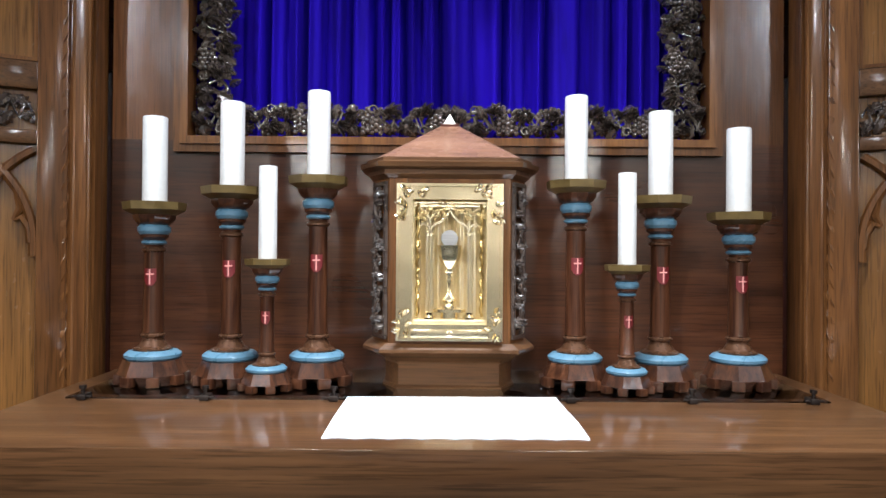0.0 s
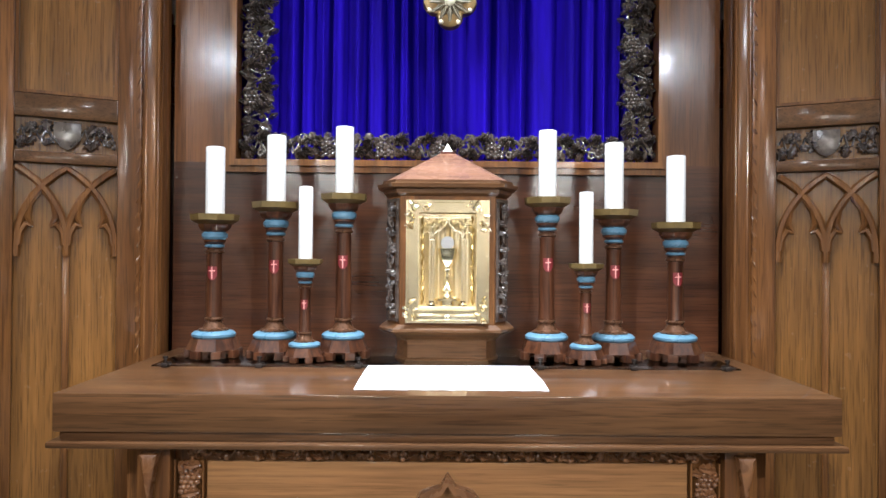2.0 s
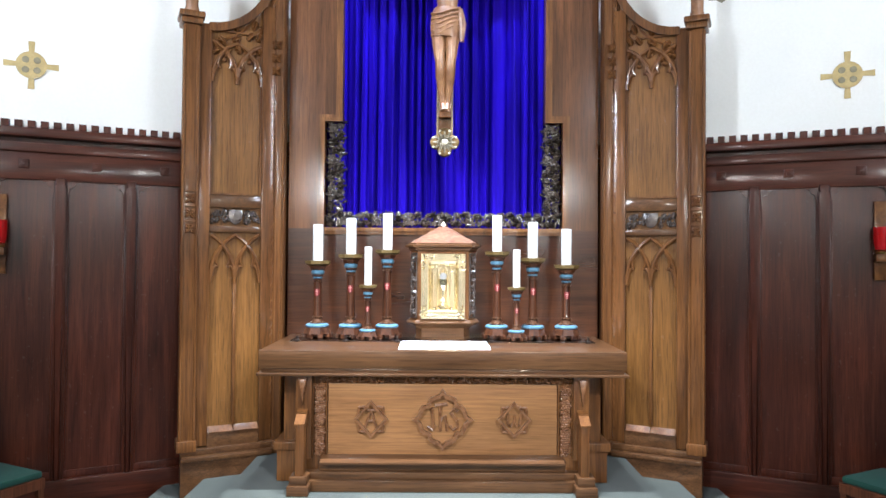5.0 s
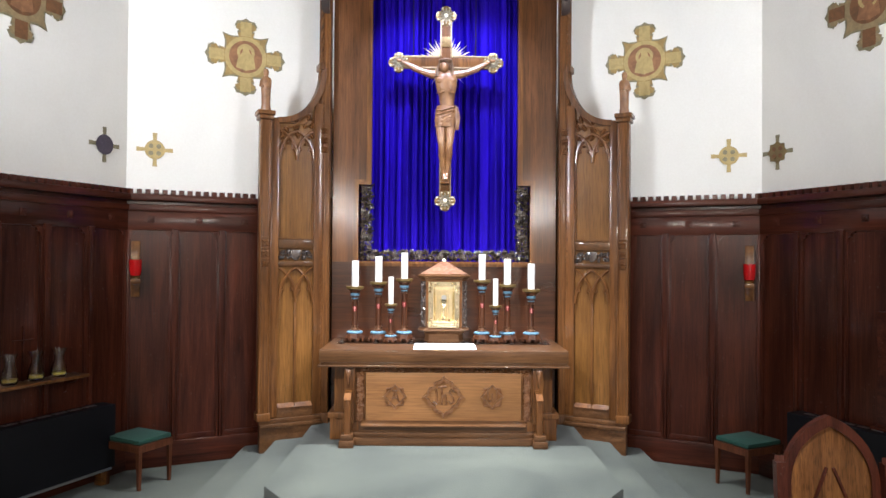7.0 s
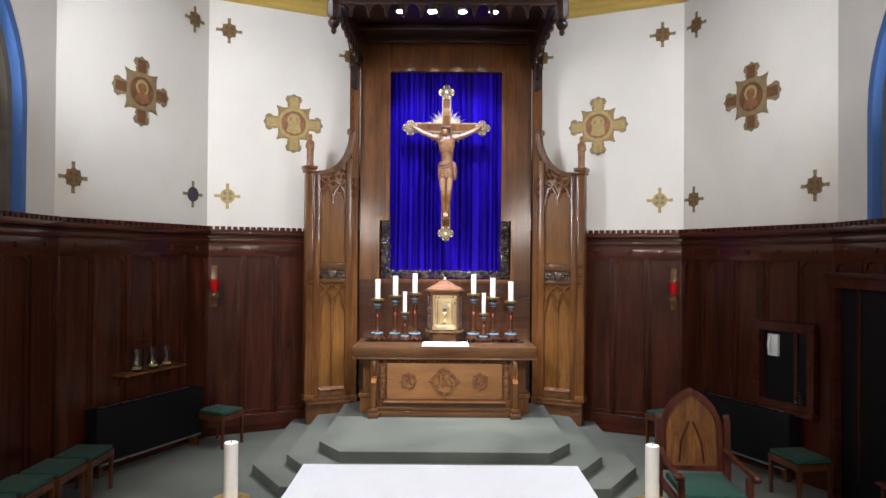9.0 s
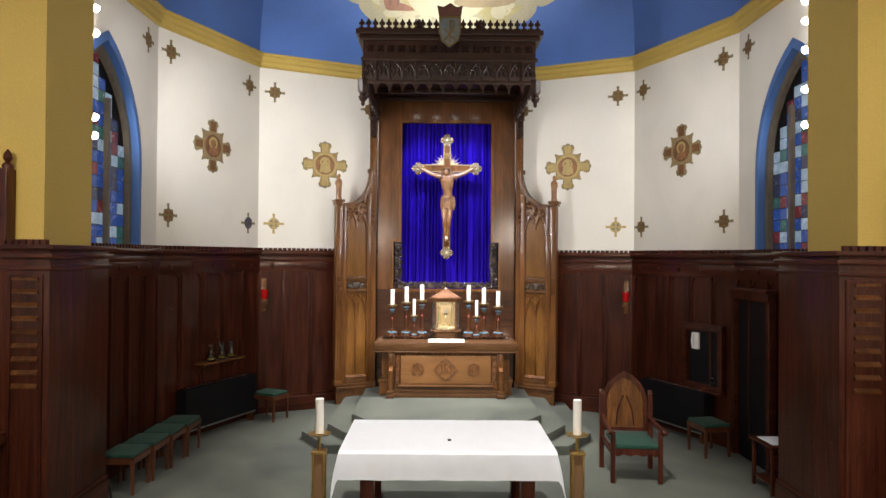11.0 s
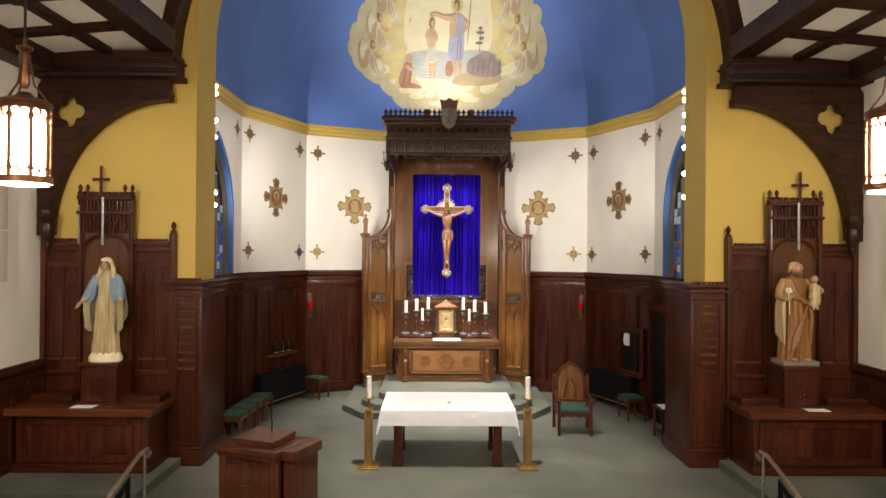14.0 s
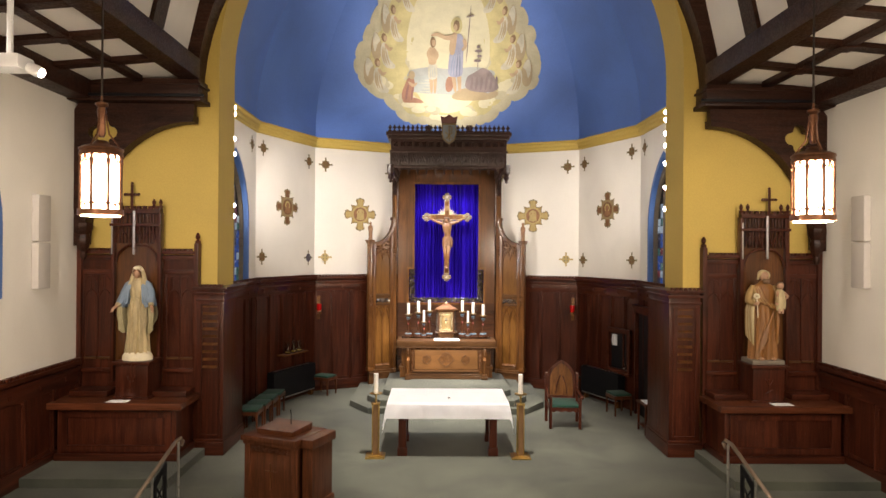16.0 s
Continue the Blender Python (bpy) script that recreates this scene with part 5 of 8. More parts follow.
# hollow niche, reeded at the sides, with slim columns and a pierced cusped arch
g = []
for j in (0.235, 0.626):
    g.append([bm.verts.new(FT @ Vector((-0.119 + 0.238 * i / 48, j, -0.018 - 0.052 * math.sin(math.pi * i / 48) + 0.004 * math.sin(i * 1.45)))) for i in range(49)])
for i in range(48):
    bm.faces.new((g[0][i], g[0][i + 1], g[1][i + 1], g[1][i]))
part("niche", bm, SATIN_GOLD, door)
for d in (-1, 1):
    for u, r, w in ((0.061, 0.0048, -0.022), (0.072, 0.0036, -0.024)):
        bm = B()
        tube(bm, [FT @ Vector((d * u, 0.25, w)), FT @ Vector((d * u, 0.515, w))], r, 8)
        lathe(bm, [(r * 1.2, 0), (r * 2.2, 0.008), (r * 1.4, 0.014)], 10, Matrix.Translation(FT @ Vector((d * u, 0.508, w))))
        part("column", bm, SATIN_GOLD, door)
    bm = B()
    tube(bm, [FT @ Vector((d * (0.104 + 0.0025 * math.cos(k * 0.9)), 0.245 + k * 0.0062, -0.014 + 0.0025 * math.sin(k * 0.9))) for k in range(60)], 0.0055, 6)
    part("twisted_column", bm, BRASS, door, "twisted gold column")
    bm = B()
    lathe(bm, [(0.022, 0), (0.022, 0.006), (0.013, 0.014), (0.013, 0.022)], 8, Matrix.Translation(FT @ Vector((d * 0.066, 0.235, -0.022))))
    part("column_base", bm, GOLD, door)
bm = B()
ogee = [(-0.061, 0.515), (-0.056, 0.535), (-0.042, 0.55), (-0.03, 0.553), (-0.022, 0.562), (-0.01, 0.572), (0.0, 0.59)]
for pts in (ogee, [(-u, v) for u, v in ogee]):
    tube(bm, [FT @ Vector((u, v, -0.016)) for u, v in pts], 0.0048, 6)
for d in (-1, 1):
    tube(bm, [FT @ Vector((d * u, v, -0.016)) for u, v in ((0.061, 0.515), (0.07, 0.54), (0.085, 0.548), (0.1, 0.535), (0.108, 0.515))], 0.0046, 6)
    tube(bm, [FT @ Vector((d * u, v, -0.016)) for u, v in ((0.061, 0.52), (0.066, 0.56), (0.082, 0.59), (0.11, 0.605))], 0.004, 6)
    tube(bm, [FT @ Vector((d * u, v, -0.016)) for u, v in ((0.066, 0.56), (0.05, 0.58), (0.02, 0.595), (0.0, 0.6))], 0.004, 6)
    for k in range(15):
        u, v = rng.uniform(0.015, 0.108), rng.uniform(0.572, 0.605)
        leaf(bm, FT @ Matrix.Translation((0, 0, -0.018)), d * u, v - 0.01 * (u > 0.07), rng.uniform(0, 6.28), 0.026, 0.016, 0.008)
for v, r in ((0.607, 0.005), (0.617, 0.0035)):
    tube(bm, [FT @ Vector((-0.117, v, -0.014)), FT @ Vector((0.117, v, -0.014))], r, 6)
part("arch_tracery", bm, SATIN_GOLD, door, "pierced gold tracery arch")
bm = B()
CH = FT @ Matrix.Translation((0, 0.235, -0.03)) @ Matrix.Rotation(-math.pi / 2, 4, "X")
lathe(bm, [(0.028, 0), (0.028, 0.02), (0.054, 0.022), (0.054, 0.032), (0.034, 0.036), (0.012, 0.05), (0.024, 0.062), (0.014, 0.074), (0.006, 0.09), (0.005, 0.115), (0.011, 0.13), (0.006, 0.14), (0.016, 0.155), (0.007, 0.165), (0.024, 0.185), (0.034, 0.2), (0.037, 0.215), (0.04, 0.24), (0.041, 0.242), (0.036, 0.236)], 8, CH, flat=0.5)
part("chalice", bm, GOLD, door, "chalice in relief")
bm = B()
lathe(bm, [(0.028, -0.003), (0.028, 0.003)], 24, FT @ Matrix.Translation((0, 0.5, -0.034)))
part("host", bm, STEEL, door)
bm = B()
box(bm, (-0.125, 0.176, 0.014), (0.125, 0.206, 0.02), 0.003, FT)
part("lower_bar", bm, GOLD, door)
bm = B()
lathe(bm, [(0.012, 0.0), (0.012, 0.006), (0.006, 0.008)], 12, FT @ Matrix.Translation((0, 0.19, 0.02)))
part("keyhole_cover", bm, GOLD, door)

# ---- crucifix ----
SILVER_GILT = material("worn_silver_gilt", (0.45, 0.4, 0.3), 0.35, 0.6, vary=0.4, scale=(40, 40, 40), bump=0.15)
OLD_GILT = material("dull_old_gilt", (0.24, 0.15, 0.055), 0.35, 0.6, vary=0.5, scale=(30, 30, 30), bump=0.2)
cross = thing("crucifix", (0.005, 2.5, 2.84), "painted wooden crucifix with gilt trefoil ends hanging before the curtain", "crucifix")
FX = frm((0, 0, -2.84), (1, 0, 0), (0, 0, 1))
bm = B()
box(bm, (-0.055, 2.95, 0.0), (0.055, 5.1, 0.045), 0.006, FX)
box(bm, (-0.55, 4.51, 0.0), (0.55, 4.62, 0.044), 0.006, FX)
part("beam", bm, OAK, cross, "brown cross beams")
bm = B()
for u in (-0.06, 0.06):
    for v0, v1 in ((2.96, 4.5), (4.63, 5.08)):
        box(bm, (u - 0.008, v0, 0.002), (u + 0.008, v1, 0.05), 0.003, FX)
for v in (4.5, 4.63):
    for u0, u1 in ((-0.54, -0.08), (0.08, 0.54)):
        box(bm, (u0, v - 0.01, 0.002), (u1, v + 0.01, 0.05), 0.004, FX)
part("edging", bm, material("worn_gilt_edging", (0.36, 0.24, 0.12), 0.4, vary=0.5, scale=(3, 3, 40), bump=0.1), cross, "worn gilt edging")
for u, v in ((0, 5.1), (0, 2.96), (-0.545, 4.56), (0.545, 4.56)):
    e = new("trefoil_end")
    e.parent = cross
    bm = B()
    for a in range(4):
        cx, cv = u + 0.062 * math.cos(a * math.pi / 2), v + 0.062 * math.sin(a * math.pi / 2)
        lathe(bm, [(0.058, 0.0), (0.062, 0.02), (0.055, 0.04), (0.04, 0.045)], 16, FX @ Matrix.Translation((cx, cv, 0.01 + 0.0004 * a)))
        part("lobe", bm, OLD_GILT, e, "dull gilt rounded lobe")
        bm = B()
    for k in range(12):
        leaf(bm, FX @ Matrix.Translation((0, 0, 0.052)), u, v, k * math.tau / 12, 0.1, 0.03, 0.012)
    part("petals", bm, SILVER_GILT, e, "silvered leaf rosette")
    bm = B()
    ball(bm, FX @ Vector((u, v, 0.062)), 0.026, 2, (1, 0.5, 1))
    part("boss", bm, CREAM, e, "cream boss")
    for k in range(8):
        a = (k + 0.5) * math.tau / 8
        bm = B()
        ball(bm, FX @ Vector((u + 0.1 * math.cos(a), v + 0.1 * math.sin(a), 0.05)), 0.0125, 1)
        part("bead", bm, CREAM, e)
bm = B()
for k in range(48):
    a = k * math.tau / 48 + 0.06
    r = 0.31 if k % 2 else 0.26
    c, s = math.cos(a), math.sin(a)
    if abs(c) < 0.28 or abs(s) < 0.25:
        continue
    prism(bm, [(0.08 * c - 0.014 * s, 4.565 + 0.08 * s + 0.014 * c), (r * c, 4.565 + r * s), (0.08 * c + 0.014 * s, 4.565 + 0.08 * s - 0.014 * c)], FX, 0.0, 0.012)
part("glory_rays", bm, material("cream_gilt_ray_paint", (0.7, 0.56, 0.28), 0.35, 0.2, vary=0.2, scale=(20, 20, 20), bump=0.05), cross, "gilt sunburst rays")
bm = B()
P = lambda u, v, w: FX @ Vector((u, v, w))
# trunk: hips, narrow waist, rib cage and shoulders
tube(bm, [P(0.0, 3.86, 0.11), P(0.012, 3.96, 0.115), P(0.015, 4.06, 0.12), P(0.012, 4.16, 0.135), P(0.005, 4.26, 0.145), P(0.0, 4.35, 0.14), P(0.0, 4.41, 0.125), P(0, 4.45, 0.12)],
     [0.105, 0.1, 0.082, 0.093, 0.118, 0.128, 0.1, 0.045], 16, flat=0.66, up=(0, 1, 0))
for d in (-1, 1):
    ball(bm, P(d * 0.05, 4.315, 0.195), 0.055, 2, (1.1, 0.45, 0.75))
    tube(bm, [P(d * 0.07, 4.39, 0.125), P(d * 0.17, 4.405, 0.12), P(d * 0.26, 4.435, 0.105), P(d * 0.36, 4.48, 0.09), P(d * 0.45, 4.535, 0.075), P(d * 0.5, 4.56, 0.068)],
         [0.055, 0.048, 0.037, 0.039, 0.027, 0.02], 10)
    ball(bm, P(d * 0.535, 4.575, 0.07), 0.03, 2, (1.2, 0.6, 0.8))
    tube(bm, [P(d * 0.05, 3.88, 0.115), P(d * 0.052, 3.76, 0.15), P(d * 0.05, 3.64, 0.175), P(d * 0.042, 3.585, 0.18), P(d * 0.04, 3.48, 0.15), P(d * 0.032, 3.36, 0.12), P(d * 0.02, 3.26, 0.115), P(d * 0.012, 3.2, 0.15)],
         [0.07, 0.06, 0.044, 0.042, 0.041, 0.03, 0.022, 0.022], 10)
# bowed head with hair and a plaited crown
ball(bm, P(-0.02, 4.47, 0.19), 0.06, 2, (0.88, 0.95, 1.2))
for k in range(4):
    for d in (-1, 1):
        tube(bm, [P(d * 0.02, 4.29 - 0.032 * k, 0.205), P(d * 0.06, 4.275 - 0.034 * k, 0.2), P(d * 0.1, 4.285 - 0.034 * k, 0.16)], 0.009, 5)
before = set(bm.faces)
for k in range(14):
    a = k * math.tau / 14
    tube(bm, [P(0.005 + 0.055 * math.cos(a), 4.53 + 0.01 * math.sin(3 * a), 0.18 + 0.05 * math.sin(a)), P(-0.01 + 0.085 * math.cos(a), 4.45, 0.19 + 0.05 * math.sin(a) - 0.02), P(-0.02 + 0.08 * math.cos(a), 4.36, 0.19 + 0.02 * math.sin(a))] if math.sin(a) < 0.4 else
         [P(0.06 * math.cos(a), 4.53, 0.185 + 0.055 * math.sin(a)), P(0.065 * math.cos(a + 0.4), 4.54, 0.185 + 0.058 * math.sin(a + 0.4)), P(0.06 * math.cos(a + 0.8), 4.53, 0.185 + 0.055 * math.sin(a + 0.8))], 0.02, 6)
for f in bm.faces:
    if f not in before:
        f.material_index = 1
# wrapped cloth with slanting folds
tube(bm, [P(0.004, 4.03, 0.12), P(0.0, 3.95, 0.125), P(0, 3.86, 0.13), P(-0.005, 3.78, 0.14)], [0.103, 0.122, 0.125, 0.112], 16, flat=0.74, up=(0, 1, 0))
for k in range(5):
    tube(bm, [P(-0.115, 3.98 - 0.045 * k, 0.16), P(-0.04, 3.97 - 0.04 * k, 0.212), P(0.04, 4.0 - 0.035 * k, 0.212), P(0.115, 4.03 - 0.035 * k, 0.16)], 0.012, 6)
tube(bm, [P(0.11, 4.02, 0.15), P(0.135, 3.9, 0.15), P(0.13, 3.76, 0.14)], [0.03, 0.035, 0.02], 8)
part("corpus", bm, [CORPUS, HAIR], cross, "carved pale brown figure")
bm = B()
box(bm, (-0.05, 3.15, 0.05), (0.05, 3.2, 0.14), 0.006, FX)
part("foot_rest", bm, OAK, cross)
bm = B()
box(bm, (-0.05, 4.74, 0.046), (0.05, 4.86, 0.056), 0.004, FX)
part("title_plate", bm, OLD_GILT, cross)

# ---- painted crosses on the apse walls ----
MED_DARK = material("dull_gilt_stencil", (0.2, 0.135, 0.05), 0.6, vary=0.35, scale=(15, 15, 15), bump=0.05)
MED_PALE = material("pale_gilt_stencil", (0.47, 0.35, 0.14), 0.5, 0.1, vary=0.25, scale=(15, 15, 15), bump=0.05)
MED_GOLD = material("old_gold_stencil", (0.37, 0.25, 0.085), 0.45, 0.15, vary=0.35, scale=(15, 15, 15), bump=0.05)
MED_EDGE = material("grey_green_stencil_edge", (0.25, 0.22, 0.13), 0.6, vary=0.3, scale=(15, 15, 15), bump=0.05)
MED_BROWN = material("brown_stencil_ground", (0.19, 0.085, 0.03), 0.6, vary=0.4, scale=(12, 12, 12), bump=0.05)
MED_CREAM = material("cream_gilt_stencil", (0.62, 0.5, 0.25), 0.5, 0.1, vary=0.25, scale=(15, 15, 15), bump=0.05)
MED_TAN = material("tan_stencil", (0.3, 0.22, 0.11), 0.55, vary=0.3, scale=(15, 15, 15), bump=0.05)
MED_RED = material("red_brown_stencil", (0.3, 0.14, 0.06), 0.6, vary=0.4, scale=(14, 14, 14), bump=0.05)
PURPLE = material("dark_purple_stencil", (0.07, 0.055, 0.08), 0.6, vary=0.3, scale=(15, 15, 15), bump=0.05)


def medallion(i, u, v, pale):
    F, L = seg_frame(APSE[i], APSE[i + 1])
    m = tagged(new("wall_medallion"), ("pale" if pale else "dark") + " gilt cross-shaped medallion painted on the plaster", "medallion", "apse medallions")
    m.matrix_world = F @ Matrix.Translation((u, v, 0))
    def outline(k):
        o = []
        for q in range(4):
            a = q * math.pi / 2
            c, s = math.cos(a), math.sin(a)
            arm = [(0.235, -0.13), (0.24, -0.085), (0.3, -0.1), (0.32, -0.06), (0.36, -0.13), (0.42, -0.1), (0.425, -0.045), (0.455, 0.0), (0.425, 0.045), (0.42, 0.1), (0.36, 0.13), (0.32, 0.06), (0.3, 0.1), (0.24, 0.085), (0.235, 0.13), (0.235, 0.175), (0.262, 0.262), (0.175, 0.235)]
            o += [((x * c - y * s) * k, (x * s + y * c) * k) for x, y in arm]
        return o
    bm = B()
    prism(bm, outline(1.0), ID, 0.0005, 0.006)
    part("edge", bm, MED_EDGE, m)
    bm = B()
    prism(bm, outline(0.92), ID, 0.006, 0.01)
    part("ground", bm, MED_GOLD if pale else MED_TAN, m)
    bm = B()
    for q in range(4):
        a = q * math.pi / 2
        R = Matrix.Rotation(a, 4, "Z")
        bm = B()
        box(bm, (0.24, -0.062, 0.01), (0.405, 0.062, 0.0125), 0.0, R)
        part("arm_panel", bm, MED_PALE if pale else MED_BROWN, m)
    bm = B()
    lathe(bm, [(0.235, 0.01), (0.235, 0.014), (0.185, 0.014)], 32)
    part("ring", bm, MED_PALE if pale else MED_TAN, m)
    bm = B()
    lathe(bm, [(0.188, 0.014), (0.186, 0.0165)], 32)
    part("disc", bm, MED_RED if pale else MED_BROWN, m)
    bm = B()
    ringprism(bm, arc(0.0, 0.05, 0.1, -60, 240, 18), arc(0.0, 0.04, 0.066, -60, 240, 18), ID, 0.0165, 0.02, closed=False)
    part("halo", bm, MED_PALE, m)
    bm = B()
    prism(bm, [(-0.11, -0.13), (0.0, -0.16), (0.11, -0.13), (0.09, 0.0), (0.04, 0.06), (0.03, 0.12), (-0.03, 0.12), (-0.04, 0.05), (-0.09, -0.02)], ID, 0.0167, 0.019)
    part("plain_shape", bm, MED_PALE if pale else MED_RED, m)


for i, u, pale in ((1, 1.19, False), (2, 1.24, True), (4, 1.24, True), (5, 1.2, False)):
    medallion(i, u, 4.7 if i in (1, 5) else 4.62, pale)


def small_cross(i, u, v, kind):
    F, L = seg_frame(APSE[i], APSE[i + 1])
    m = tagged(new("wall_cross"), {"d": "small dark gilt cross painted on the plaster", "g": "small pale gold cross painted on the plaster", "p": "small dark purple cross painted on the plaster"}[kind], "cross", "small wall crosses")
    m.matrix_world = F @ Matrix.Translation((u, v, 0))
    bm = B()
    for q in range(4):
        bm = B()
        prism(bm, [(0.09, -0.018), (0.185, -0.024), (0.185, 0.024), (0.09, 0.018)], Matrix.Rotation(q * math.pi / 2, 4, "Z"), 0.0005, 0.006)
        part("arm", bm, MED_PALE if kind == "g" else MED_EDGE, m)
    bm = B()
    if kind == "d":
        o = []
        for q in range(16):
            a, r = q * math.tau / 16, (0.125 if q % 2 == 0 else 0.1)
            o.append((r * math.cos(a), r * math.sin(a)))
        prism(bm, o, ID, 0.006, 0.01)
    else:
        lathe(bm, [(0.105, 0.006), (0.105, 0.01)], 24)
    part("disc", bm, {"d": MED_DARK, "g": MED_PALE, "p": PURPLE}[kind], m)
    for q in range(4):
        a = math.pi / 4 + q * math.pi / 2
        bm = B()
        lathe(bm, [(0.026, 0.0), (0.024, 0.003)], 10, Matrix.Translation((0.055 * math.cos(a), 0.055 * math.sin(a), 0.01)))
        part("quarter", bm, {"d": MED_BROWN, "g": MED_EDGE, "p": PURPLE}[kind], m)


for i, u, v, k in ((1, 0.25, 6.01, "d"), (1, 2.11, 5.93, "d"), (1, 0.23, 3.49, "d"), (1, 2.11, 3.46, "p"), (0, 2.15, 6.01, "d"), (2, 0.28, 5.9, "d"), (2, 0.28, 3.47, "g"), (2, 2.13, 5.76, "d"),
                   (4, 2.18, 5.9, "d"), (4, 2.15, 3.46, "g"), (4, 0.35, 5.76, "d"), (5, 0.24, 5.93, "d"), (5, 2.09, 6.01, "d"), (5, 0.2, 3.45, "d"), (5, 2.11, 3.47, "d"), (6, 0.3, 6.02, "d")):
    small_cross(i, u, v, k)

# ---- windows of the apse ----
GLASS_TONES = [material("stained_glass_" + n, c, 0.25, vary=0.5, scale=(9, 9, 9), bump=0.1, emit=c, power=p) for n, c, p in
               (("blue", (0.03, 0.08, 0.32), 0.35), ("pale", (0.3, 0.4, 0.5), 0.4), ("red", (0.2, 0.04, 0.05), 0.2), ("green", (0.05, 0.15, 0.14), 0.25), ("slate", (0.05, 0.06, 0.12), 0.2))]
for i in (0, 6):
    F, L = seg_frame(APSE[i], APSE[i + 1])
    uc = min(max((WIN_Y - APSE[i][1]) * (1 if i == 0 else -1), 0.94), L - 0.94)
    win = tagged(new("window_1" if i == 0 else "window_2"), "pointed stained glass window in a blue painted reveal", "window", kind="structure")
    win.matrix_world = F
    def wo(e):
        return [(uc - WIN_HW + e, WAIN - 0.05)] + [(uc + (u - uc) * (1 - e / WIN_HW), WIN_SPRING + (v - WIN_SPRING) * (1 - e / WIN_HW)) for u, v in pointed(uc, WIN_SPRING, WIN_HW, WIN_RISE)] + [(uc + WIN_HW - e, WAIN - 0.05)]
    bm = B()
    ringprism(bm, wo(-0.07), wo(0.0), ID, -0.01, 0.004, closed=False)
    ringprism(bm, wo(-0.001), wo(0.012), ID, -0.14, 0.004, closed=False)
    part("painted_reveal", bm, BLUE_REVEAL, win, "blue painted reveal")
    bm = B()
    ringprism(bm, wo(0.01), wo(0.09), ID, -0.2, -0.1, closed=False)
    for du in (-0.27, 0.27):
        box(bm, (uc + du - 0.035, WAIN - 0.05, -0.2), (uc + du + 0.035, 4.95, -0.1), 0.01)
    part("stone_frame", bm, STONE, win, "grey stone mullions")
    bm = B()
    box(bm, (uc - 0.92, WAIN - 0.06, -0.24), (uc + 0.92, WAIN - 0.03, 0.02), 0.01)
    part("window_sill", bm, BLUE_REVEAL, win)
    r3 = random.Random(11 + i)
    for a in range(9):
        for b in range(16):
            u0, v0 = uc - 0.81 + a * 0.18, WAIN - 0.05 + b * 0.16
            um, vm = u0 + 0.09, v0 + 0.16
            hw = 0.81 if vm < WIN_SPRING else 0.81 * max(0.0, 1 - ((vm - WIN_SPRING) / (WIN_RISE * 0.92)) ** 1.5)
            if abs(um - uc) > hw:
                continue
            bm = B()
            j = lambda: r3.uniform(-0.012, 0.012)
            prism(bm, [(u0 + 0.006 + j() * 0.3, v0 + 0.006), (u0 + 0.174, v0 + 0.006 + j() * 0.2), (u0 + 0.174, v0 + 0.154), (u0 + 0.006, v0 + 0.154)], ID, -0.17, -0.162)
            part("pane", bm, r3.choices(GLASS_TONES, (5, 2.5, 1.2, 1, 1.4))[0], win)
    bm = B()
    prism(bm, wo(0.05), ID, -0.2, -0.175)
    part("leading", bm, BLACK, win)

# bulbs on strings up the back of the arch
for s, zs in ((-1, (6.47, 6.34, 5.85, 5.55, 4.54, 4.32)), (1, (6.46, 6.31, 6.03, 5.79, 5.44, 4.96, 4.53))):
    for z in zs:
        b = thing("arch_spotlight", (s * 4.3 - 0.01, -2.36, z), "small white spotlight on the back of the chancel arch, lit", "spotlight", "arch spotlights")
        bm = B()
        box(bm, (-0.04, -0.092, -0.02), (0.04, 0.02, 0.02), 0.006)
        part("bracket", bm, WHITE_PLASTIC, b)
        bm = B()
        lathe(bm, [(0.02, 0.0), (0.04, 0.04), (0.045, 0.07), (0.036, 0.08)], 14, Matrix.Translation((-s * 0.02, 0.02, 0)) @ Matrix.Rotation(radians(-100), 4, "X"))
        part("lamp_head", bm, BULB, b)


# ---- sanctuary lamps ----
for i, u in ((2, 0.1), (4, 2.36)):
    F, L = seg_frame(APSE[i], APSE[i + 1])
    lampx = tagged(new("sanctuary_lamp"), "red glass sanctuary lamp on a wooden wall bracket", "sanctuary lamp", "sanctuary lamps")
    lampx.matrix_world = F @ Matrix.Translation((u, 2.06, 0.055))
    bm = B()
    box(bm, (-0.05, -0.06, 0.001), (0.05, 0.0, 0.15), 0.01)
    box(bm, (-0.045, -0.2, 0.0), (0.045, 0.4, 0.02), 0.006)
    part("bracket", bm, OAK, lampx)
    bm = B()
    Z = Matrix.Translation((0, 0.001, 0.09)) @ Matrix.Rotation(-math.pi / 2, 4, "X")
    lathe(bm, [(0.045, 0.0), (0.05, 0.015), (0.03, 0.03)], 16, Z)
    part("base", bm, BRASS, lampx)
    bm = B()
    lathe(bm, [(0.05, 0.03), (0.06, 0.09), (0.062, 0.2), (0.056, 0.2), (0.04, 0.035)], 18, Z)
    part("cup", bm, material("glowing_red_glass", (0.34, 0.006, 0.006), 0.12, bump=0.02, vary=0.1, emit=(1, 0.02, 0.02), power=0.03), lampx, "red glass cup")

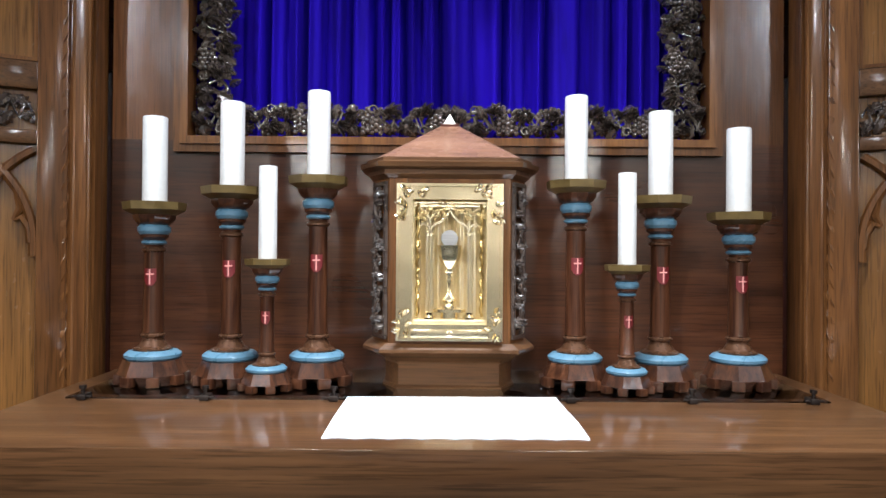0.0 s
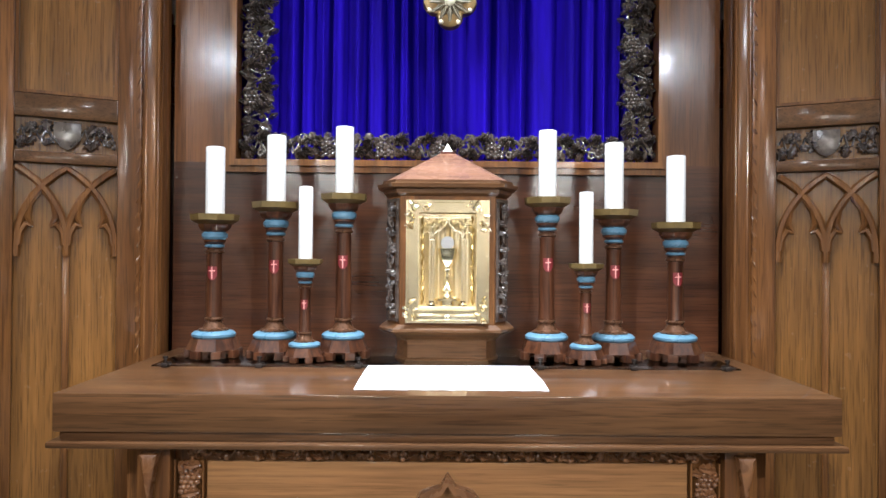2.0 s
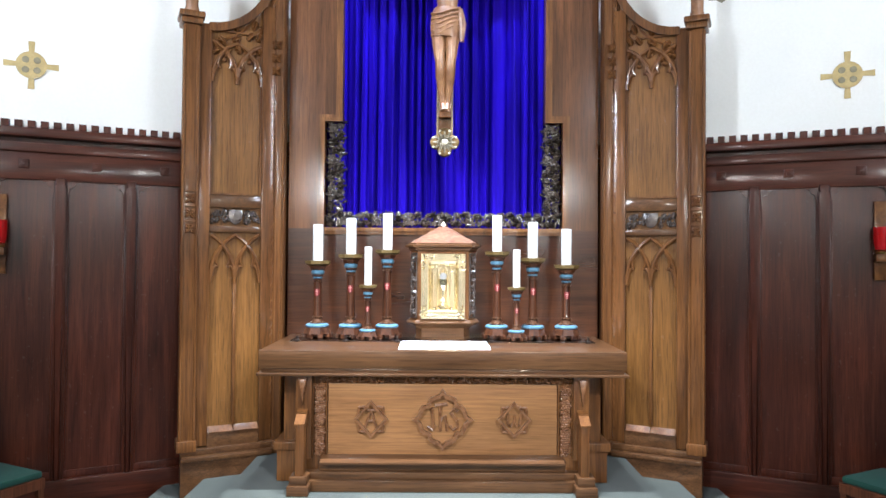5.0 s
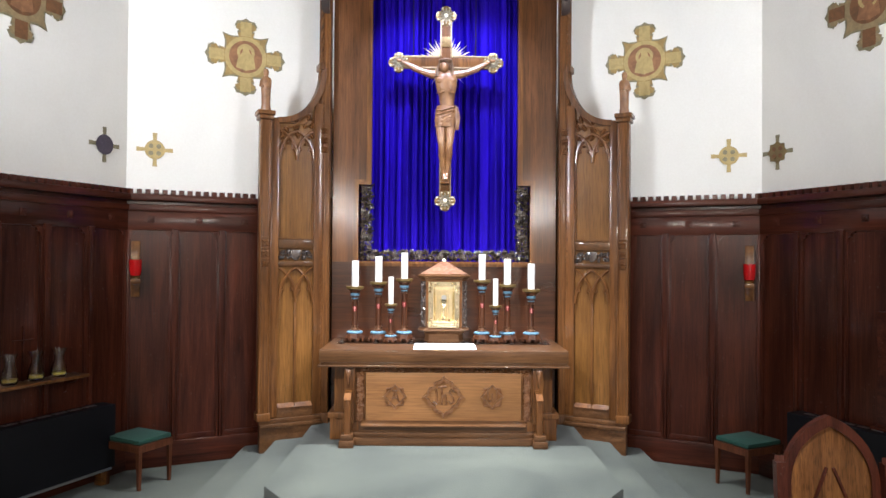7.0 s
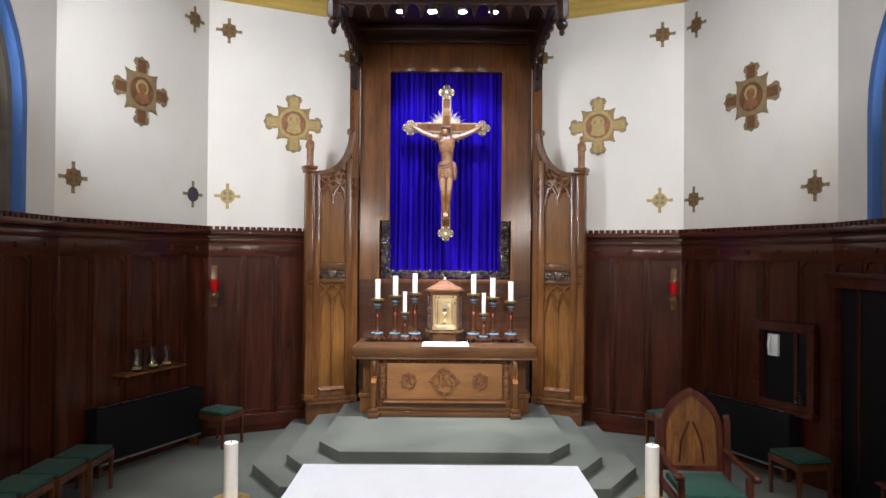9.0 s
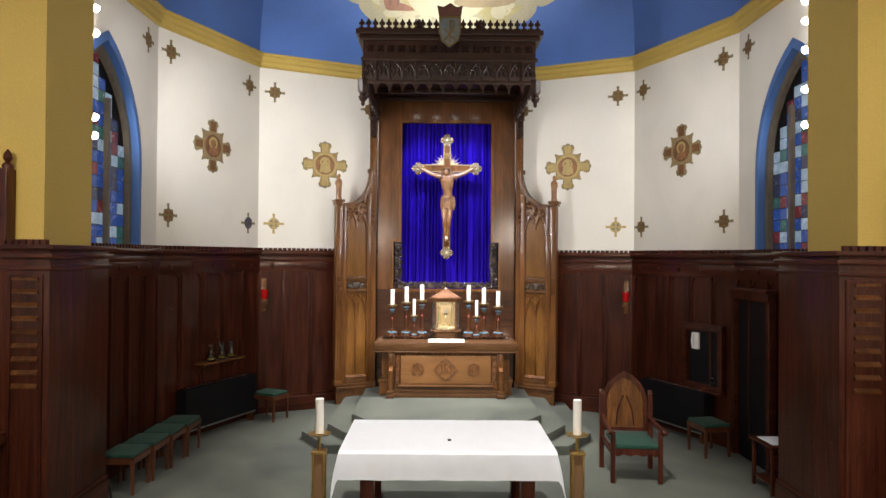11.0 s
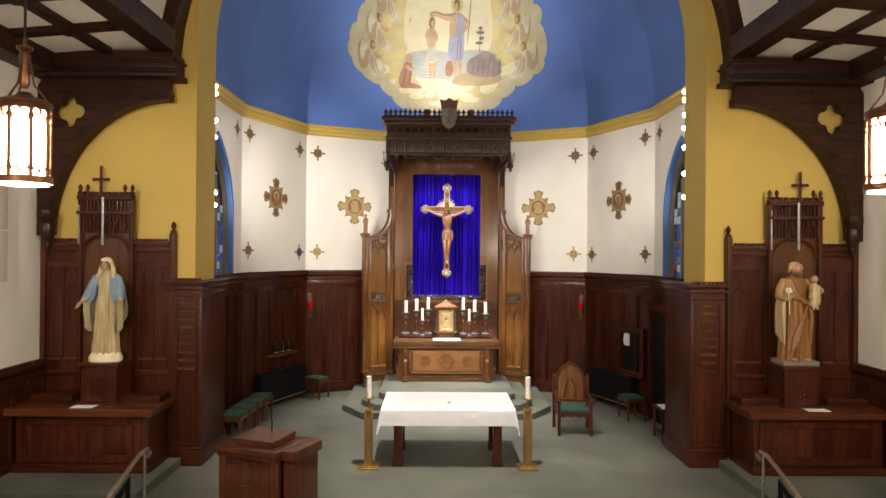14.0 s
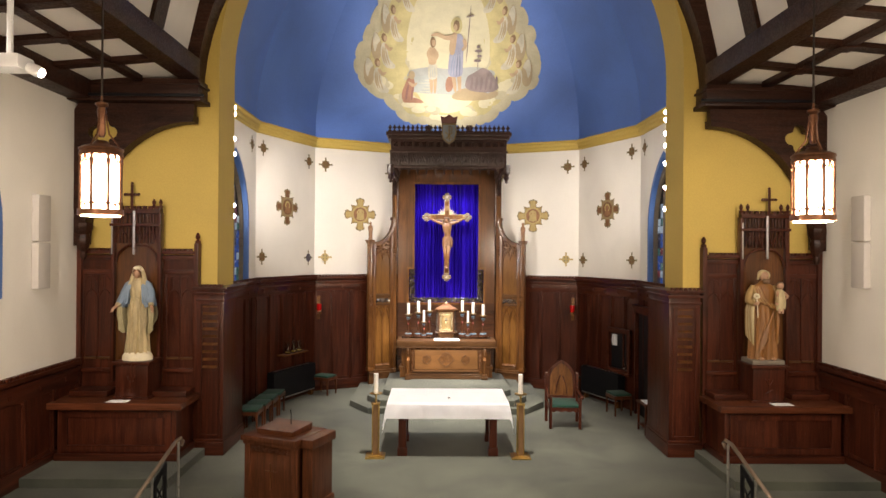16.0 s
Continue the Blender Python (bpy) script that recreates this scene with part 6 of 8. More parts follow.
# ---- shelf with three glass cruets ----
F1, L1 = seg_frame(APSE[1], APSE[2])
shelf = tagged(new("wall_shelf"), "narrow dark wooden shelf on the panelling", "shelf")
shelf.matrix_world = F1 @ Matrix.Translation((1.25, 1.12, 0.055))
bm = B()
box(bm, (-0.5, 0, 0.0), (0.5, 0.03, 0.22), 0.005)
part("board", bm, OAK, shelf)
for d in (-1, 1):
    bm = B()
    prism(bm, [(0.002, -0.001), (0.18, -0.001), (0.16, -0.03), (0.06, -0.06), (0.03, -0.14), (0.002, -0.15)], frm((d * 0.4, 0, 0), (0, 0, 1), (0, 1, 0)), -0.012, 0.012)
    part("bracket", bm, DARK, shelf)
for u in (1.02, 1.27, 1.5):
    v = tagged(new("glass_vase"), "clear waisted glass vase with a little oil on the shelf", "vase", "glass vases")
    v.matrix_world = F1 @ Matrix.Translation((u, 1.151, 0.17)) @ Matrix.Rotation(-math.pi / 2, 4, "X")
    bm = B()
    lathe(bm, [(0.055, 0.0), (0.07, 0.02), (0.066, 0.09), (0.04, 0.17), (0.045, 0.22), (0.068, 0.27), (0.064, 0.27), (0.04, 0.22), (0.035, 0.17), (0.06, 0.09), (0.062, 0.025), (0.02, 0.015)], 20)
    part("vessel", bm, GLASS, v)
    bm = B()
    lathe(bm, [(0.055, 0.026), (0.058, 0.03), (0.057, 0.05), (0.02, 0.051)], 18)
    part("oil", bm, material("golden_oil", (0.6, 0.45, 0.1), 0.1, bump=0), v)
stand = tagged(new("small_crucifix"), "thin wooden cross standing against the panelling", "cross")
stand.matrix_world = F1 @ Matrix.Translation((1.2, 1.151, 0.08))
bm = B()
box(bm, (-0.008, 0, 0), (0.008, 0.5, 0.016), 0.002)
box(bm, (-0.1, 0.36, 0.001), (0.1, 0.376, 0.015), 0.002)
part("upright", bm, DARK, stand)


# ---- radiator covers ----
def radiator(i, u0, u1):
    F, L = seg_frame(APSE[i], APSE[i + 1])
    r = tagged(new("radiator_cover"), "long black metal radiator cover standing against the panelling", "radiator cover", "radiator covers")
    r.matrix_world = F @ Matrix.Translation(((u0 + u1) / 2, 0.001, 0.09))
    h = (u1 - u0) / 2
    bm = B()
    box(bm, (-h, 0.17, 0), (h, 0.8, 0.2), 0.012)
    part("case", bm, BLACK, r)
    n = 9
    for k in range(n):
        bm = B()
        a = -h + 0.12 + k * (2 * h - 0.24) / n
        box(bm, (a, 0.8005, 0.06), (a + (2 * h - 0.24) / n - 0.03, 0.806, 0.11), 0.002)
        part("vent_slat", bm, STEEL, r)
    bm = B()
    box(bm, (-h + 0.05, 0.15, 0.17), (h - 0.05, 0.175, 0.21), 0.006)
    part("bottom_lip", bm, STEEL, r, "bare steel lip")
    for d in (-1, 1):
        bm = B()
        box(bm, (d * (h - 0.1) - 0.03, 0, 0.06), (d * (h - 0.1) + 0.03, 0.16, 0.16), 0.005)
        part("foot", bm, OAK, r)


radiator(1, 0.35, 2.05)
radiator(5, 0.55, 2.0)


# ---- stools with green seats ----
def stool(at, rz, w=0.5, d=0.42):
    s = thing("stool", at, "low wooden stool with a green velvet seat", "stool", "green stools", rz)
    for a in (-1, 1):
        for b in (-1, 1):
            bm = B()
            x, y = a * (w / 2 - 0.025), b * (d / 2 - 0.025)
            lathe(bm, [(0.02, 0.0), (0.03, 0.44)], 4, Matrix.Translation((x, y, 0)), a0=math.pi / 4)
            part("leg", bm, MAHOG, s)
    bm = B()
    frame_box(bm, ID, -w / 2, -d / 2, w / 2, d / 2, 0.03, 0.37, 0.44)
    part("apron", bm, MAHOG, s)
    bm = B()
    box(bm, (-w / 2 + 0.01, -d / 2 + 0.01, 0.441), (w / 2 - 0.01, d / 2 - 0.01, 0.49), 0.02)
    part("seat", bm, GREEN, s, "green velvet seat")
    return s


st = stool((-3.1, 1.6, 0), -26)
for x, y, a in ((-3.9, -0.45, 90), (-3.93, -0.97, 90), (-3.96, -1.49, 90), (-3.99, -2.01, 90), (3.12, 1.6, 26), (3.88, -0.38, -80)):
    copy_thing(st, pose(x, y, 0, 0, 0, a))
small = thing("side_table", (4.12, -1.95, 0), "small dark wooden table with a white paper on it", "table")
for a in (-1, 1):
    for b in (-1, 1):
        bm = B()
        box(bm, (a * 0.19 - 0.02, b * 0.24 - 0.02, 0), (a * 0.19 + 0.02, b * 0.24 + 0.02, 0.58), 0.005)
        part("leg", bm, DARK, small)
bm = B()
box(bm, (-0.24, -0.29, 0.581), (0.24, 0.29, 0.61), 0.008)
part("top", bm, DARK_X, small)
bm = B()
box(bm, (-0.2, -0.25, 0.12), (0.2, 0.25, 0.14), 0.005)
part("lower_shelf", bm, DARK_X, small)
paper = thing("paper", (4.1, -1.95, 0.6115), "white sheet of paper on the side table", "paper")
bm = B()
box(bm, (-0.15, -0.2, 0), (0.15, 0.2, 0.004))
part("sheet", bm, CLOTH, paper)

# ---- niche and doorway on the right of the apse ----
F5, L5 = seg_frame(APSE[5], APSE[6])
nb = tagged(new("credence_niche"), "dark credence niche framed in mahogany", "niche", kind="structure")
nb.matrix_world = F5 @ Matrix.Translation((1.77, 0, 0.056))
bm = B()
ringprism(bm, [(-0.42, 0.8), (0.42, 0.8), (0.42, 1.85), (-0.42, 1.85)], [(-0.33, 0.9), (0.33, 0.9), (0.33, 1.74), (-0.33, 1.74)], ID, 0, 0.07)
box(bm, (-0.45, 0.78, 0.0), (0.45, 0.83, 0.13), 0.008)
part("frame", bm, DARK, nb)
# flat black sheet that stands for the shaded depth of the niche
bm = B()
box(bm, (-0.33, 0.9, 0.001), (0.33, 1.74, 0.006))
part("shade_back", bm, BLACK, nb)
ph = tagged(new("wall_telephone"), "white wall telephone hanging in the niche", "telephone")
ph.matrix_world = F5 @ Matrix.Translation((1.62, 1.43, 0.064))
bm = B()
box(bm, (-0.075, 0, 0), (0.075, 0.27, 0.05), 0.02)
part("body", bm, WHITE_PLASTIC, ph)
bm = B()
tube(bm, [(-0.03, 0.03, 0.055), (-0.03, 0.135, 0.075), (-0.03, 0.24, 0.055)], 0.02, 8)
part("receiver", bm, WHITE_PLASTIC, ph)
cr = tagged(new("glass_cruet"), "small cut glass cruet in the niche", "cruet")
cr.matrix_world = F5 @ Matrix.Translation((1.98, 0.901, 0.1)) @ Matrix.Rotation(-math.pi / 2, 4, "X")
bm = B()
lathe(bm, [(0.03, 0), (0.045, 0.03), (0.04, 0.07), (0.015, 0.1), (0.025, 0.13), (0.01, 0.15)], 14)
part("vessel", bm, GLASS, cr)
F6, L6 = seg_frame(APSE[6], APSE[7])
dr = tagged(new("door_1"), "dark panelled doorway under a moulded head", "door", kind="structure")
dr.matrix_world = F6 @ Matrix.Translation((0.1, 0, 0.056))
bm = B()
box(bm, (0.0, 0.0, 0.0), (0.09, 2.4, 0.1), 0.01)
box(bm, (1.05, 0.0, 0.0), (1.14, 2.4, 0.1), 0.01)
box(bm, (0.0, 2.3, 0.0), (1.14, 2.42, 0.12), 0.012)
box(bm, (-0.03, 2.42, 0.0), (1.17, 2.47, 0.16), 0.012)
part("door_frame", bm, DARK, dr)
# leaf coloured near black in place of the shade inside the doorway
bm = B()
box(bm, (0.09, 0.0, 0.001), (1.05, 2.3, 0.02))
part("door_leaf", bm, BLACK, dr, "door leaf coloured black for the doorway's shade")

# ---- free-standing altar table ----
T = thing("altar_table", (-0.05, -3.08, 0), "dark wooden altar table under a white cloth", "table")
TW, TD, TZ = 1.08, 0.66, 0.97
for a in (-1, 1):
    for b in (-1, 1):
        bm = B()
        x, y = a * 0.81, b * 0.46
        box(bm, (x - 0.07, y - 0.07, 0.14), (x + 0.07, y + 0.07, 0.93), 0.012)
        box(bm, (x - 0.09, y - 0.09, 0.0), (x + 0.09, y + 0.09, 0.15), 0.02)
        part("leg", bm, DARK, T)
bm = B()
box(bm, (-0.95, -0.57, 0.87), (0.95, 0.57, 0.955), 0.01)
part("top", bm, DARK_X, T)
tc = thing("tablecloth", (-0.05, -3.08, 0), "white cloth with hanging corners over the altar table", "tablecloth")
bm = B()
n, mrows = 64, 36
g = []
for j in range(mrows + 1):
    row = []
    for i in range(n + 1):
        u, v = -1 + 2 * i / n, -1 + 2 * j / mrows
        x, y = u * (TW + 0.3), v * (TD + 0.29)
        dx, dy = max(0, abs(x) - TW), max(0, abs(y) - TD)
        fx = math.copysign(min(abs(x), TW) + 0.12 * dx, x)
        fy = math.copysign(min(abs(y), TD) + 0.12 * dy, y)
        drop = 0.92 * max(dx, dy) if min(dx, dy) < 1e-6 else 0.92 * max(dx, dy) + 0.95 * min(dx, dy)
        wav = 0.014 * math.sin(x * 9 + 1) * min(1, dy * 8) + 0.02 * math.sin(y * 8) * min(1, dx * 5)
        if dx > 0 and dy > 0:
            fx += math.copysign(0.14 * min(dx, dy), x)
            fy += math.copysign(0.12 * min(dx, dy), y)
        row.append(bm.verts.new((fx + math.copysign(wav, x) * (dx > 0), fy + math.copysign(wav, y) * (dy > 0), TZ - drop + 0.0015 * math.sin(x * 7) * math.sin(y * 9))))
    g.append(row)
fs = []
for j in range(mrows):
    for i in range(n):
        fs.append(bm.faces.new((g[j][i], g[j][i + 1], g[j + 1][i + 1], g[j + 1][i])))
bmesh.ops.solidify(bm, geom=fs, thickness=-0.006)
bmesh.ops.recalc_face_normals(bm, faces=bm.faces)
part("cloth", bm, CLOTH, tc)
mic = thing("small_microphone", (-0.03, -3.35, 0.978), "tiny dark microphone lying on the white cloth", "microphone")
bm = B()
lathe(bm, [(0.02, 0), (0.024, 0.006), (0.012, 0.014)], 12)
part("capsule", bm, BLACK, mic)

# ---- standing candlesticks beside the table ----
for x in (-1.33, 1.24):
    s = thing("standing_candlestick", (x, -3.65, 0), "tall square brass and oak candlestick on a brass foot", "candlestick", "standing candlesticks")
    bm = B()
    box(bm, (-0.17, -0.17, 0), (0.17, 0.17, 0.03), 0.008)
    box(bm, (-0.13, -0.13, 0.03), (0.13, 0.13, 0.05), 0.008)
    part("foot", bm, BRASS, s)
    for a in (-1, 1):
        for b in (-1, 1):
            bm = B()
            box(bm, (a * 0.054 - 0.009, b * 0.054 - 0.009, 0.05), (a * 0.054 + 0.009, b * 0.054 + 0.009, 0.93), 0.003)
            part("corner_bar", bm, BRASS, s)
    bm = B()
    box(bm, (-0.048, -0.048, 0.05), (0.048, 0.048, 0.925))
    part("core", bm, TAN_BRASS, s, "worn tan brass core")
    bm = B()
    box(bm, (-0.072, -0.072, 0.93), (0.072, 0.072, 0.955), 0.006)
    lathe(bm, [(0.02, 0.955), (0.016, 1.03), (0.022, 1.09), (0.016, 1.1)], 12)
    part("stem", bm, BRASS, s)
    bm = B()
    lathe(bm, [(0.02, 1.1), (0.1, 1.112), (0.115, 1.125), (0.11, 1.125), (0.05, 1.118)], 24)
    part("drip_pan", bm, BRASS, s)
    c = thing("altar_candle", (x, -3.65, 1.1255), "white wax candle on the standing candlestick", "candle", "standing candles")
    bm = B()
    lathe(bm, [(0.042, 0), (0.042, 0.34), (0.036, 0.345), (0.004, 0.338)], 20)
    part("wax", bm, WAX, c)
    bm = B()
    tube(bm, [(0, 0, 0.336), (0.002, 0, 0.355)], 0.002, 5)
    part("wick", bm, BLACK, c)

# ---- presider's chair ----
ch = thing("presider_chair", (2.43, -1.4, 0), "carved wooden armchair with a pointed gothic back and green seat", "chair", rz=-4)
for a in (-1, 1):
    bm = B()
    box(bm, (a * 0.3 - 0.03, -0.36, 0), (a * 0.3 + 0.03, -0.3, 0.66), 0.008)
    part("front_leg", bm, DARK, ch)
    bm = B()
    prism(bm, [(0.3, 0), (0.36, 0), (0.36, 0.5), (0.4, 1.02), (0.34, 1.02), (0.3, 0.5)], frm((a * 0.33 + 0.03 * 1, 0, 0), (0, 1, 0), (0, 0, 1)), -0.06, 0.0)
    prism(bm, [(0.36, 1.0), (0.37, 1.06), (0.38, 1.0)], frm((a * 0.33 + 0.03, 0, 0), (0, 1, 0), (0, 0, 1)), -0.06, 0.0)
    part("back_post", bm, DARK, ch)
    bm = B()
    tube(bm, [(a * 0.31, 0.33, 0.72), (a * 0.33, 0.1, 0.68), (a * 0.34, -0.25, 0.67), (a * 0.34, -0.38, 0.665)], [0.026, 0.028, 0.03, 0.036], 8)
    lathe(bm, [(0.034, -0.03), (0.042, 0.0), (0.034, 0.03)], 12, Matrix.Translation((a * 0.34, -0.385, 0.665)) @ Matrix.Rotation(math.pi / 2, 4, "Y"))
    part("armrest", bm, DARK, ch)
    bm = B()
    box(bm, (a * 0.31 - 0.02, -0.3, 0.36), (a * 0.31 + 0.02, 0.32, 0.44), 0.006)
    part("side_rail", bm, DARK, ch)
bm = B()
o = [(-0.28, 0.36), (-0.24, 0.34), (-0.16, 0.37), (-0.08, 0.345), (0, 0.37), (0.08, 0.345), (0.16, 0.37), (0.24, 0.34), (0.28, 0.36), (0.28, 0.44), (-0.28, 0.44)]
prism(bm, o, frm((0, -0.31, 0), (1, 0, 0), (0, 0, 1)), 0, 0.03)
part("front_apron", bm, DARK, ch)
bm = B()
box(bm, (-0.28, -0.35, 0.44), (0.28, 0.3, 0.5), 0.022)
part("seat", bm, GREEN, ch, "green velvet seat")
FB = frm((0, 0.345, 0), (1, 0, 0), (0, 0.075, 1))
ou = [(-0.3, 0.5)] + pointed(0, 0.88, 0.3, 0.43, 9) + [(0.3, 0.5)]
inn = [(-0.25, 0.55)] + pointed(0, 0.88, 0.25, 0.36, 9) + [(0.25, 0.55)]
bm = B()
ringprism(bm, ou, inn, FB, -0.03, 0.03)
part("back_frame", bm, DARK, ch)
bm = B()
prism(bm, inn, FB, -0.015, 0.008)
part("back_panel", bm, OAK, ch, "burr wood back panel")
bm = B()
for d in (-1, 1):
    tube(bm, [FB @ Vector((d * 0.12, 0.58, 0.012)), FB @ Vector((d * 0.1, 0.78, 0.014)), FB @ Vector((d * 0.02, 0.98, 0.012))], 0.012, 5)
part("back_carving", bm, DARK, ch)

# ---- lectern ----
le = thing("lectern", (-2.46, -5.86, 0), "dark oak lectern with a sloping book rest and a carved band", "lectern", rz=-22)
bm = B()
box(bm, (-0.42, -0.34, 0.0), (0.42, 0.34, 0.12), 0.012)
part("plinth", bm, MAHOG, le)
bm = B()
box(bm, (-0.39, -0.31, 0.12), (0.39, 0.31, 0.9), 0.01)
part("body", bm, MAHOG, le, "panelled body")
for a in (-1, 1):
    bm = B()
    box(bm, (a * 0.39 - 0.05, -0.33, 0.12), (a * 0.39 + 0.05, -0.27, 0.9), 0.01)
    part("corner_post", bm, MAHOG, le)
bm = B()
box(bm, (-0.44, -0.37, 0.9), (0.44, 0.37, 0.955), 0.014)
part("cornice", bm, MAHOG, le)
bm = B()
foliage(bm, frm((0, -0.335, 0), (1, 0, 0), (0, 0, 1)), -0.33, 0.8, 0.33, 0.89, rng, 0.06)
part("carved_band", bm, MAHOG, le)
bm = B()
box(bm, (-0.46, -0.4, 0.955), (0.46, 0.4, 1.03), 0.014)
part("top", bm, MAHOG, le)
bm = B()
prism(bm, [(-0.24, 1.03), (0.24, 1.03), (0.26, 1.13), (-0.26, 1.1)], frm((-0.3, 0.02, 0), (0, 1, 0), (0, 0, 1)), 0, 0.6, 0.012)
part("book_rest", bm, MAHOG, le, "sloping book rest")
bm = B()
box(bm, (0.44, -0.2, 0.0), (0.6, 0.34, 0.9), 0.01)
box(bm, (0.44, -0.25, 0.0), (0.63, 0.36, 0.12), 0.012)
box(bm, (0.4405, -0.26, 0.9), (0.64, 0.37, 1.025), 0.014)
part("side_wing", bm, MAHOG, le, "narrower set-back side of the lectern")
bm = B()
for p in (((0, -0.325, 0.3), (0, -0.325, 0.66)), ((-0.1, -0.325, 0.55), (0.1, -0.325, 0.55))):
    tube(bm, p, 0.01, 5)
part("inlaid_cross", bm, OAK, le)
bm = B()
tube(bm, [(0.05, 0.1, 1.11), (0.05, 0.1, 1.26), (0.05, 0.08, 1.33)], 0.008, 6)
part("microphone_stem", bm, BLACK, le)

# ---- piers of the chancel arch ----
for s in (-1, 1):
    x0, x1 = (-4.52, -4.05) if s < 0 else (3.9, 4.46)
    pier = tagged(new("arch_pier_west" if s < 0 else "arch_pier_east"), "dark mahogany pier casing with a ladder of small slots", "pier", kind="structure")
    bm = B()
    box(bm, (x0, -3.6, 0.0), (x1, -2.38, WAIN - 0.03), 0.01)
    part("casing", bm, DARK, pier)
    bm = B()
    box(bm, (x0 - 0.03, -3.65, 0.0), (x1 + 0.03, -2.36, 0.24), 0.015)
    box(bm, (x0 - 0.015, -3.625, 0.24), (x1 + 0.015, -2.37, 0.29), 0.012)
    part("plinth", bm, DARK_X, pier)
    bm = B()
    for z, e in ((2.72, 0.02), (2.84, 0.045), (2.93, 0.075)):
        box(bm, (x0 - e, -3.6 - e, z), (x1 + e, -2.34, z + 0.05), 0.01)
    part("cap", bm, DARK_X, pier)
    bm = B()
    n = 7
    for k in range(n):
        u = x0 + (k + 0.5) * (x1 - x0) / n
        box(bm, (u - 0.025, -3.66, WAIN - 0.02), (u + 0.025, -3.6, WAIN + 0.03))
    part("cresting", bm, DARK, pier)
    m = (x0 + x1) / 2
    for k in range(9):
        bm = B()
        z = 2.62 - k * 0.135
        C = frm((m - 0.13, -3.601, z), (0, -1, 0), (0, 0, 1))
        prism(bm, [(0, 0), (0.03, 0.0), (0.03, 0.018), (0, 0.05)], C, 0, -0.26)
        part("slot_ledge", bm, OAK_RED, pier)
    bm = B()
    frame_box(bm, frm((0, -3.6, 0), (1, 0, 0), (0, 0, 1)), x0 + 0.06, 0.34, x1 - 0.06, 2.68, 0.03, 0.0005, 0.02)
    part("panel_frame", bm, DARK, pier)


# ---- retables behind the side altars ----
def retable(s):
    cx = s * 5.6
    r = thing("side_retable", (cx, WALL_Y, 0.141), "dark mahogany gothic retable with a tall pinnacled middle", "retable", "side retables")
    F = frm((0, 0, -0.141), (1, 0, 0), (0, 0, 1))
    def bx(name, boxes, mat=DARK, bev=0.008):
        bm = B()
        for u0, v0, u1, v1, w0, w1 in boxes:
            box(bm, (u0, v0, w0), (u1, v1, w1), bev, F)
        return part(name, bm, mat, r)
    bx("back_board", [(-1.04, 0.15, 1.04, 3.55, 0.0, 0.08)], DARK, 0)
    bx("tower_board", [(-0.43, 1.3, 0.43, 4.3, 0.0801, 0.14)], OAK_RED, 0)
    for d in (-1, 1):
        bx("end_post", [(d * 1.0, 0.15, d * 1.08, 3.75, 0.0, 0.16)])
        bm = B()
        lathe(bm, [(0.05, 3.75), (0.055, 3.79), (0.02, 3.82), (0.045, 3.86), (0.04, 3.9), (0.008, 3.95)], 8, Matrix.Translation((d * 1.04, -0.08, -0.141)))
        part("finial", bm, DARK, r)
        bx("tower_post", [(d * 0.38, 1.3, d * 0.44, 4.38, 0.1401, 0.24)])
        bx("side_cornice", [(d * 0.44, 3.46, d * 1.0, 3.53, 0.08, 0.16), (d * 0.44, 3.56, d * 1.0, 3.62, 0.0, 0.2), (d * 0.44, 3.2, d * 1.0, 3.28, 0.08, 0.11)], DARK_X)
        for k in range(8):
            u = d * (0.47 + k * 0.067)
            bx("crest_block", [(u - 0.02, 3.62, u + 0.02, 3.66, 0.1, 0.19)], DARK, 0)
        for k in (0, 1):
            bm = B()
            a, b = 0.5 + k * 0.245, 0.72 + k * 0.245
            tube(bm, [F @ Vector((d * u, v, 0.085)) for u, v in pointed((a + b) / 2, 2.78, 0.1, 0.14, 6)], 0.012, 5)
            tube(bm, [F @ Vector((d * u, v, 0.085)) for u, v in pointed((a + b) / 2, 3.05, 0.1, 0.12, 6)], 0.009, 5)
            tube(bm, [F @ Vector((d * (a + b) / 2, 3.17, 0.085)), F @ Vector((d * (a + b) / 2, 2.95, 0.085))], 0.008, 5)
            part("panel_tracery", bm, DARK, r)
            bx("panel_sill", [(d * a, 1.68, d * b, 1.72, 0.08, 0.12)], OAK_X)
        bx("stile", [(d * 0.45, 1.5, d * 0.5, 3.2, 0.08, 0.1), (d * 0.72, 1.7, d * 0.745, 3.2, 0.08, 0.1), (d * 0.965, 1.5, d * 1.0, 3.2, 0.08, 0.1)])
        bx("base_rail", [(d * 0.44, 1.45, d * 1.0, 1.52, 0.08, 0.14)], DARK_X)
        for k, u in enumerate((0.42, 0.3)):
            bm = B()
            lathe(bm, [(0.04, 4.38), (0.045, 4.41), (0.018, 4.43), (0.036, 4.47), (0.03, 4.5), (0.006, 4.54)], 8, Matrix.Translation((d * u, -0.2, -0.141)))
            part("tower_finial", bm, DARK, r)
    # projecting head of the middle
    bx("tower_head", [(-0.44, 4.05, 0.44, 4.1, 0.1401, 0.3), (-0.44, 4.28, 0.44, 4.36, 0.1401, 0.28)], DARK_X)
    bx("tower_grille", [(-0.36 + k * 0.06, 3.75, -0.34 + k * 0.06, 4.28, 0.2, 0.24) for k in range(13)])
    bm = B()
    for k in range(3):
        m = -0.25 + 0.25 * k
        tube(bm, [F @ Vector((u, v, 0.25)) for u, v in pointed(m, 3.82, 0.1, 0.16, 6)], 0.014, 5)
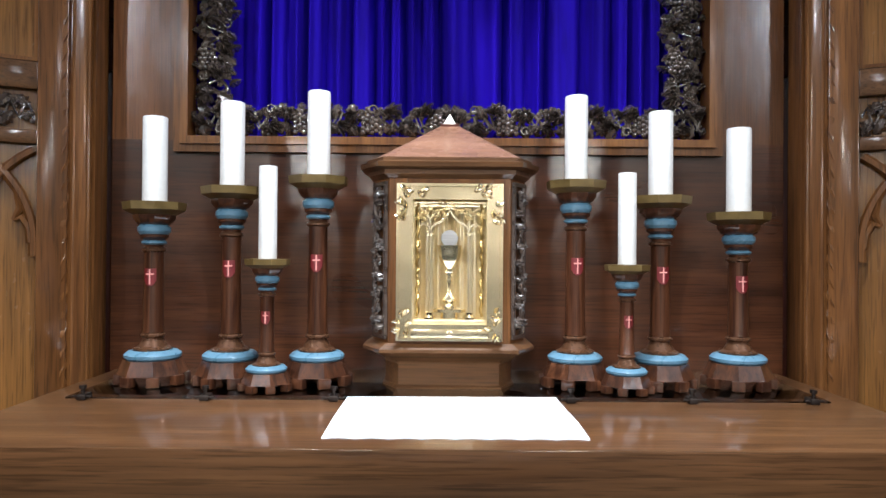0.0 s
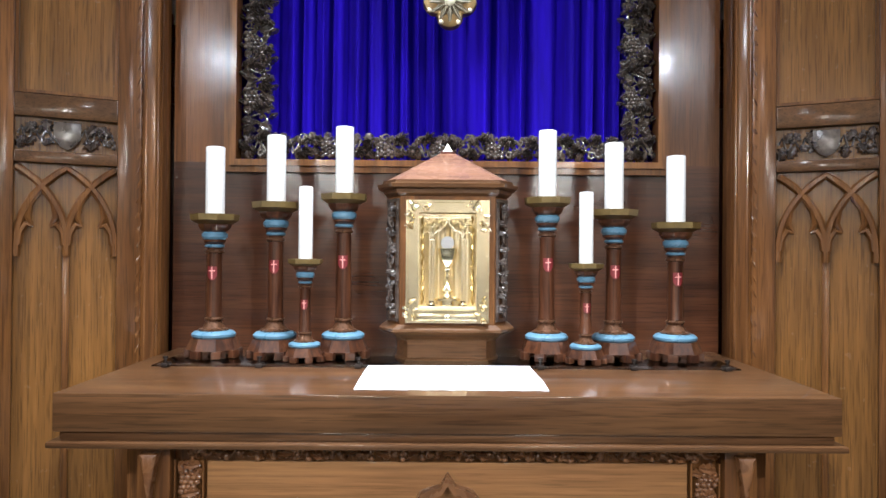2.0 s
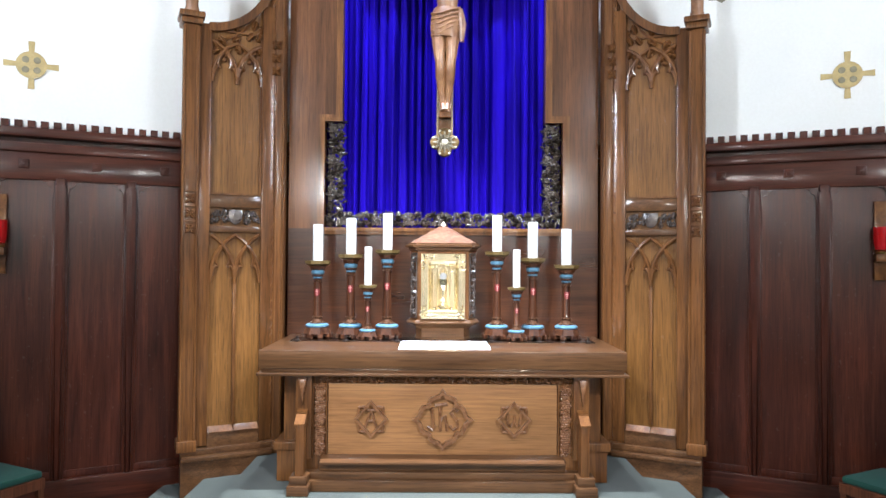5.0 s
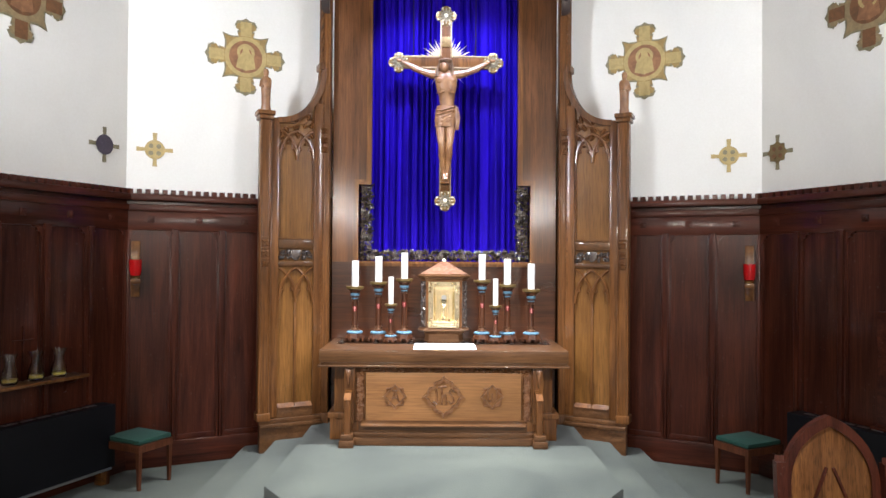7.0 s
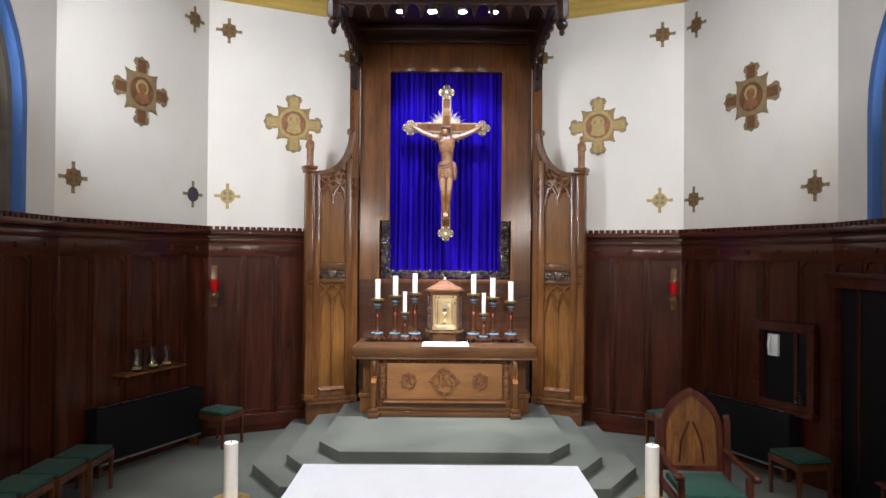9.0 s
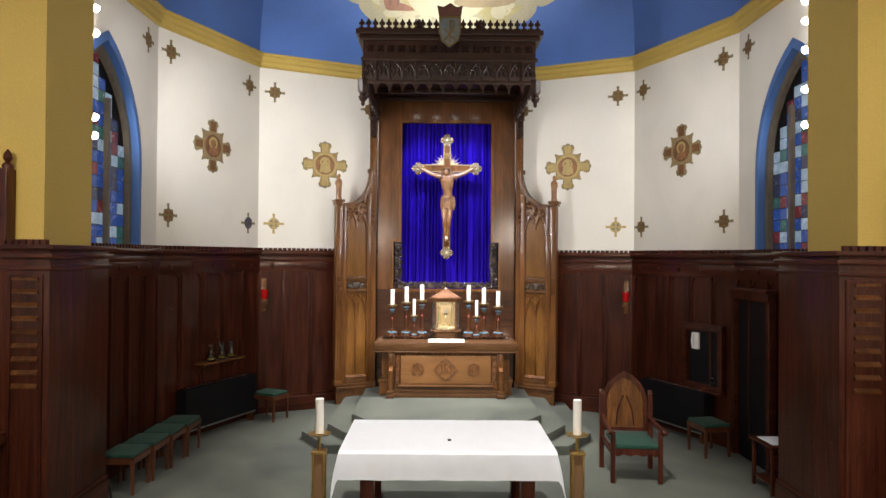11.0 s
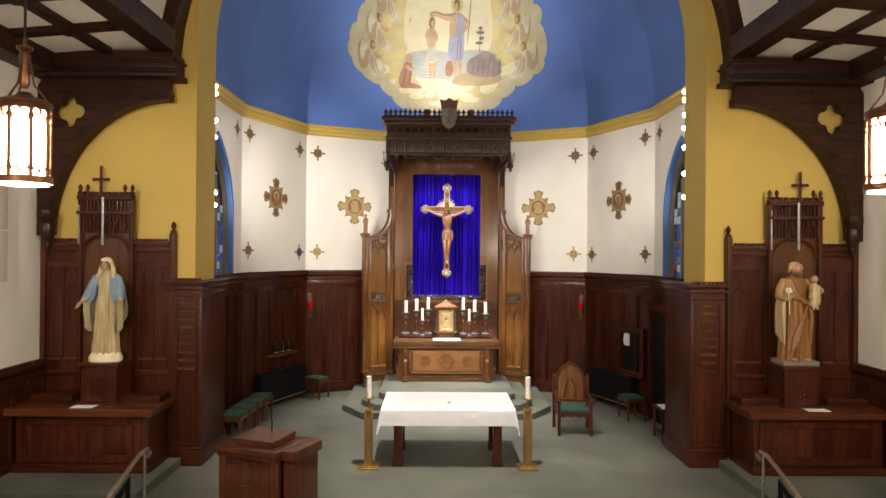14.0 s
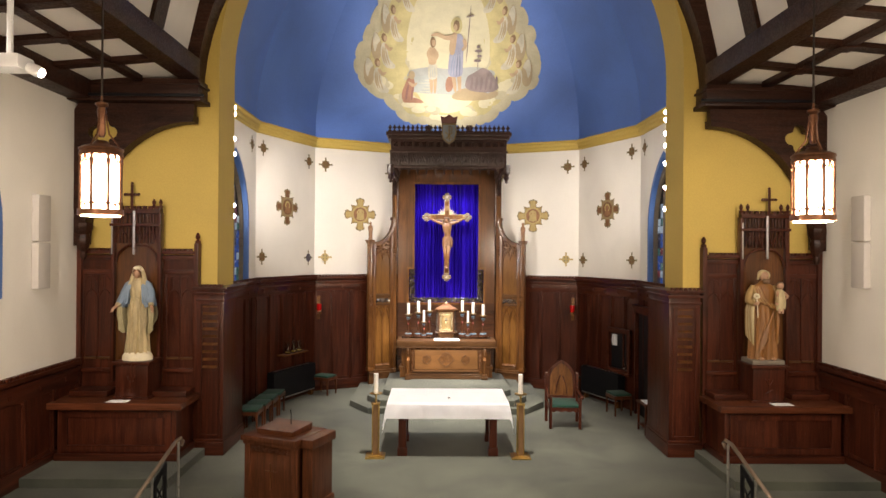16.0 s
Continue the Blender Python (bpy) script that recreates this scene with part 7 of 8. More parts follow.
        tube(bm, [F @ Vector((m, 3.98, 0.25)), F @ Vector((m, 4.06, 0.25))], 0.012, 5)
    tube(bm, [F @ Vector((u, v, 0.2)) for u, v in pointed(0, 3.42, 0.36, 0.3, 8)], 0.02, 6)
    part("tower_tracery", bm, DARK, r)
    for k in range(8):
        u = -0.36 + k * 0.103
        bx("tower_crest_block", [(u - 0.03, 4.36, u + 0.03, 4.41, 0.2, 0.27)], DARK, 0)
    bx("tower_bar", [(-0.02, 3.55, 0.02, 4.32, 0.3, 0.33)], STEEL)
    bx("tower_bar", [(-0.422, 3.55, -0.398, 4.2, 0.25, 0.27)], STEEL)
    xo = -0.12 * (1 if s < 0 else -1)
    bm = B()
    box(bm, (xo - 0.022, 4.36, 0.12), (xo + 0.022, 4.8, 0.15), 0.006, F)
    box(bm, (xo - 0.11, 4.6, 0.12), (xo + 0.11, 4.645, 0.15), 0.006, F)
    for p in ((xo, 4.82), (xo - 0.12, 4.622), (xo + 0.12, 4.622)):
        ball(bm, F @ Vector((p[0], p[1], 0.135)), 0.03, 1, (1, 0.6, 1))
    part("cross", bm, DARK, r)

    # side altar
    a = thing("side_altar", (cx - s * 0.05, -4.02, 0.141), "dark mahogany side altar table with a panelled front", "side altar", "side altars")
    bm = B()
    box(bm, (-0.98, -0.38, 0), (0.98, 0.4, 0.86), 0.01)
    part("body", bm, DARK, a)
    bm = B()
    box(bm, (-1.02, -0.42, 0), (1.02, 0.4, 0.12), 0.012)
    part("plinth", bm, DARK_X, a)
    bm = B()
    box(bm, (-1.1, -0.5, 0.86), (1.1, 0.45, 0.97), 0.014)
    part("top", bm, MAHOG_X, a, "thick polished top")
    bm = B()
    frame_box(bm, frm((0, -0.38, 0), (1, 0, 0), (0, 0, 1)), -0.9, 0.16, 0.9, 0.82, 0.1, 0.0005, 0.03)
    part("front_frame", bm, DARK, a)
    for d in (-1, 1):
        bm = B()
        box(bm, (d * 0.35, 0.0, 0.9705), (d * 1.0, 0.42, 1.07), 0.01)
        part("gradine", bm, DARK_X, a)
    p = thing("statue_pedestal", (cx + (0.25 * (1 if s < 0 else -1)) * 0.8, -3.98, 1.1115), "square dark wooden pedestal on the side altar", "pedestal", "statue pedestals")
    bm = B()
    box(bm, (-0.3, -0.26, 0), (0.3, 0.3, 0.04), 0.008)
    box(bm, (-0.27, -0.23, 0.04), (0.27, 0.3, 0.58), 0.01)
    box(bm, (-0.32, -0.28, 0.58), (0.32, 0.3, 0.64), 0.012)
    part("block", bm, DARK, p)
    bm = B()
    for q in (((0, -0.235, 0.12), (0, -0.235, 0.4)), ((-0.07, -0.235, 0.4), (0, -0.235, 0.28), (0.07, -0.235, 0.4)), ((-0.06, -0.235, 0.16), (0.06, -0.235, 0.22))):
        tube(bm, q, 0.01, 5)
    part("monogram", bm, DARK, p)
    sh = thing("paper", (cx - s * 0.05, -4.35, 1.113), "white sheet of paper lying on the side altar", "paper")
    bm = B()
    box(bm, (-0.17, -0.1, 0), (0.17, 0.1, 0.004))
    part("sheet", bm, CLOTH, sh)
    return cx + (0.2 if s < 0 else -0.2), -3.98, 1.752


# ---- statues, plain shapes ----
def cloak(bm, rows, n=40, folds=11, depth=0.02, seed=0, mat=0, xoff=None):
    """A draped body: rows of (height, half width, half depth, fold strength)."""
    r = random.Random(seed)
    p = [r.uniform(0, 6.28) for _ in range(3)]
    rings = []
    for z, a, b, f in rows:
        ox = xoff(z) if xoff else 0.0
        ring = []
        for k in range(n):
            t = k * math.tau / n
            w = 1 + f * (0.6 * math.sin(folds * t + p[0] + z * 1.5) + 0.4 * math.sin((folds * 2 - 5) * t + p[1] - z * 2))
            ring.append(bm.verts.new((ox + a * w * math.cos(t), b * w * math.sin(t), z)))
        rings.append(ring)
    fs = []
    for u, v in zip(rings, rings[1:]):
        for k in range(n):
            fs.append(bm.faces.new((u[k], u[(k + 1) % n], v[(k + 1) % n], v[k])))
    fs += [bm.faces.new(rings[0][::-1]), bm.faces.new(rings[-1])]
    for f in fs:
        f.material_index = mat


def with_mat(bm, mat, fn):
    n = set(bm.faces)
    fn()
    for f in bm.faces:
        if f not in n:
            f.material_index = mat


# statue in cream and pale blue
x, y, z = retable(-1)
st1 = thing("statue", (x, y, z), "painted plaster statue in a cream robe and pale blue mantle", "statue")
bm = B()
with_mat(bm, 3, lambda: lathe(bm, [(0.25, 0), (0.255, 0.05), (0.23, 0.1), (0.19, 0.14)], 24, flat=0.8))
cloak(bm, [(0.1, 0.2, 0.16, 0.1), (0.18, 0.185, 0.155, 0.16), (0.35, 0.165, 0.145, 0.18), (0.5, 0.155, 0.14, 0.18), (0.65, 0.148, 0.132, 0.16), (0.8, 0.14, 0.125, 0.14), (0.95, 0.13, 0.115, 0.09), (1.06, 0.115, 0.1, 0.06), (1.12, 0.125, 0.108, 0.05), (1.22, 0.15, 0.115, 0.03), (1.31, 0.145, 0.095, 0.0), (1.36, 0.07, 0.06, 0), (1.42, 0.046, 0.046, 0)], n=96, folds=13, seed=1, mat=0)
with_mat(bm, 0, lambda: tube(bm, [(0.115 * math.cos(t), -0.01 + 0.1 * math.sin(t), 1.06) for t in [k * math.tau / 20 for k in range(20)]], 0.012, 6, closed=True))
# face under a white veil that falls to the shoulders
with_mat(bm, 2, lambda: (ball(bm, (0, -0.045, 1.475), 0.07, 3, (0.82, 0.95, 1.2)), ball(bm, (0, -0.112, 1.47), 0.011, 1, (0.8, 1, 1.6))))
with_mat(bm, 4, lambda: [tube(bm, [(d * 0.02, -0.085, 1.548), (d * 0.058, -0.07, 1.51), (d * 0.064, -0.04, 1.44)], [0.016, 0.019, 0.012], 7) for d in (-1, 1)])
with_mat(bm, 3, lambda: (ball(bm, (0, 0.01, 1.515), 0.092, 3, (0.92, 0.95, 1.05)), ball(bm, (0, -0.03, 1.565), 0.07, 2, (1.05, 1, 0.6))))
for d in (-1, 1):
    with_mat(bm, 0, lambda: tube(bm, [(d * 0.07, 0.0, 1.53), (d * 0.09, 0.01, 1.44), (d * 0.105, 0.0, 1.36), (d * 0.12, -0.04, 1.28), (d * 0.085, -0.085, 1.2)], [0.03, 0.035, 0.04, 0.036, 0.015], 9))
    # mantle over the shoulder, sleeve and arm
    with_mat(bm, 1, lambda: tube(bm, [(d * 0.1, 0.02, 1.33), (d * 0.16, 0.01, 1.28), (d * 0.205, -0.01, 1.16), (d * 0.235, -0.05, 1.04), (d * 0.27, -0.12, 0.96)], [0.05, 0.07, 0.078, 0.078, 0.06], 12))
    with_mat(bm, 0, lambda: tube(bm, [(d * 0.255, -0.1, 0.99), (d * 0.29, -0.16, 0.93)], [0.05, 0.04], 10))
    with_mat(bm, 2, lambda: (tube(bm, [(d * 0.285, -0.15, 0.935), (d * 0.325, -0.2, 0.89), (d * 0.35, -0.235, 0.84)], [0.026, 0.028, 0.01], 8), [tube(bm, [(d * (0.325 + 0.012 * q), -0.2, 0.885), (d * (0.345 + 0.016 * q), -0.24, 0.83)], [0.009, 0.006], 5) for q in (-1, 0, 1)]))
    # folds over the shoulder and along the front edge
    for q in range(4):
        with_mat(bm, 1, lambda: tube(bm, [(d * (0.08 + 0.03 * q), -0.06 - 0.008 * q, 1.31 - 0.012 * q), (d * (0.12 + 0.03 * q), -0.1, 1.17 - 0.02 * q), (d * (0.13 + 0.04 * q), -0.12, 1.0 - 0.01 * q), (d * (0.19 + 0.03 * q), -0.12, 0.9 + 0.01 * q)], [0.012, 0.02, 0.018, 0.01], 7))
    def mantle():
        rows = []
        for k in range(19):
            t = k / 18
            zz = 1.28 - 1.06 * t
            wd = 0.15 + 0.15 * math.sin(math.pi * min(1, t * 1.25)) - 0.15 * max(0, t - 0.55)
            row = []
            for q in range(25):
                e = q / 24
                wob = 0.02 * math.sin(q * 1.25 + k * 0.25 + d) * (0.3 + t)
                row.append(bm.verts.new((d * (0.05 + wd * e + 0.012 * math.sin(k * 0.8) * e), 0.075 - 0.13 * math.sin(e * 2.1) + wob, zz - 0.16 * (1 - e) * t + 0.015 * math.sin(q * 1.3) * t)))
            rows.append(row)
        fs = []
        for a, b in zip(rows, rows[1:]):
            for q in range(24):
                fs.append(bm.faces.new((a[q], a[q + 1], b[q + 1], b[q])))
        bmesh.ops.solidify(bm, geom=fs, thickness=0.016)
    with_mat(bm, 1, mantle)
    for f in bm.faces:
        if f.material_index == 1 and f.calc_center_median().z < 0.93:
            f.material_index = 5
    # cream lining that falls from the wrist
    with_mat(bm, 5, lambda: [tube(bm, [(d * (0.225 + 0.028 * q), -0.1 - 0.012 * q, 0.95), (d * (0.235 + 0.024 * q), -0.09, 0.78), (d * (0.23 + 0.02 * q), -0.08, 0.62 - 0.05 * q), (d * (0.2 + 0.014 * q), -0.06, 0.46)], [0.022, 0.026, 0.024, 0.008], 8) for q in range(3)])
part("figure", bm, [ROBE_CREAM, ROBE_BLUE, FLESH, CREAM, HAIR, LINING], st1)

# statue in ochre with a small figure on its arm
x, y, z = retable(1)
st2 = thing("statue", (x, y, z), "painted plaster statue in ochre robe carrying a small figure", "statue")
bm = B()
with_mat(bm, 6, lambda: box(bm, (-0.25, -0.21, 0), (0.25, 0.21, 0.08), 0.02))
cloak(bm, [(0.08, 0.21, 0.165, 0.12), (0.16, 0.2, 0.16, 0.17), (0.3, 0.19, 0.155, 0.18), (0.45, 0.185, 0.15, 0.18), (0.6, 0.18, 0.145, 0.16), (0.75, 0.175, 0.14, 0.11), (0.9, 0.165, 0.132, 0.09), (1.02, 0.158, 0.122, 0.07), (1.14, 0.168, 0.122, 0.05), (1.26, 0.18, 0.115, 0.02), (1.34, 0.15, 0.095, 0.0), (1.39, 0.07, 0.065, 0), (1.43, 0.05, 0.05, 0)], n=72, seed=5, mat=1, folds=12)
for d in (-1, 1):
    with_mat(bm, 2, lambda: ball(bm, (d * 0.09, -0.17, 0.1), 0.045, 2, (0.9, 1.5, 0.6)))
# cloak thrown over the shoulder and across the body
for q in range(9):
    e = q / 8
    with_mat(bm, 1 if q % 3 else 0, lambda: tube(bm, [(-0.15 + 0.05 * e, -0.06 - 0.04 * e, 1.33), (-0.17 + 0.12 * e, -0.12 - 0.02 * e, 1.2 - 0.05 * e), (-0.12 + 0.18 * e, -0.15, 1.08 - 0.08 * e), (0.06 + 0.1 * e, -0.15, 1.02 - 0.1 * e), (0.17, -0.1, 0.98 - 0.12 * e)], [0.02, 0.026, 0.026, 0.024, 0.016], 8))
for q in range(6):
    e = q / 5
    with_mat(bm, 0 if q % 2 else 1, lambda: tube(bm, [(0.15 + 0.03 * e, -0.12 + 0.1 * e, 1.0), (0.17 + 0.04 * e, -0.14 + 0.12 * e, 0.75), (0.15 + 0.07 * e, -0.14 + 0.13 * e, 0.48 - 0.05 * (q % 2)), (0.16 + 0.08 * e, -0.12 + 0.13 * e, 0.34)], [0.02, 0.026, 0.026, 0.012], 8))
    with_mat(bm, 0 if q % 2 else 4, lambda: tube(bm, [(-0.17 - 0.03 * e, -0.1 + 0.12 * e, 1.2), (-0.22 - 0.03 * e, -0.12 + 0.12 * e, 0.92), (-0.21 - 0.04 * e, -0.11 + 0.12 * e, 0.6), (-0.19 - 0.06 * e, -0.1 + 0.12 * e, 0.32 + 0.03 * q)], [0.022, 0.03, 0.026, 0.012], 8))
for q in range(7):
    e = q / 6
    with_mat(bm, 1, lambda: tube(bm, [(0.12 - 0.05 * e, -0.14, 0.95 - 0.03 * q), (0.02 - 0.04 * e, -0.165, 0.7 - 0.05 * q), (-0.1 - 0.03 * e, -0.155, 0.42 - 0.04 * q)], [0.012, 0.018, 0.01], 7))
# head, hair and beard
with_mat(bm, 2, lambda: (ball(bm, (0.0, -0.04, 1.5), 0.076, 3, (0.84, 0.95, 1.22)), ball(bm, (0.0, -0.118, 1.5), 0.012, 1, (0.8, 1, 1.6))))
with_mat(bm, 4, lambda: (ball(bm, (0.0, 0.005, 1.535), 0.088, 3, (0.95, 0.98, 0.95)), [tube(bm, [(0.06 * math.cos(k), -0.04, 1.575), (0.085 * math.cos(k), -0.03 + 0.03 * math.sin(k), 1.52), (0.08 * math.cos(k), 0.01, 1.45)], 0.016, 6) for k in (0.0, 0.4, 2.7, 3.14)]))
with_mat(bm, 5, lambda: [tube(bm, [(0.012 * q, -0.1, 1.46), (0.014 * q, -0.108, 1.42), (0.008 * q, -0.1, 1.38)], [0.016, 0.018, 0.008], 6) for q in (-3, -2, -1, 0, 1, 2, 3)])
with_mat(bm, 0, lambda: (tube(bm, [(-0.14, 0.0, 1.33), (-0.21, -0.02, 1.2), (-0.245, -0.06, 1.08), (-0.2, -0.15, 1.02)], [0.055, 0.066, 0.066, 0.045], 12), tube(bm, [(0.14, 0.0, 1.33), (0.22, -0.03, 1.2), (0.25, -0.06, 1.08), (0.18, -0.16, 1.03)], [0.055, 0.066, 0.066, 0.045], 12)))
with_mat(bm, 2, lambda: (tube(bm, [(-0.2, -0.15, 1.02), (-0.17, -0.18, 1.04), (-0.15, -0.19, 1.08)], [0.03, 0.03, 0.014], 8), tube(bm, [(0.18, -0.16, 1.03), (0.13, -0.19, 1.04), (0.1, -0.2, 1.06)], [0.03, 0.028, 0.014], 8)))
with_mat(bm, 3, lambda: ([ball(bm, (-0.18 + 0.032 * math.cos(k * 2.4), -0.18 + 0.01 * math.sin(k), 1.17 + 0.03 * math.sin(k * 2.4)), 0.022, 2) for k in range(7)], tube(bm, [(-0.16, -0.18, 0.8), (-0.17, -0.185, 1.0), (-0.18, -0.18, 1.16)], 0.007, 5)))
# small figure on the arm
with_mat(bm, 4, lambda: (tube(bm, [(0.17, -0.17, 0.92), (0.19, -0.16, 1.02), (0.195, -0.15, 1.14), (0.195, -0.14, 1.24), (0.195, -0.14, 1.29)], [0.05, 0.08, 0.068, 0.066, 0.03], 12), [tube(bm, [(0.14 + 0.025 * q, -0.2, 0.96), (0.15 + 0.022 * q, -0.215, 1.06), (0.16 + 0.018 * q, -0.2, 1.2)], 0.012, 6) for q in range(5)]))
with_mat(bm, 2, lambda: (ball(bm, (0.195, -0.15, 1.345), 0.056, 3, (0.9, 0.95, 1.12)), tube(bm, [(0.245, -0.16, 1.24), (0.285, -0.2, 1.17), (0.25, -0.23, 1.13)], [0.024, 0.022, 0.012], 8), tube(bm, [(0.145, -0.17, 1.24), (0.115, -0.21, 1.18), (0.13, -0.23, 1.22)], [0.022, 0.02, 0.01], 8), [tube(bm, [(0.16 + q, -0.2, 0.97), (0.155 + q, -0.215, 0.88)], [0.022, 0.016], 7) for q in (0, 0.05)]))
with_mat(bm, 5, lambda: ball(bm, (0.198, -0.135, 1.37), 0.058, 2, (0.95, 0.95, 0.85)))
part("figure", bm, [ROBE_TAN, ROBE_GOLD, FLESH, CREAM, ROBE_CREAM, HAIR, STONE], st2).scale = (1.12, 1.08, 1.0)

# ---- nave wainscot ----
for s in (-1, 1):
    p, q = ((-NAVE_X, -16.0), (-NAVE_X, WALL_Y - 0.18)) if s < 0 else ((NAVE_X, WALL_Y - 0.18), (NAVE_X, -16.0))
    wainscot("wainscot_nave_west" if s < 0 else "wainscot_nave_east", p, q, 16, 1.7, label="dark mahogany dado panelling of the nave wall")

# ---- roof timbers ----
for s in (-1, 1):
    tr = thing("hammer_truss", (s * NAVE_X, WALL_Y - 0.002, 3.5), "dark hammerbeam truss end with a pierced quatrefoil spandrel", "roof truss", "roof trusses")
    F = frm((0, 0, -3.5), (-s, 0, 0), (0, 0, 1))      # u runs from the wall inwards
    Z = lambda w: (w if s < 0 else -w)
    def tp(name, boxes, mat=BEAM, bev=0.012):
        bm = B()
        for u0, v0, u1, v1, w0, w1 in boxes:
            box(bm, (u0, v0, Z(w0)), (u1, v1, Z(w1)), bev, F)
        return part(name, bm, mat, tr)
    tp("hammer_beam", [(0.0, 6.3, 2.25, 6.62, 0.0, 0.5)])
    tp("beam_moulding", [(0.0, 6.22, 2.3, 6.3, 0.0, 0.54), (0.0, 6.5, 2.29, 6.54, 0.0, 0.53)])
    tp("spotlight_track", [(0.2, 6.28, 2.38, 6.33, 0.56, 0.6)], BLACK)
    # spandrel with openings between beam, wall and the curved brace
    bm = B()
    thick = [(2.1 - 2.06 * 1.0 * math.cos(radians(a)) - 0.0, 3.7 + 2.33 * math.sin(radians(a))) for a in range(0, 91, 6)]
    inner = [(2.1 - 1.9 * math.cos(radians(a)), 3.72 + 2.18 * math.sin(radians(a))) for a in range(0, 91, 6)]
    ringprism(bm, thick, inner, F, Z(0.05), Z(0.32), closed=False)
    part("curved_brace", bm, BEAM, tr)
    # spandrel web, built round a quatrefoil
    bm = B()
    qc = (0.5, 5.7)
    quat = []
    for k in range(4):
        a0 = k * 90 - 45
        m = radians(k * 90)
        cc = (qc[0] + 0.145 * math.cos(m), qc[1] + 0.145 * math.sin(m))
        quat += arc(cc[0], cc[1], 0.11, k * 90 - 95, k * 90 + 95, 8)
    def web(a):
        """The spandrel's edge in the direction a from the quatrefoil."""
        best = None
        dx, dy = math.cos(a), math.sin(a)
        for t in [i * 0.01 for i in range(22, 260)]:
            u, v = qc[0] + dx * t, qc[1] + dy * t
            if u < 0.001 or v > 6.22 or u > 2.1 or (v > 3.7 and ((u - 2.1) / 2.06) ** 2 + ((v - 3.7) / 2.33) ** 2 < 1) or v < 3.75:
                return (max(0.001, u), min(6.22, v))
        return (u, v)
    outer = [web(math.atan2(v - qc[1], u - qc[0])) for u, v in quat]
    ringprism(bm, outer, quat, F, Z(0.12), Z(0.28))
    # the tips past the direct sight of the opening
    tip = [(u, v) for u, v in thick if u > 1.2]
    prism(bm, [(1.0, 6.22)] + [(2.1, 6.22)] + tip[::-1] + [(1.0, thick[9][1])], F, Z(0.13), Z(0.27))
    low = [(u, v) for u, v in thick if v < 5.2]
    prism(bm, [(0.001, 3.7)] + low + [(low[-1][0], 5.25), (0.001, 5.25)], F, Z(0.13), Z(0.27))
    part("spandrel", bm, BEAM, tr)
    bm = B()
    lathe(bm, [(0.02, 3.45), (0.06, 3.52), (0.05, 3.6), (0.1, 3.68), (0.13, 3.82), (0.1, 3.9), (0.16, 4.0), (0.16, 4.1)], 8, Matrix.Translation((-s * 0.17, -0.26, -3.5)))
    part("corbel", bm, BEAM, tr, "carved dark corbel")
    # arched rib that rises from the beam's end
    rib = [(NAVE_X - 4.5 * math.cos(radians(a)), 6.35 + 4.5 * math.sin(radians(a))) for a in range(0, 91, 5)]
    ribo = [(NAVE_X - 4.78 * math.cos(radians(a)), 6.35 + 4.85 * math.sin(radians(a))) for a in range(0, 91, 5)]
    bm = B()
    ringprism(bm, ribo, rib, F, Z(0.0), Z(0.4), closed=False)
    part("arched_rib", bm, BEAM, tr, "dark arched rib")
    # longitudinal timbers
    for name, x0, x1, z0, z1 in (("purlin", 4.4, 4.76, 6.6, 6.95), ("wall_plate", 6.28, 6.68, 6.25, 6.6)):
        b = thing(name, (s * (x0 + x1) / 2, -3.9, z0), "long dark timber along the nave roof", "beam", "roof beams")
        bm = B()
        h = (x1 - x0) / 2
        box(bm, (-h, -20.0, 0), (h, 0, z1 - z0), 0.015)
        part("timber", bm, BEAM, b)
    for k in range(9):
        yb = -4.95 - k * 1.22
        b = thing("ceiling_batten", (s * 4.76, yb, 6.4), "dark batten across the white aisle ceiling", "batten", "ceiling battens")
        bm = B()
        L = 1.54
        prism(bm, [(0, -0.11), (L, -0.11), (L, 0.11), (0, 0.11)], frm((0, 0, 0.27), (s, 0, -0.088), (0, s, 0)), -0.04, 0.06)
        part("strip", bm, BEAM, b)
    for xo in (5.47,):
        b = thing("ceiling_batten", (s * xo, -3.92, 6.6), "dark batten along the white aisle ceiling", "batten", "ceiling battens")
        bm = B()
        box(bm, (-0.09, -18, -0.04), (0.09, 0, 0.06), 0.008)
        for k in range(9):
            box(bm, (-0.14, -1.03 - 1.22 * k - 0.14, -0.06), (0.14, -1.03 - 1.22 * k + 0.14, -0.04), 0.004)
        part("strip", bm, BEAM, b)
    # rafters on the steep upper slope
    d = Vector((-s * 0.62, 0, 2.75)).normalized()
    for k in range(9):
        b = thing("rafter", (s * 4.72, -5.2 - k * 1.3, 6.95), "dark rafter on the steep white roof slope", "rafter", "rafters")
        bm = B()
        prism(bm, [(0, -0.2), (2.7, -0.2), (2.7, 0.2), (0, 0.2)], frm((0, 0, 0), d, (0, 1, 0)), -0.09, 0.09)
        part("timber", bm, BEAM, b)

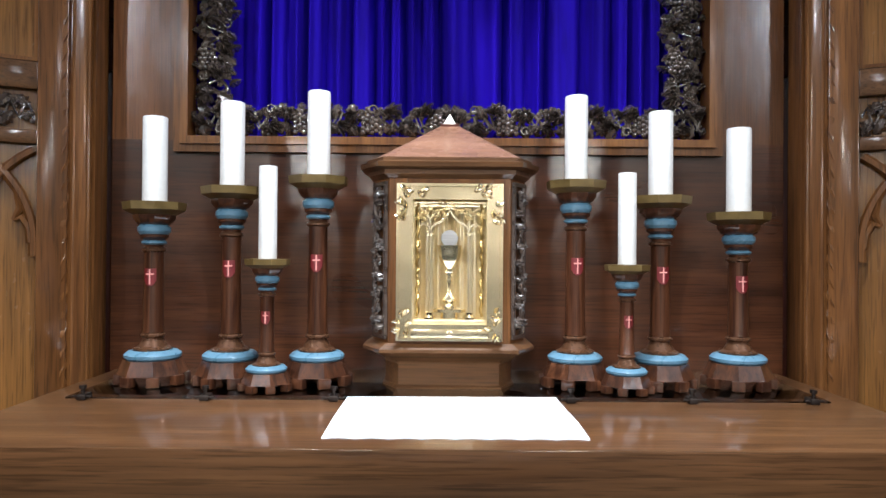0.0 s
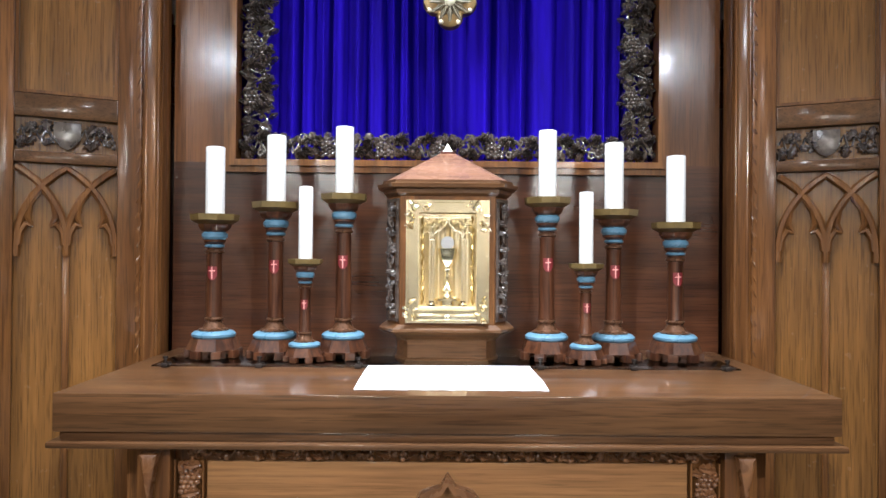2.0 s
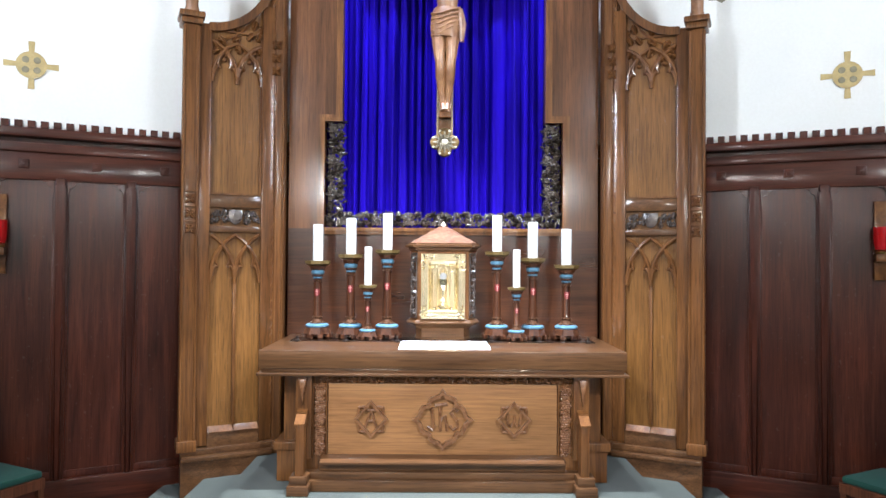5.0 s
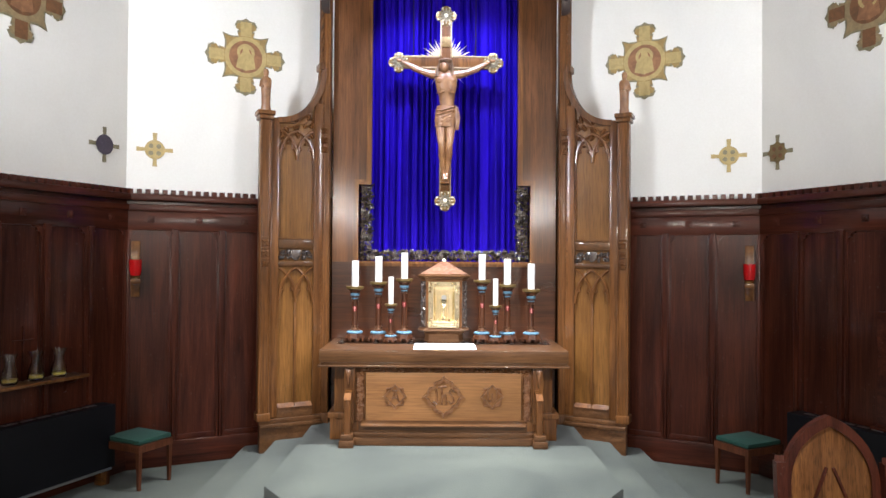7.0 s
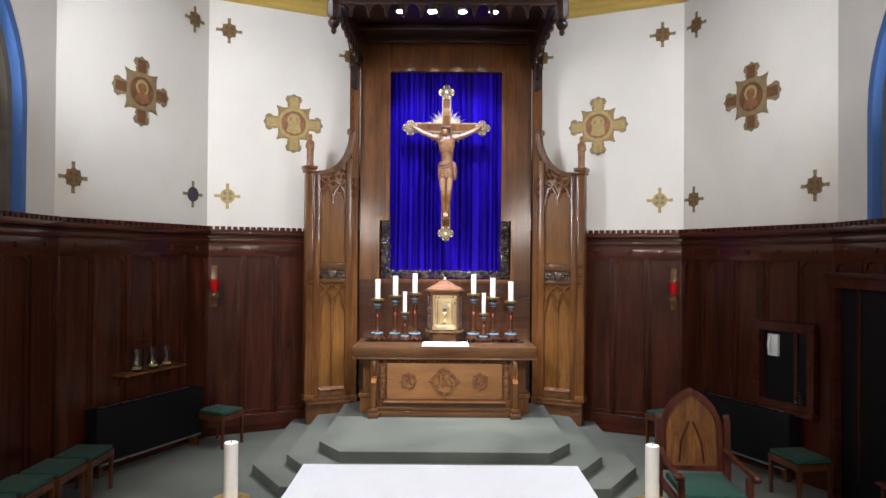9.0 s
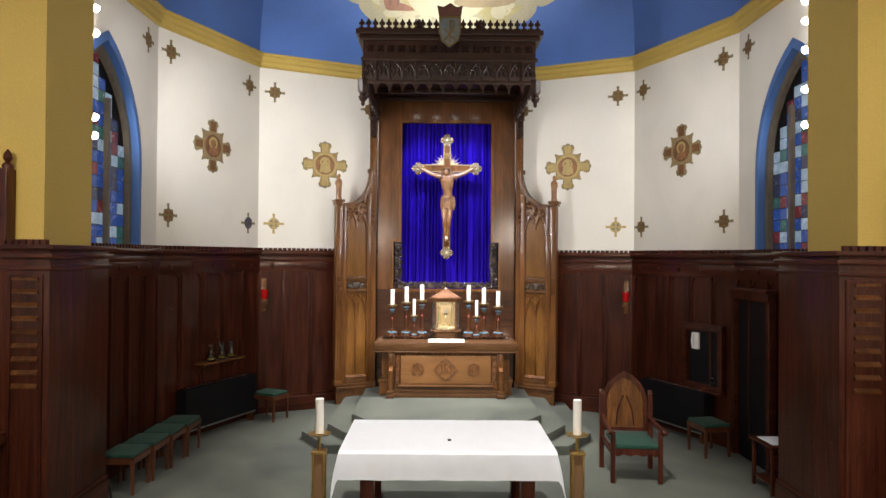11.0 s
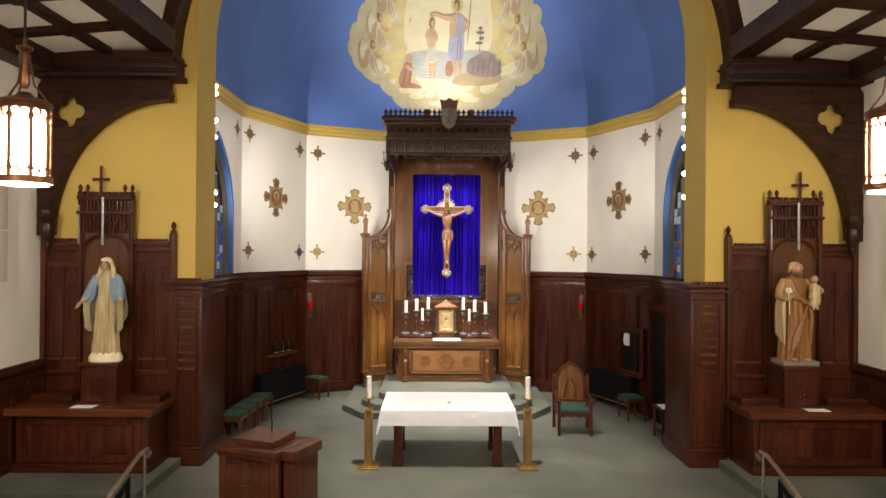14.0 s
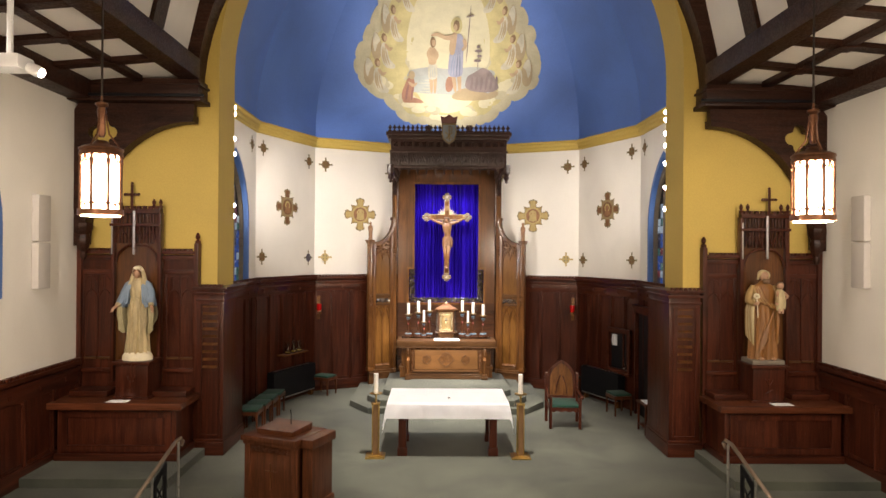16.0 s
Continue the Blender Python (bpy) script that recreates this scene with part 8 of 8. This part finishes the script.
# ---- hanging lanterns ----
def lantern(x, y):
    l = thing("hanging_lantern", (x, y, 3.93), "copper gothic lantern with glowing glass, hung on a rod", "lantern", "hanging lanterns")
    bm = B()
    lathe(bm, [(0.15, 0.05), (0.155, 0.06), (0.155, 0.52), (0.14, 0.525)], 16)
    part("glass", bm, LAMP_GLASS, l, "glowing pale glass")
    bm = B()
    lathe(bm, [(0.1, 0.0), (0.15, 0.005), (0.16, 0.0)], 16)
    part("bottom_glass", bm, LAMP_GLASS, l)
    bm = B()
    ringprism(bm, [(0.185 * math.cos(a * math.tau / 24), 0.185 * math.sin(a * math.tau / 24)) for a in range(24)], [(0.15 * math.cos(a * math.tau / 24), 0.15 * math.sin(a * math.tau / 24)) for a in range(24)], ID, 0.01, 0.06)
    part("lower_hoop", bm, COPPER, l)
    bm = B()
    lathe(bm, [(0.16, 0.52), (0.18, 0.53), (0.172, 0.56), (0.182, 0.575), (0.178, 0.59), (0.14, 0.61), (0.07, 0.63), (0.045, 0.66)], 24)
    part("crown", bm, COPPER, l, "copper crown")
    for k in range(8):
        a = k * math.tau / 8
        bm = B()
        tube(bm, [(0.166 * math.cos(a), 0.166 * math.sin(a), 0.05), (0.166 * math.cos(a), 0.166 * math.sin(a), 0.54)], 0.015, 6)
        part("rib", bm, COPPER, l)
        b = (k + 0.5) * math.tau / 8
        pts = [(-1, 0.38), (-0.8, 0.43), (-0.35, 0.4), (0, 0.47), (0.35, 0.4), (0.8, 0.43), (1, 0.38)]
        for q in (0, 1):
            bm = B()
            tube(bm, [(0.163 * math.cos(b + u * 0.36), 0.163 * math.sin(b + u * 0.36), (v + 0.06) if q == 0 else 0.13 - (v - 0.38) * 0.5) for u, v in pts], 0.012, 4)
            part("tracery", bm, COPPER, l)
    for k in range(3):
        a = k * math.tau / 3 + 0.4
        bm = B()
        tube(bm, [(0.15 * math.cos(a), 0.15 * math.sin(a), 0.6), (0.06 * math.cos(a), 0.06 * math.sin(a), 0.72), (0.03 * math.cos(a), 0.03 * math.sin(a), 0.9)], 0.008, 6)
        part("stay", bm, COPPER, l)
    bm = B()
    lathe(bm, [(0.02, 0.69), (0.035, 0.72), (0.03, 0.85), (0.04, 0.92), (0.03, 0.95), (0.055, 0.97), (0.05, 0.99), (0.012, 1.0), (0.01, 1.05)], 12)
    part("stem", bm, COPPER, l)
    bm = B()
    tube(bm, [(0, 0, 1.0), (0, 0, 6.5)], 0.009, 6)
    part("rod", bm, DARK_IRON, l)


for x in (-3.21, 3.03):
    lantern(x, -9.75)

# ---- loudspeakers on the nave walls ----
for s in (-1, 1):
    sp = thing("wall_loudspeaker", (s * (NAVE_X - 0.001), -4.75, 3.0 if s < 0 else 3.1), "slim pale grey column loudspeaker on the wall", "loudspeaker", "wall loudspeakers")
    for k in (0, 1):
        bm = B()
        box(bm, (0, -0.17, 0.76 * k), (-s * 0.12, 0.17, 0.76 * k + 0.74), 0.02)
        part("cabinet", bm, GREY_PANEL, sp)

# ---- blue edged window of the nave wall ----
nw = tagged(new("window_3"), "blue painted reveal of a nave window", "window", kind="structure")
nw.matrix_world = frm((-NAVE_X, -6.7, 0), (0, 1, 0), (0, 0, 1))
bm = B()
def nwo(e):
    return [(-1.05 + e, 2.9 + e)] + [(u * (1 - e / 1.05), 4.0 + (v - 4.0) * (1 - e / 1.05)) for u, v in pointed(0, 4.0, 1.05, 1.5)] + [(1.05 - e, 2.9 + e)]
ringprism(bm, nwo(0), nwo(0.14), ID, 0.0005, 0.02)
part("painted_reveal", bm, BLUE_REVEAL, nw)
bm = B()
prism(bm, nwo(0.14), ID, 0.0005, 0.008)
part("pane", bm, GLASS_TONES[0], nw, "dark blue glass")

# ---- white spotlight on a pole from the aisle ceiling ----
pj = thing("ceiling_projector", (-4.48, -9.0, 5.33), "white spotlight hung on a pole from the aisle ceiling", "projector")
bm = B()
tube(bm, [(0, 0, 0.2), (0, 0, 1.4)], 0.03, 8)
part("pole", bm, WHITE_PLASTIC, pj)
bm = B()
box(bm, (-0.16, -0.14, 0.06), (0.16, 0.14, 0.2), 0.02)
part("body", bm, WHITE_PLASTIC, pj)
bm = B()
lathe(bm, [(0.05, 0), (0.06, 0.1), (0.05, 0.14)], 14, Matrix.Translation((0.17, 0.02, 0.1)) @ Matrix.Rotation(radians(115), 4, "Y"))
part("spot_head", bm, WHITE_PLASTIC, pj)
bm = B()
lathe(bm, [(0.045, 0), (0.04, 0.01)], 14, Matrix.Translation((0.3, 0.02, 0.04)) @ Matrix.Rotation(radians(115), 4, "Y"))
part("lens", bm, BULB, pj)

# ---- step handrails ----
for s in (-1, 1):
    h = thing("handrail", (s * 3.95, -6.0, 0), "brushed metal handrail with a pierced dark panel at the steps", "handrail", "handrails")
    k = -s
    bm = B()
    tube(bm, [(k * 0.05, 0.02, 0.84), (k * 0.05, 0.1, 0.9), (k * 0.04, 0.06, 0.95), (k * 0.02, -0.1, 0.94), (-k * 0.2, -0.7, 0.46), (-k * 0.35, -1.1, 0.1), (-k * 0.5, -1.5, -0.2)], 0.028, 8, flat=0.6)
    part("rail", bm, material("worn_bronze_rail", (0.28, 0.22, 0.17), 0.35, 0.8, vary=0.2, bump=0.05), h)
    for x, y, z in ((0.03, -0.02, 0.92), (-0.14, -0.5, 0.6)):
        bm = B()
        tube(bm, [(k * x, y, 0.0), (k * x, y, z)], 0.018, 6)
        part("post", bm, STEEL, h)
    bm = B()
    C = frm((k * -0.05, -0.25, 0), (-k * 0.33, -0.94, 0), (0, 0, 1))
    ringprism(bm, [(0.0, 0.05), (0.25, 0.0), (0.25, 0.5), (0.0, 0.7)], [(0.06, 0.13), (0.19, 0.1), (0.19, 0.42), (0.06, 0.58)], C, -0.012, 0.012)
    for a in range(4):
        tube(bm, [C @ Vector((0.125, 0.3, 0)), C @ Vector((0.125 + 0.09 * math.cos(a * 1.57 + 0.8), 0.3 + 0.14 * math.sin(a * 1.57 + 0.8), 0))], 0.014, 5)
    part("pierced_panel", bm, BLACK, h)

# ---- painting on the dome, in plain shapes ----
mural = thing("dome_painting", (0, 0, 0), "faded painting of a cloud-edged golden vision on the blue dome", "painting")


def paint(name, pts, mat, off, label=""):
    """A flat painted patch on the dome: pts is its outline in x and height."""
    bm = B()
    for _ in range(2 if len(pts) < 16 else 0):      # round the corners
        pts = [q for a, b in zip(pts, pts[1:] + pts[:1]) for q in ((a[0] * 0.75 + b[0] * 0.25, a[1] * 0.75 + b[1] * 0.25), (a[0] * 0.25 + b[0] * 0.75, a[1] * 0.25 + b[1] * 0.75))]
    cx, cz = sum(p[0] for p in pts) / len(pts), sum(p[1] for p in pts) / len(pts)
    K = 8
    rings = [[bm.verts.new(dome_at(cx + (x - cx) * k / K, cz + (z - cz) * k / K, off)) for x, z in pts] for k in range(1, K + 1)]
    c = bm.verts.new(dome_at(cx, cz, off))
    n = len(pts)
    for i in range(n):
        bm.faces.new((c, rings[0][i], rings[0][(i + 1) % n]))
        for a, b in zip(rings, rings[1:]):
            bm.faces.new((a[i], a[(i + 1) % n], b[(i + 1) % n], b[i]))
    return part(name, bm, mat, mural, label)


def pm(name, c, v=0.2):
    return material(name, c, 0.7, vary=v, scale=(2.5, 2.5, 2.5), bump=0.05, fine=30)


P_CLOUD, P_GOLD, P_PALE = pm("cream_cloud_paint", (0.52, 0.48, 0.33)), pm("pale_gold_glory_paint", (0.58, 0.51, 0.25), 0.25), pm("pale_light_paint", (0.65, 0.61, 0.42), 0.12)
P_ROSE, P_BLUEG, P_FLESH, P_STONE, P_WATER = pm("faded_rose_paint", (0.4, 0.21, 0.14), 0.35), pm("grey_blue_paint", (0.24, 0.29, 0.4)), pm("pale_ochre_paint", (0.5, 0.37, 0.23)), pm("mauve_rock_paint", (0.3, 0.24, 0.23), 0.4), pm("pale_water_paint", (0.42, 0.46, 0.44))


def cloud(scale, seed, bumps=0.07):
    """The scalloped egg-shaped edge of the vision."""
    r = random.Random(seed)
    key = [(0, 7.12), (0.55, 7.16), (1.05, 7.22), (1.42, 7.48), (1.72, 7.74), (2.15, 7.96), (2.36, 8.26), (2.38, 8.62), (2.18, 9.0), (1.98, 9.35), (1.75, 9.7), (1.48, 10.1), (1.1, 10.5), (0.5, 10.75), (0, 10.8)]
    full = key + [(-x, z) for x, z in key[::-1][1:-1]]
    out = []
    n = len(full)
    for i in range(n):
        a, b = full[i], full[(i + 1) % n]
        L = math.dist(a, b)
        m = max(1, round(L / 0.33))
        for k in range(m):
            big = r.uniform(0.45, 1.9)
            for q in range(7):
                t = (k + q / 7) / m
                h = bumps * math.sqrt(math.sin(math.pi * q / 7)) * big
                nx, nz = (b[1] - a[1]) / L, -(b[0] - a[0]) / L
                x, z = a[0] + (b[0] - a[0]) * t + nx * h, a[1] + (b[1] - a[1]) * t + nz * h
                out.append((x * scale, 8.7 + (z - 8.7) * scale))
    return out


def blob(cx, cz, pts):
    return [(cx + x, cz + z) for x, z in pts]


def oval(cx, cz, a, b, n=18, tilt=0.0):
    return [(cx + a * math.cos(t) * math.cos(tilt) - b * math.sin(t) * math.sin(tilt), cz + a * math.cos(t) * math.sin(tilt) + b * math.sin(t) * math.cos(tilt)) for t in [k * math.tau / n for k in range(n)]]


paint("cloud_edge", cloud(1.0, 1), P_CLOUD, 0.012, "cream painted clouds")
paint("golden_field", cloud(0.86, 2, 0.05), P_GOLD, 0.02)
paint("light_field", oval(0.0, 8.9, 1.1, 1.45, 28), P_PALE, 0.028)


def limb(pts, r, mat, off):
    """A painted stroke of changing width."""
    up, dn = [], []
    for i, (x, z) in enumerate(pts):
        a, b = pts[max(i - 1, 0)], pts[min(i + 1, len(pts) - 1)]
        L = math.dist(a, b)
        nx, nz = -(b[1] - a[1]) / L, (b[0] - a[0]) / L
        up.append((x + nx * r[i], z + nz * r[i]))
        dn.append((x - nx * r[i], z - nz * r[i]))
    paint("plain_shape", up + dn[::-1], mat, off)


P_DEEP, P_TAN, P_SAGE = pm("deep_rose_paint", (0.28, 0.14, 0.12)), pm("tan_paint", (0.42, 0.33, 0.2)), pm("slate_paint", (0.16, 0.2, 0.27))
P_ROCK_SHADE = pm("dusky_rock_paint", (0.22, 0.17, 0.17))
paint("far_shore", [(-1.1, 8.3), (1.2, 8.32), (1.3, 8.5), (0.7, 8.62), (0.1, 8.52), (-0.5, 8.6), (-1.1, 8.5)], pm("hazy_hill_paint", (0.42, 0.44, 0.42)), 0.034)
paint("water", [(-1.0, 7.95), (1.15, 7.9), (1.2, 8.15), (0.9, 8.35), (-0.9, 8.42), (-1.1, 8.15)], P_WATER, 0.038)
for k in range(5):
    z = 7.99 + k * 0.07
    paint("ripple", [(-0.8 + 0.25 * (k % 3), z), (-0.35 + 0.2 * (k % 2), z + 0.008), (-0.4, z + 0.018), (-0.75, z + 0.014)], P_PALE, 0.042)
paint("shore", [(0.0, 7.78), (1.2, 7.8), (1.45, 7.98), (1.0, 8.12), (0.3, 8.1)], P_TAN, 0.044)
paint("rock", [(0.45, 8.02), (1.42, 7.98), (1.3, 8.3), (1.12, 8.52), (0.92, 8.6), (0.7, 8.46), (0.5, 8.38)], P_STONE, 0.05)
for k in range(6):
    x = 0.6 + 0.13 * k
    paint("rock_shade", [(x, 8.06), (x + 0.06, 8.06), (x + 0.1, 8.3), (x + 0.04, 8.42)], P_ROCK_SHADE, 0.056)
# kneeling, standing and side figures as plain shapes
P_SKIN, P_HAIR, P_WHITE, P_LILAC = pm("pale_skin_paint", (0.52, 0.37, 0.23), 0.3), pm("umber_paint", (0.27, 0.17, 0.09), 0.3), pm("white_drapery_paint", (0.6, 0.57, 0.45), 0.35), pm("lilac_drapery_paint", (0.33, 0.34, 0.44), 0.25)
limb([(-0.66, 7.74), (-0.95, 7.8), (-1.22, 7.76)], [0.03, 0.08, 0.04], P_ROSE, 0.049)
limb([(-1.08, 7.76), (-1.1, 7.95), (-1.02, 8.14), (-0.98, 8.34)], [0.16, 0.15, 0.13, 0.09], P_ROSE, 0.05)
limb([(-1.13, 7.8), (-1.1, 8.0), (-1.05, 8.2)], [0.02, 0.035, 0.015], P_DEEP, 0.056)
limb([(-0.98, 7.8), (-0.96, 7.98), (-0.92, 8.16)], [0.02, 0.03, 0.015], P_DEEP, 0.056)
limb([(-1.06, 8.24), (-0.92, 8.12), (-0.82, 8.22)], [0.035, 0.03, 0.02], P_SKIN, 0.058)
paint("plain_shape", oval(-0.97, 8.4, 0.085, 0.1), P_TAN, 0.06)
# pale standing shape with crossed arms
for d in (-1, 1):
    limb([(-0.4 + d * 0.06, 8.42), (-0.39 + d * 0.05, 8.2), (-0.39 + d * 0.045, 7.96)], [0.055, 0.045, 0.03], P_SKIN, 0.05)
limb([(-0.4, 8.3), (-0.41, 8.5), (-0.41, 8.68)], [0.13, 0.13, 0.1], P_WHITE, 0.053)
for q in (-0.06, 0.0, 0.06):
    limb([(-0.4 + q, 8.3), (-0.405 + q, 8.48), (-0.41 + q * 0.7, 8.64)], [0.008, 0.014, 0.006], P_WATER, 0.057)
limb([(-0.41, 8.64), (-0.42, 8.8), (-0.42, 8.95), (-0.41, 9.02)], [0.1, 0.115, 0.13, 0.06], P_SKIN, 0.055)
limb([(-0.54, 8.94), (-0.53, 8.8), (-0.38, 8.82)], [0.035, 0.035, 0.025], P_FLESH, 0.06)
limb([(-0.29, 8.94), (-0.28, 8.78), (-0.42, 8.76)], [0.035, 0.035, 0.025], P_FLESH, 0.062)
paint("plain_shape", oval(-0.4, 9.12, 0.075, 0.11), P_HAIR, 0.058)
paint("plain_shape", oval(-0.385, 9.11, 0.045, 0.07), P_SKIN, 0.062)
# standing shape in lilac with an outstretched arm
for d in (-1, 1):
    limb([(0.22 + d * 0.08, 8.42), (0.25 + d * 0.07, 8.22), (0.27 + d * 0.06, 8.0)], [0.06, 0.05, 0.035], P_SKIN, 0.055)
limb([(0.2, 8.36), (0.2, 8.62), (0.22, 8.9), (0.26, 9.14), (0.26, 9.3)], [0.19, 0.2, 0.18, 0.15, 0.09], P_LILAC, 0.058)
for q in (-0.12, -0.05, 0.03, 0.11):
    limb([(0.2 + q, 8.38), (0.21 + q, 8.65), (0.25 + q * 0.5, 8.95)], [0.008, 0.018, 0.006], P_SAGE if q > 0 else P_BLUEG, 0.063)
limb([(0.1, 8.86), (0.11, 9.05), (0.14, 9.22), (0.18, 9.32)], [0.06, 0.09, 0.08, 0.05], P_SKIN, 0.066)
limb([(0.16, 9.24), (-0.06, 9.2), (-0.3, 9.3), (-0.45, 9.26)], [0.055, 0.042, 0.035, 0.02], P_SKIN, 0.068)
limb([(0.4, 9.2), (0.46, 9.04), (0.36, 8.96)], [0.05, 0.045, 0.03], P_SKIN, 0.068)
paint("halo", oval(0.2, 9.45, 0.15, 0.16), P_GOLD, 0.05)
paint("plain_shape", oval(0.2, 9.45, 0.08, 0.105), P_HAIR, 0.068)
paint("plain_shape", oval(0.18, 9.42, 0.045, 0.065), P_SKIN, 0.072)
limb([(0.02, 8.0), (0.05, 8.2), (0.1, 8.36)], [0.07, 0.12, 0.1], P_ROSE, 0.05)
paint("staff", [(0.47, 8.7), (0.495, 8.7), (0.56, 9.82), (0.535, 9.82)], P_STONE, 0.07)
paint("staff", [(0.44, 9.6), (0.64, 9.63), (0.64, 9.66), (0.44, 9.63)], P_STONE, 0.07)
paint("tree_shape", [(0.78, 8.5), (0.8, 8.5), (0.81, 9.0), (0.79, 9.0)], P_STONE, 0.06)
for z, a in ((9.04, 0.05), (8.95, 0.1), (8.84, 0.07), (8.74, 0.1)):
    paint("tree_shape", oval(0.8 + 0.03 * math.sin(z * 40), z, a, 0.03), P_ROCK_SHADE, 0.064)


def side_figure(s, cx, cz, K):
    """A kneeling winged shape among the clouds, as plain patches."""
    at = lambda pts: [(cx + s * K * x, cz + K * z) for x, z in pts]
    wide = lambda rs: [K * r for r in rs]
    paint("plain_wing", at([(0.04, 0.0), (0.14, -0.22), (0.26, -0.16), (0.27, 0.1), (0.17, 0.3), (0.09, 0.2)]), P_TAN, 0.036)
    paint("plain_wing", at([(0.06, 0.14), (0.18, 0.3), (0.24, 0.12), (0.2, -0.1), (0.14, 0.1)]), P_WHITE, 0.04)
    limb(at([(-0.2, -0.27), (-0.04, -0.24), (0.02, -0.06), (0.0, 0.12)]), wide([0.04, 0.09, 0.08, 0.055]), P_WHITE, 0.043)
    for q in (-0.03, 0.02, 0.06):
        limb(at([(q - 0.06, -0.25), (q, -0.1), (q * 0.5, 0.06)]), wide([0.008, 0.014, 0.006]), P_TAN, 0.046)
    limb(at([(-0.01, 0.1), (-0.1, 0.0), (-0.16, 0.06)]), wide([0.035, 0.028, 0.014]), P_SKIN, 0.048)
    paint("plain_shape", oval(cx, cz + K * 0.2, K * 0.055, K * 0.068), P_HAIR, 0.046)
    paint("plain_shape", oval(cx - s * K * 0.022, cz + K * 0.19, K * 0.034, K * 0.045), P_SKIN, 0.05)


for s in (-1, 1):
    for k in range(4):
        side_figure(s, s * (1.85 - 0.17 * k - 0.03 * k * k), 8.32 + 0.56 * k, 1.35 - 0.1 * k)
# puffs that build up the cloud
r9 = random.Random(4)
for k in range(46):
    t = r9.uniform(-1, 1)
    x = 1.9 * t
    z = 7.28 + 0.95 * abs(t) ** 1.4 + r9.uniform(-0.04, 0.16)
    paint("cloud_puff", oval(x, z, r9.uniform(0.1, 0.2), r9.uniform(0.07, 0.12)), P_PALE if k % 3 else P_CLOUD, 0.024 + 0.0003 * k)
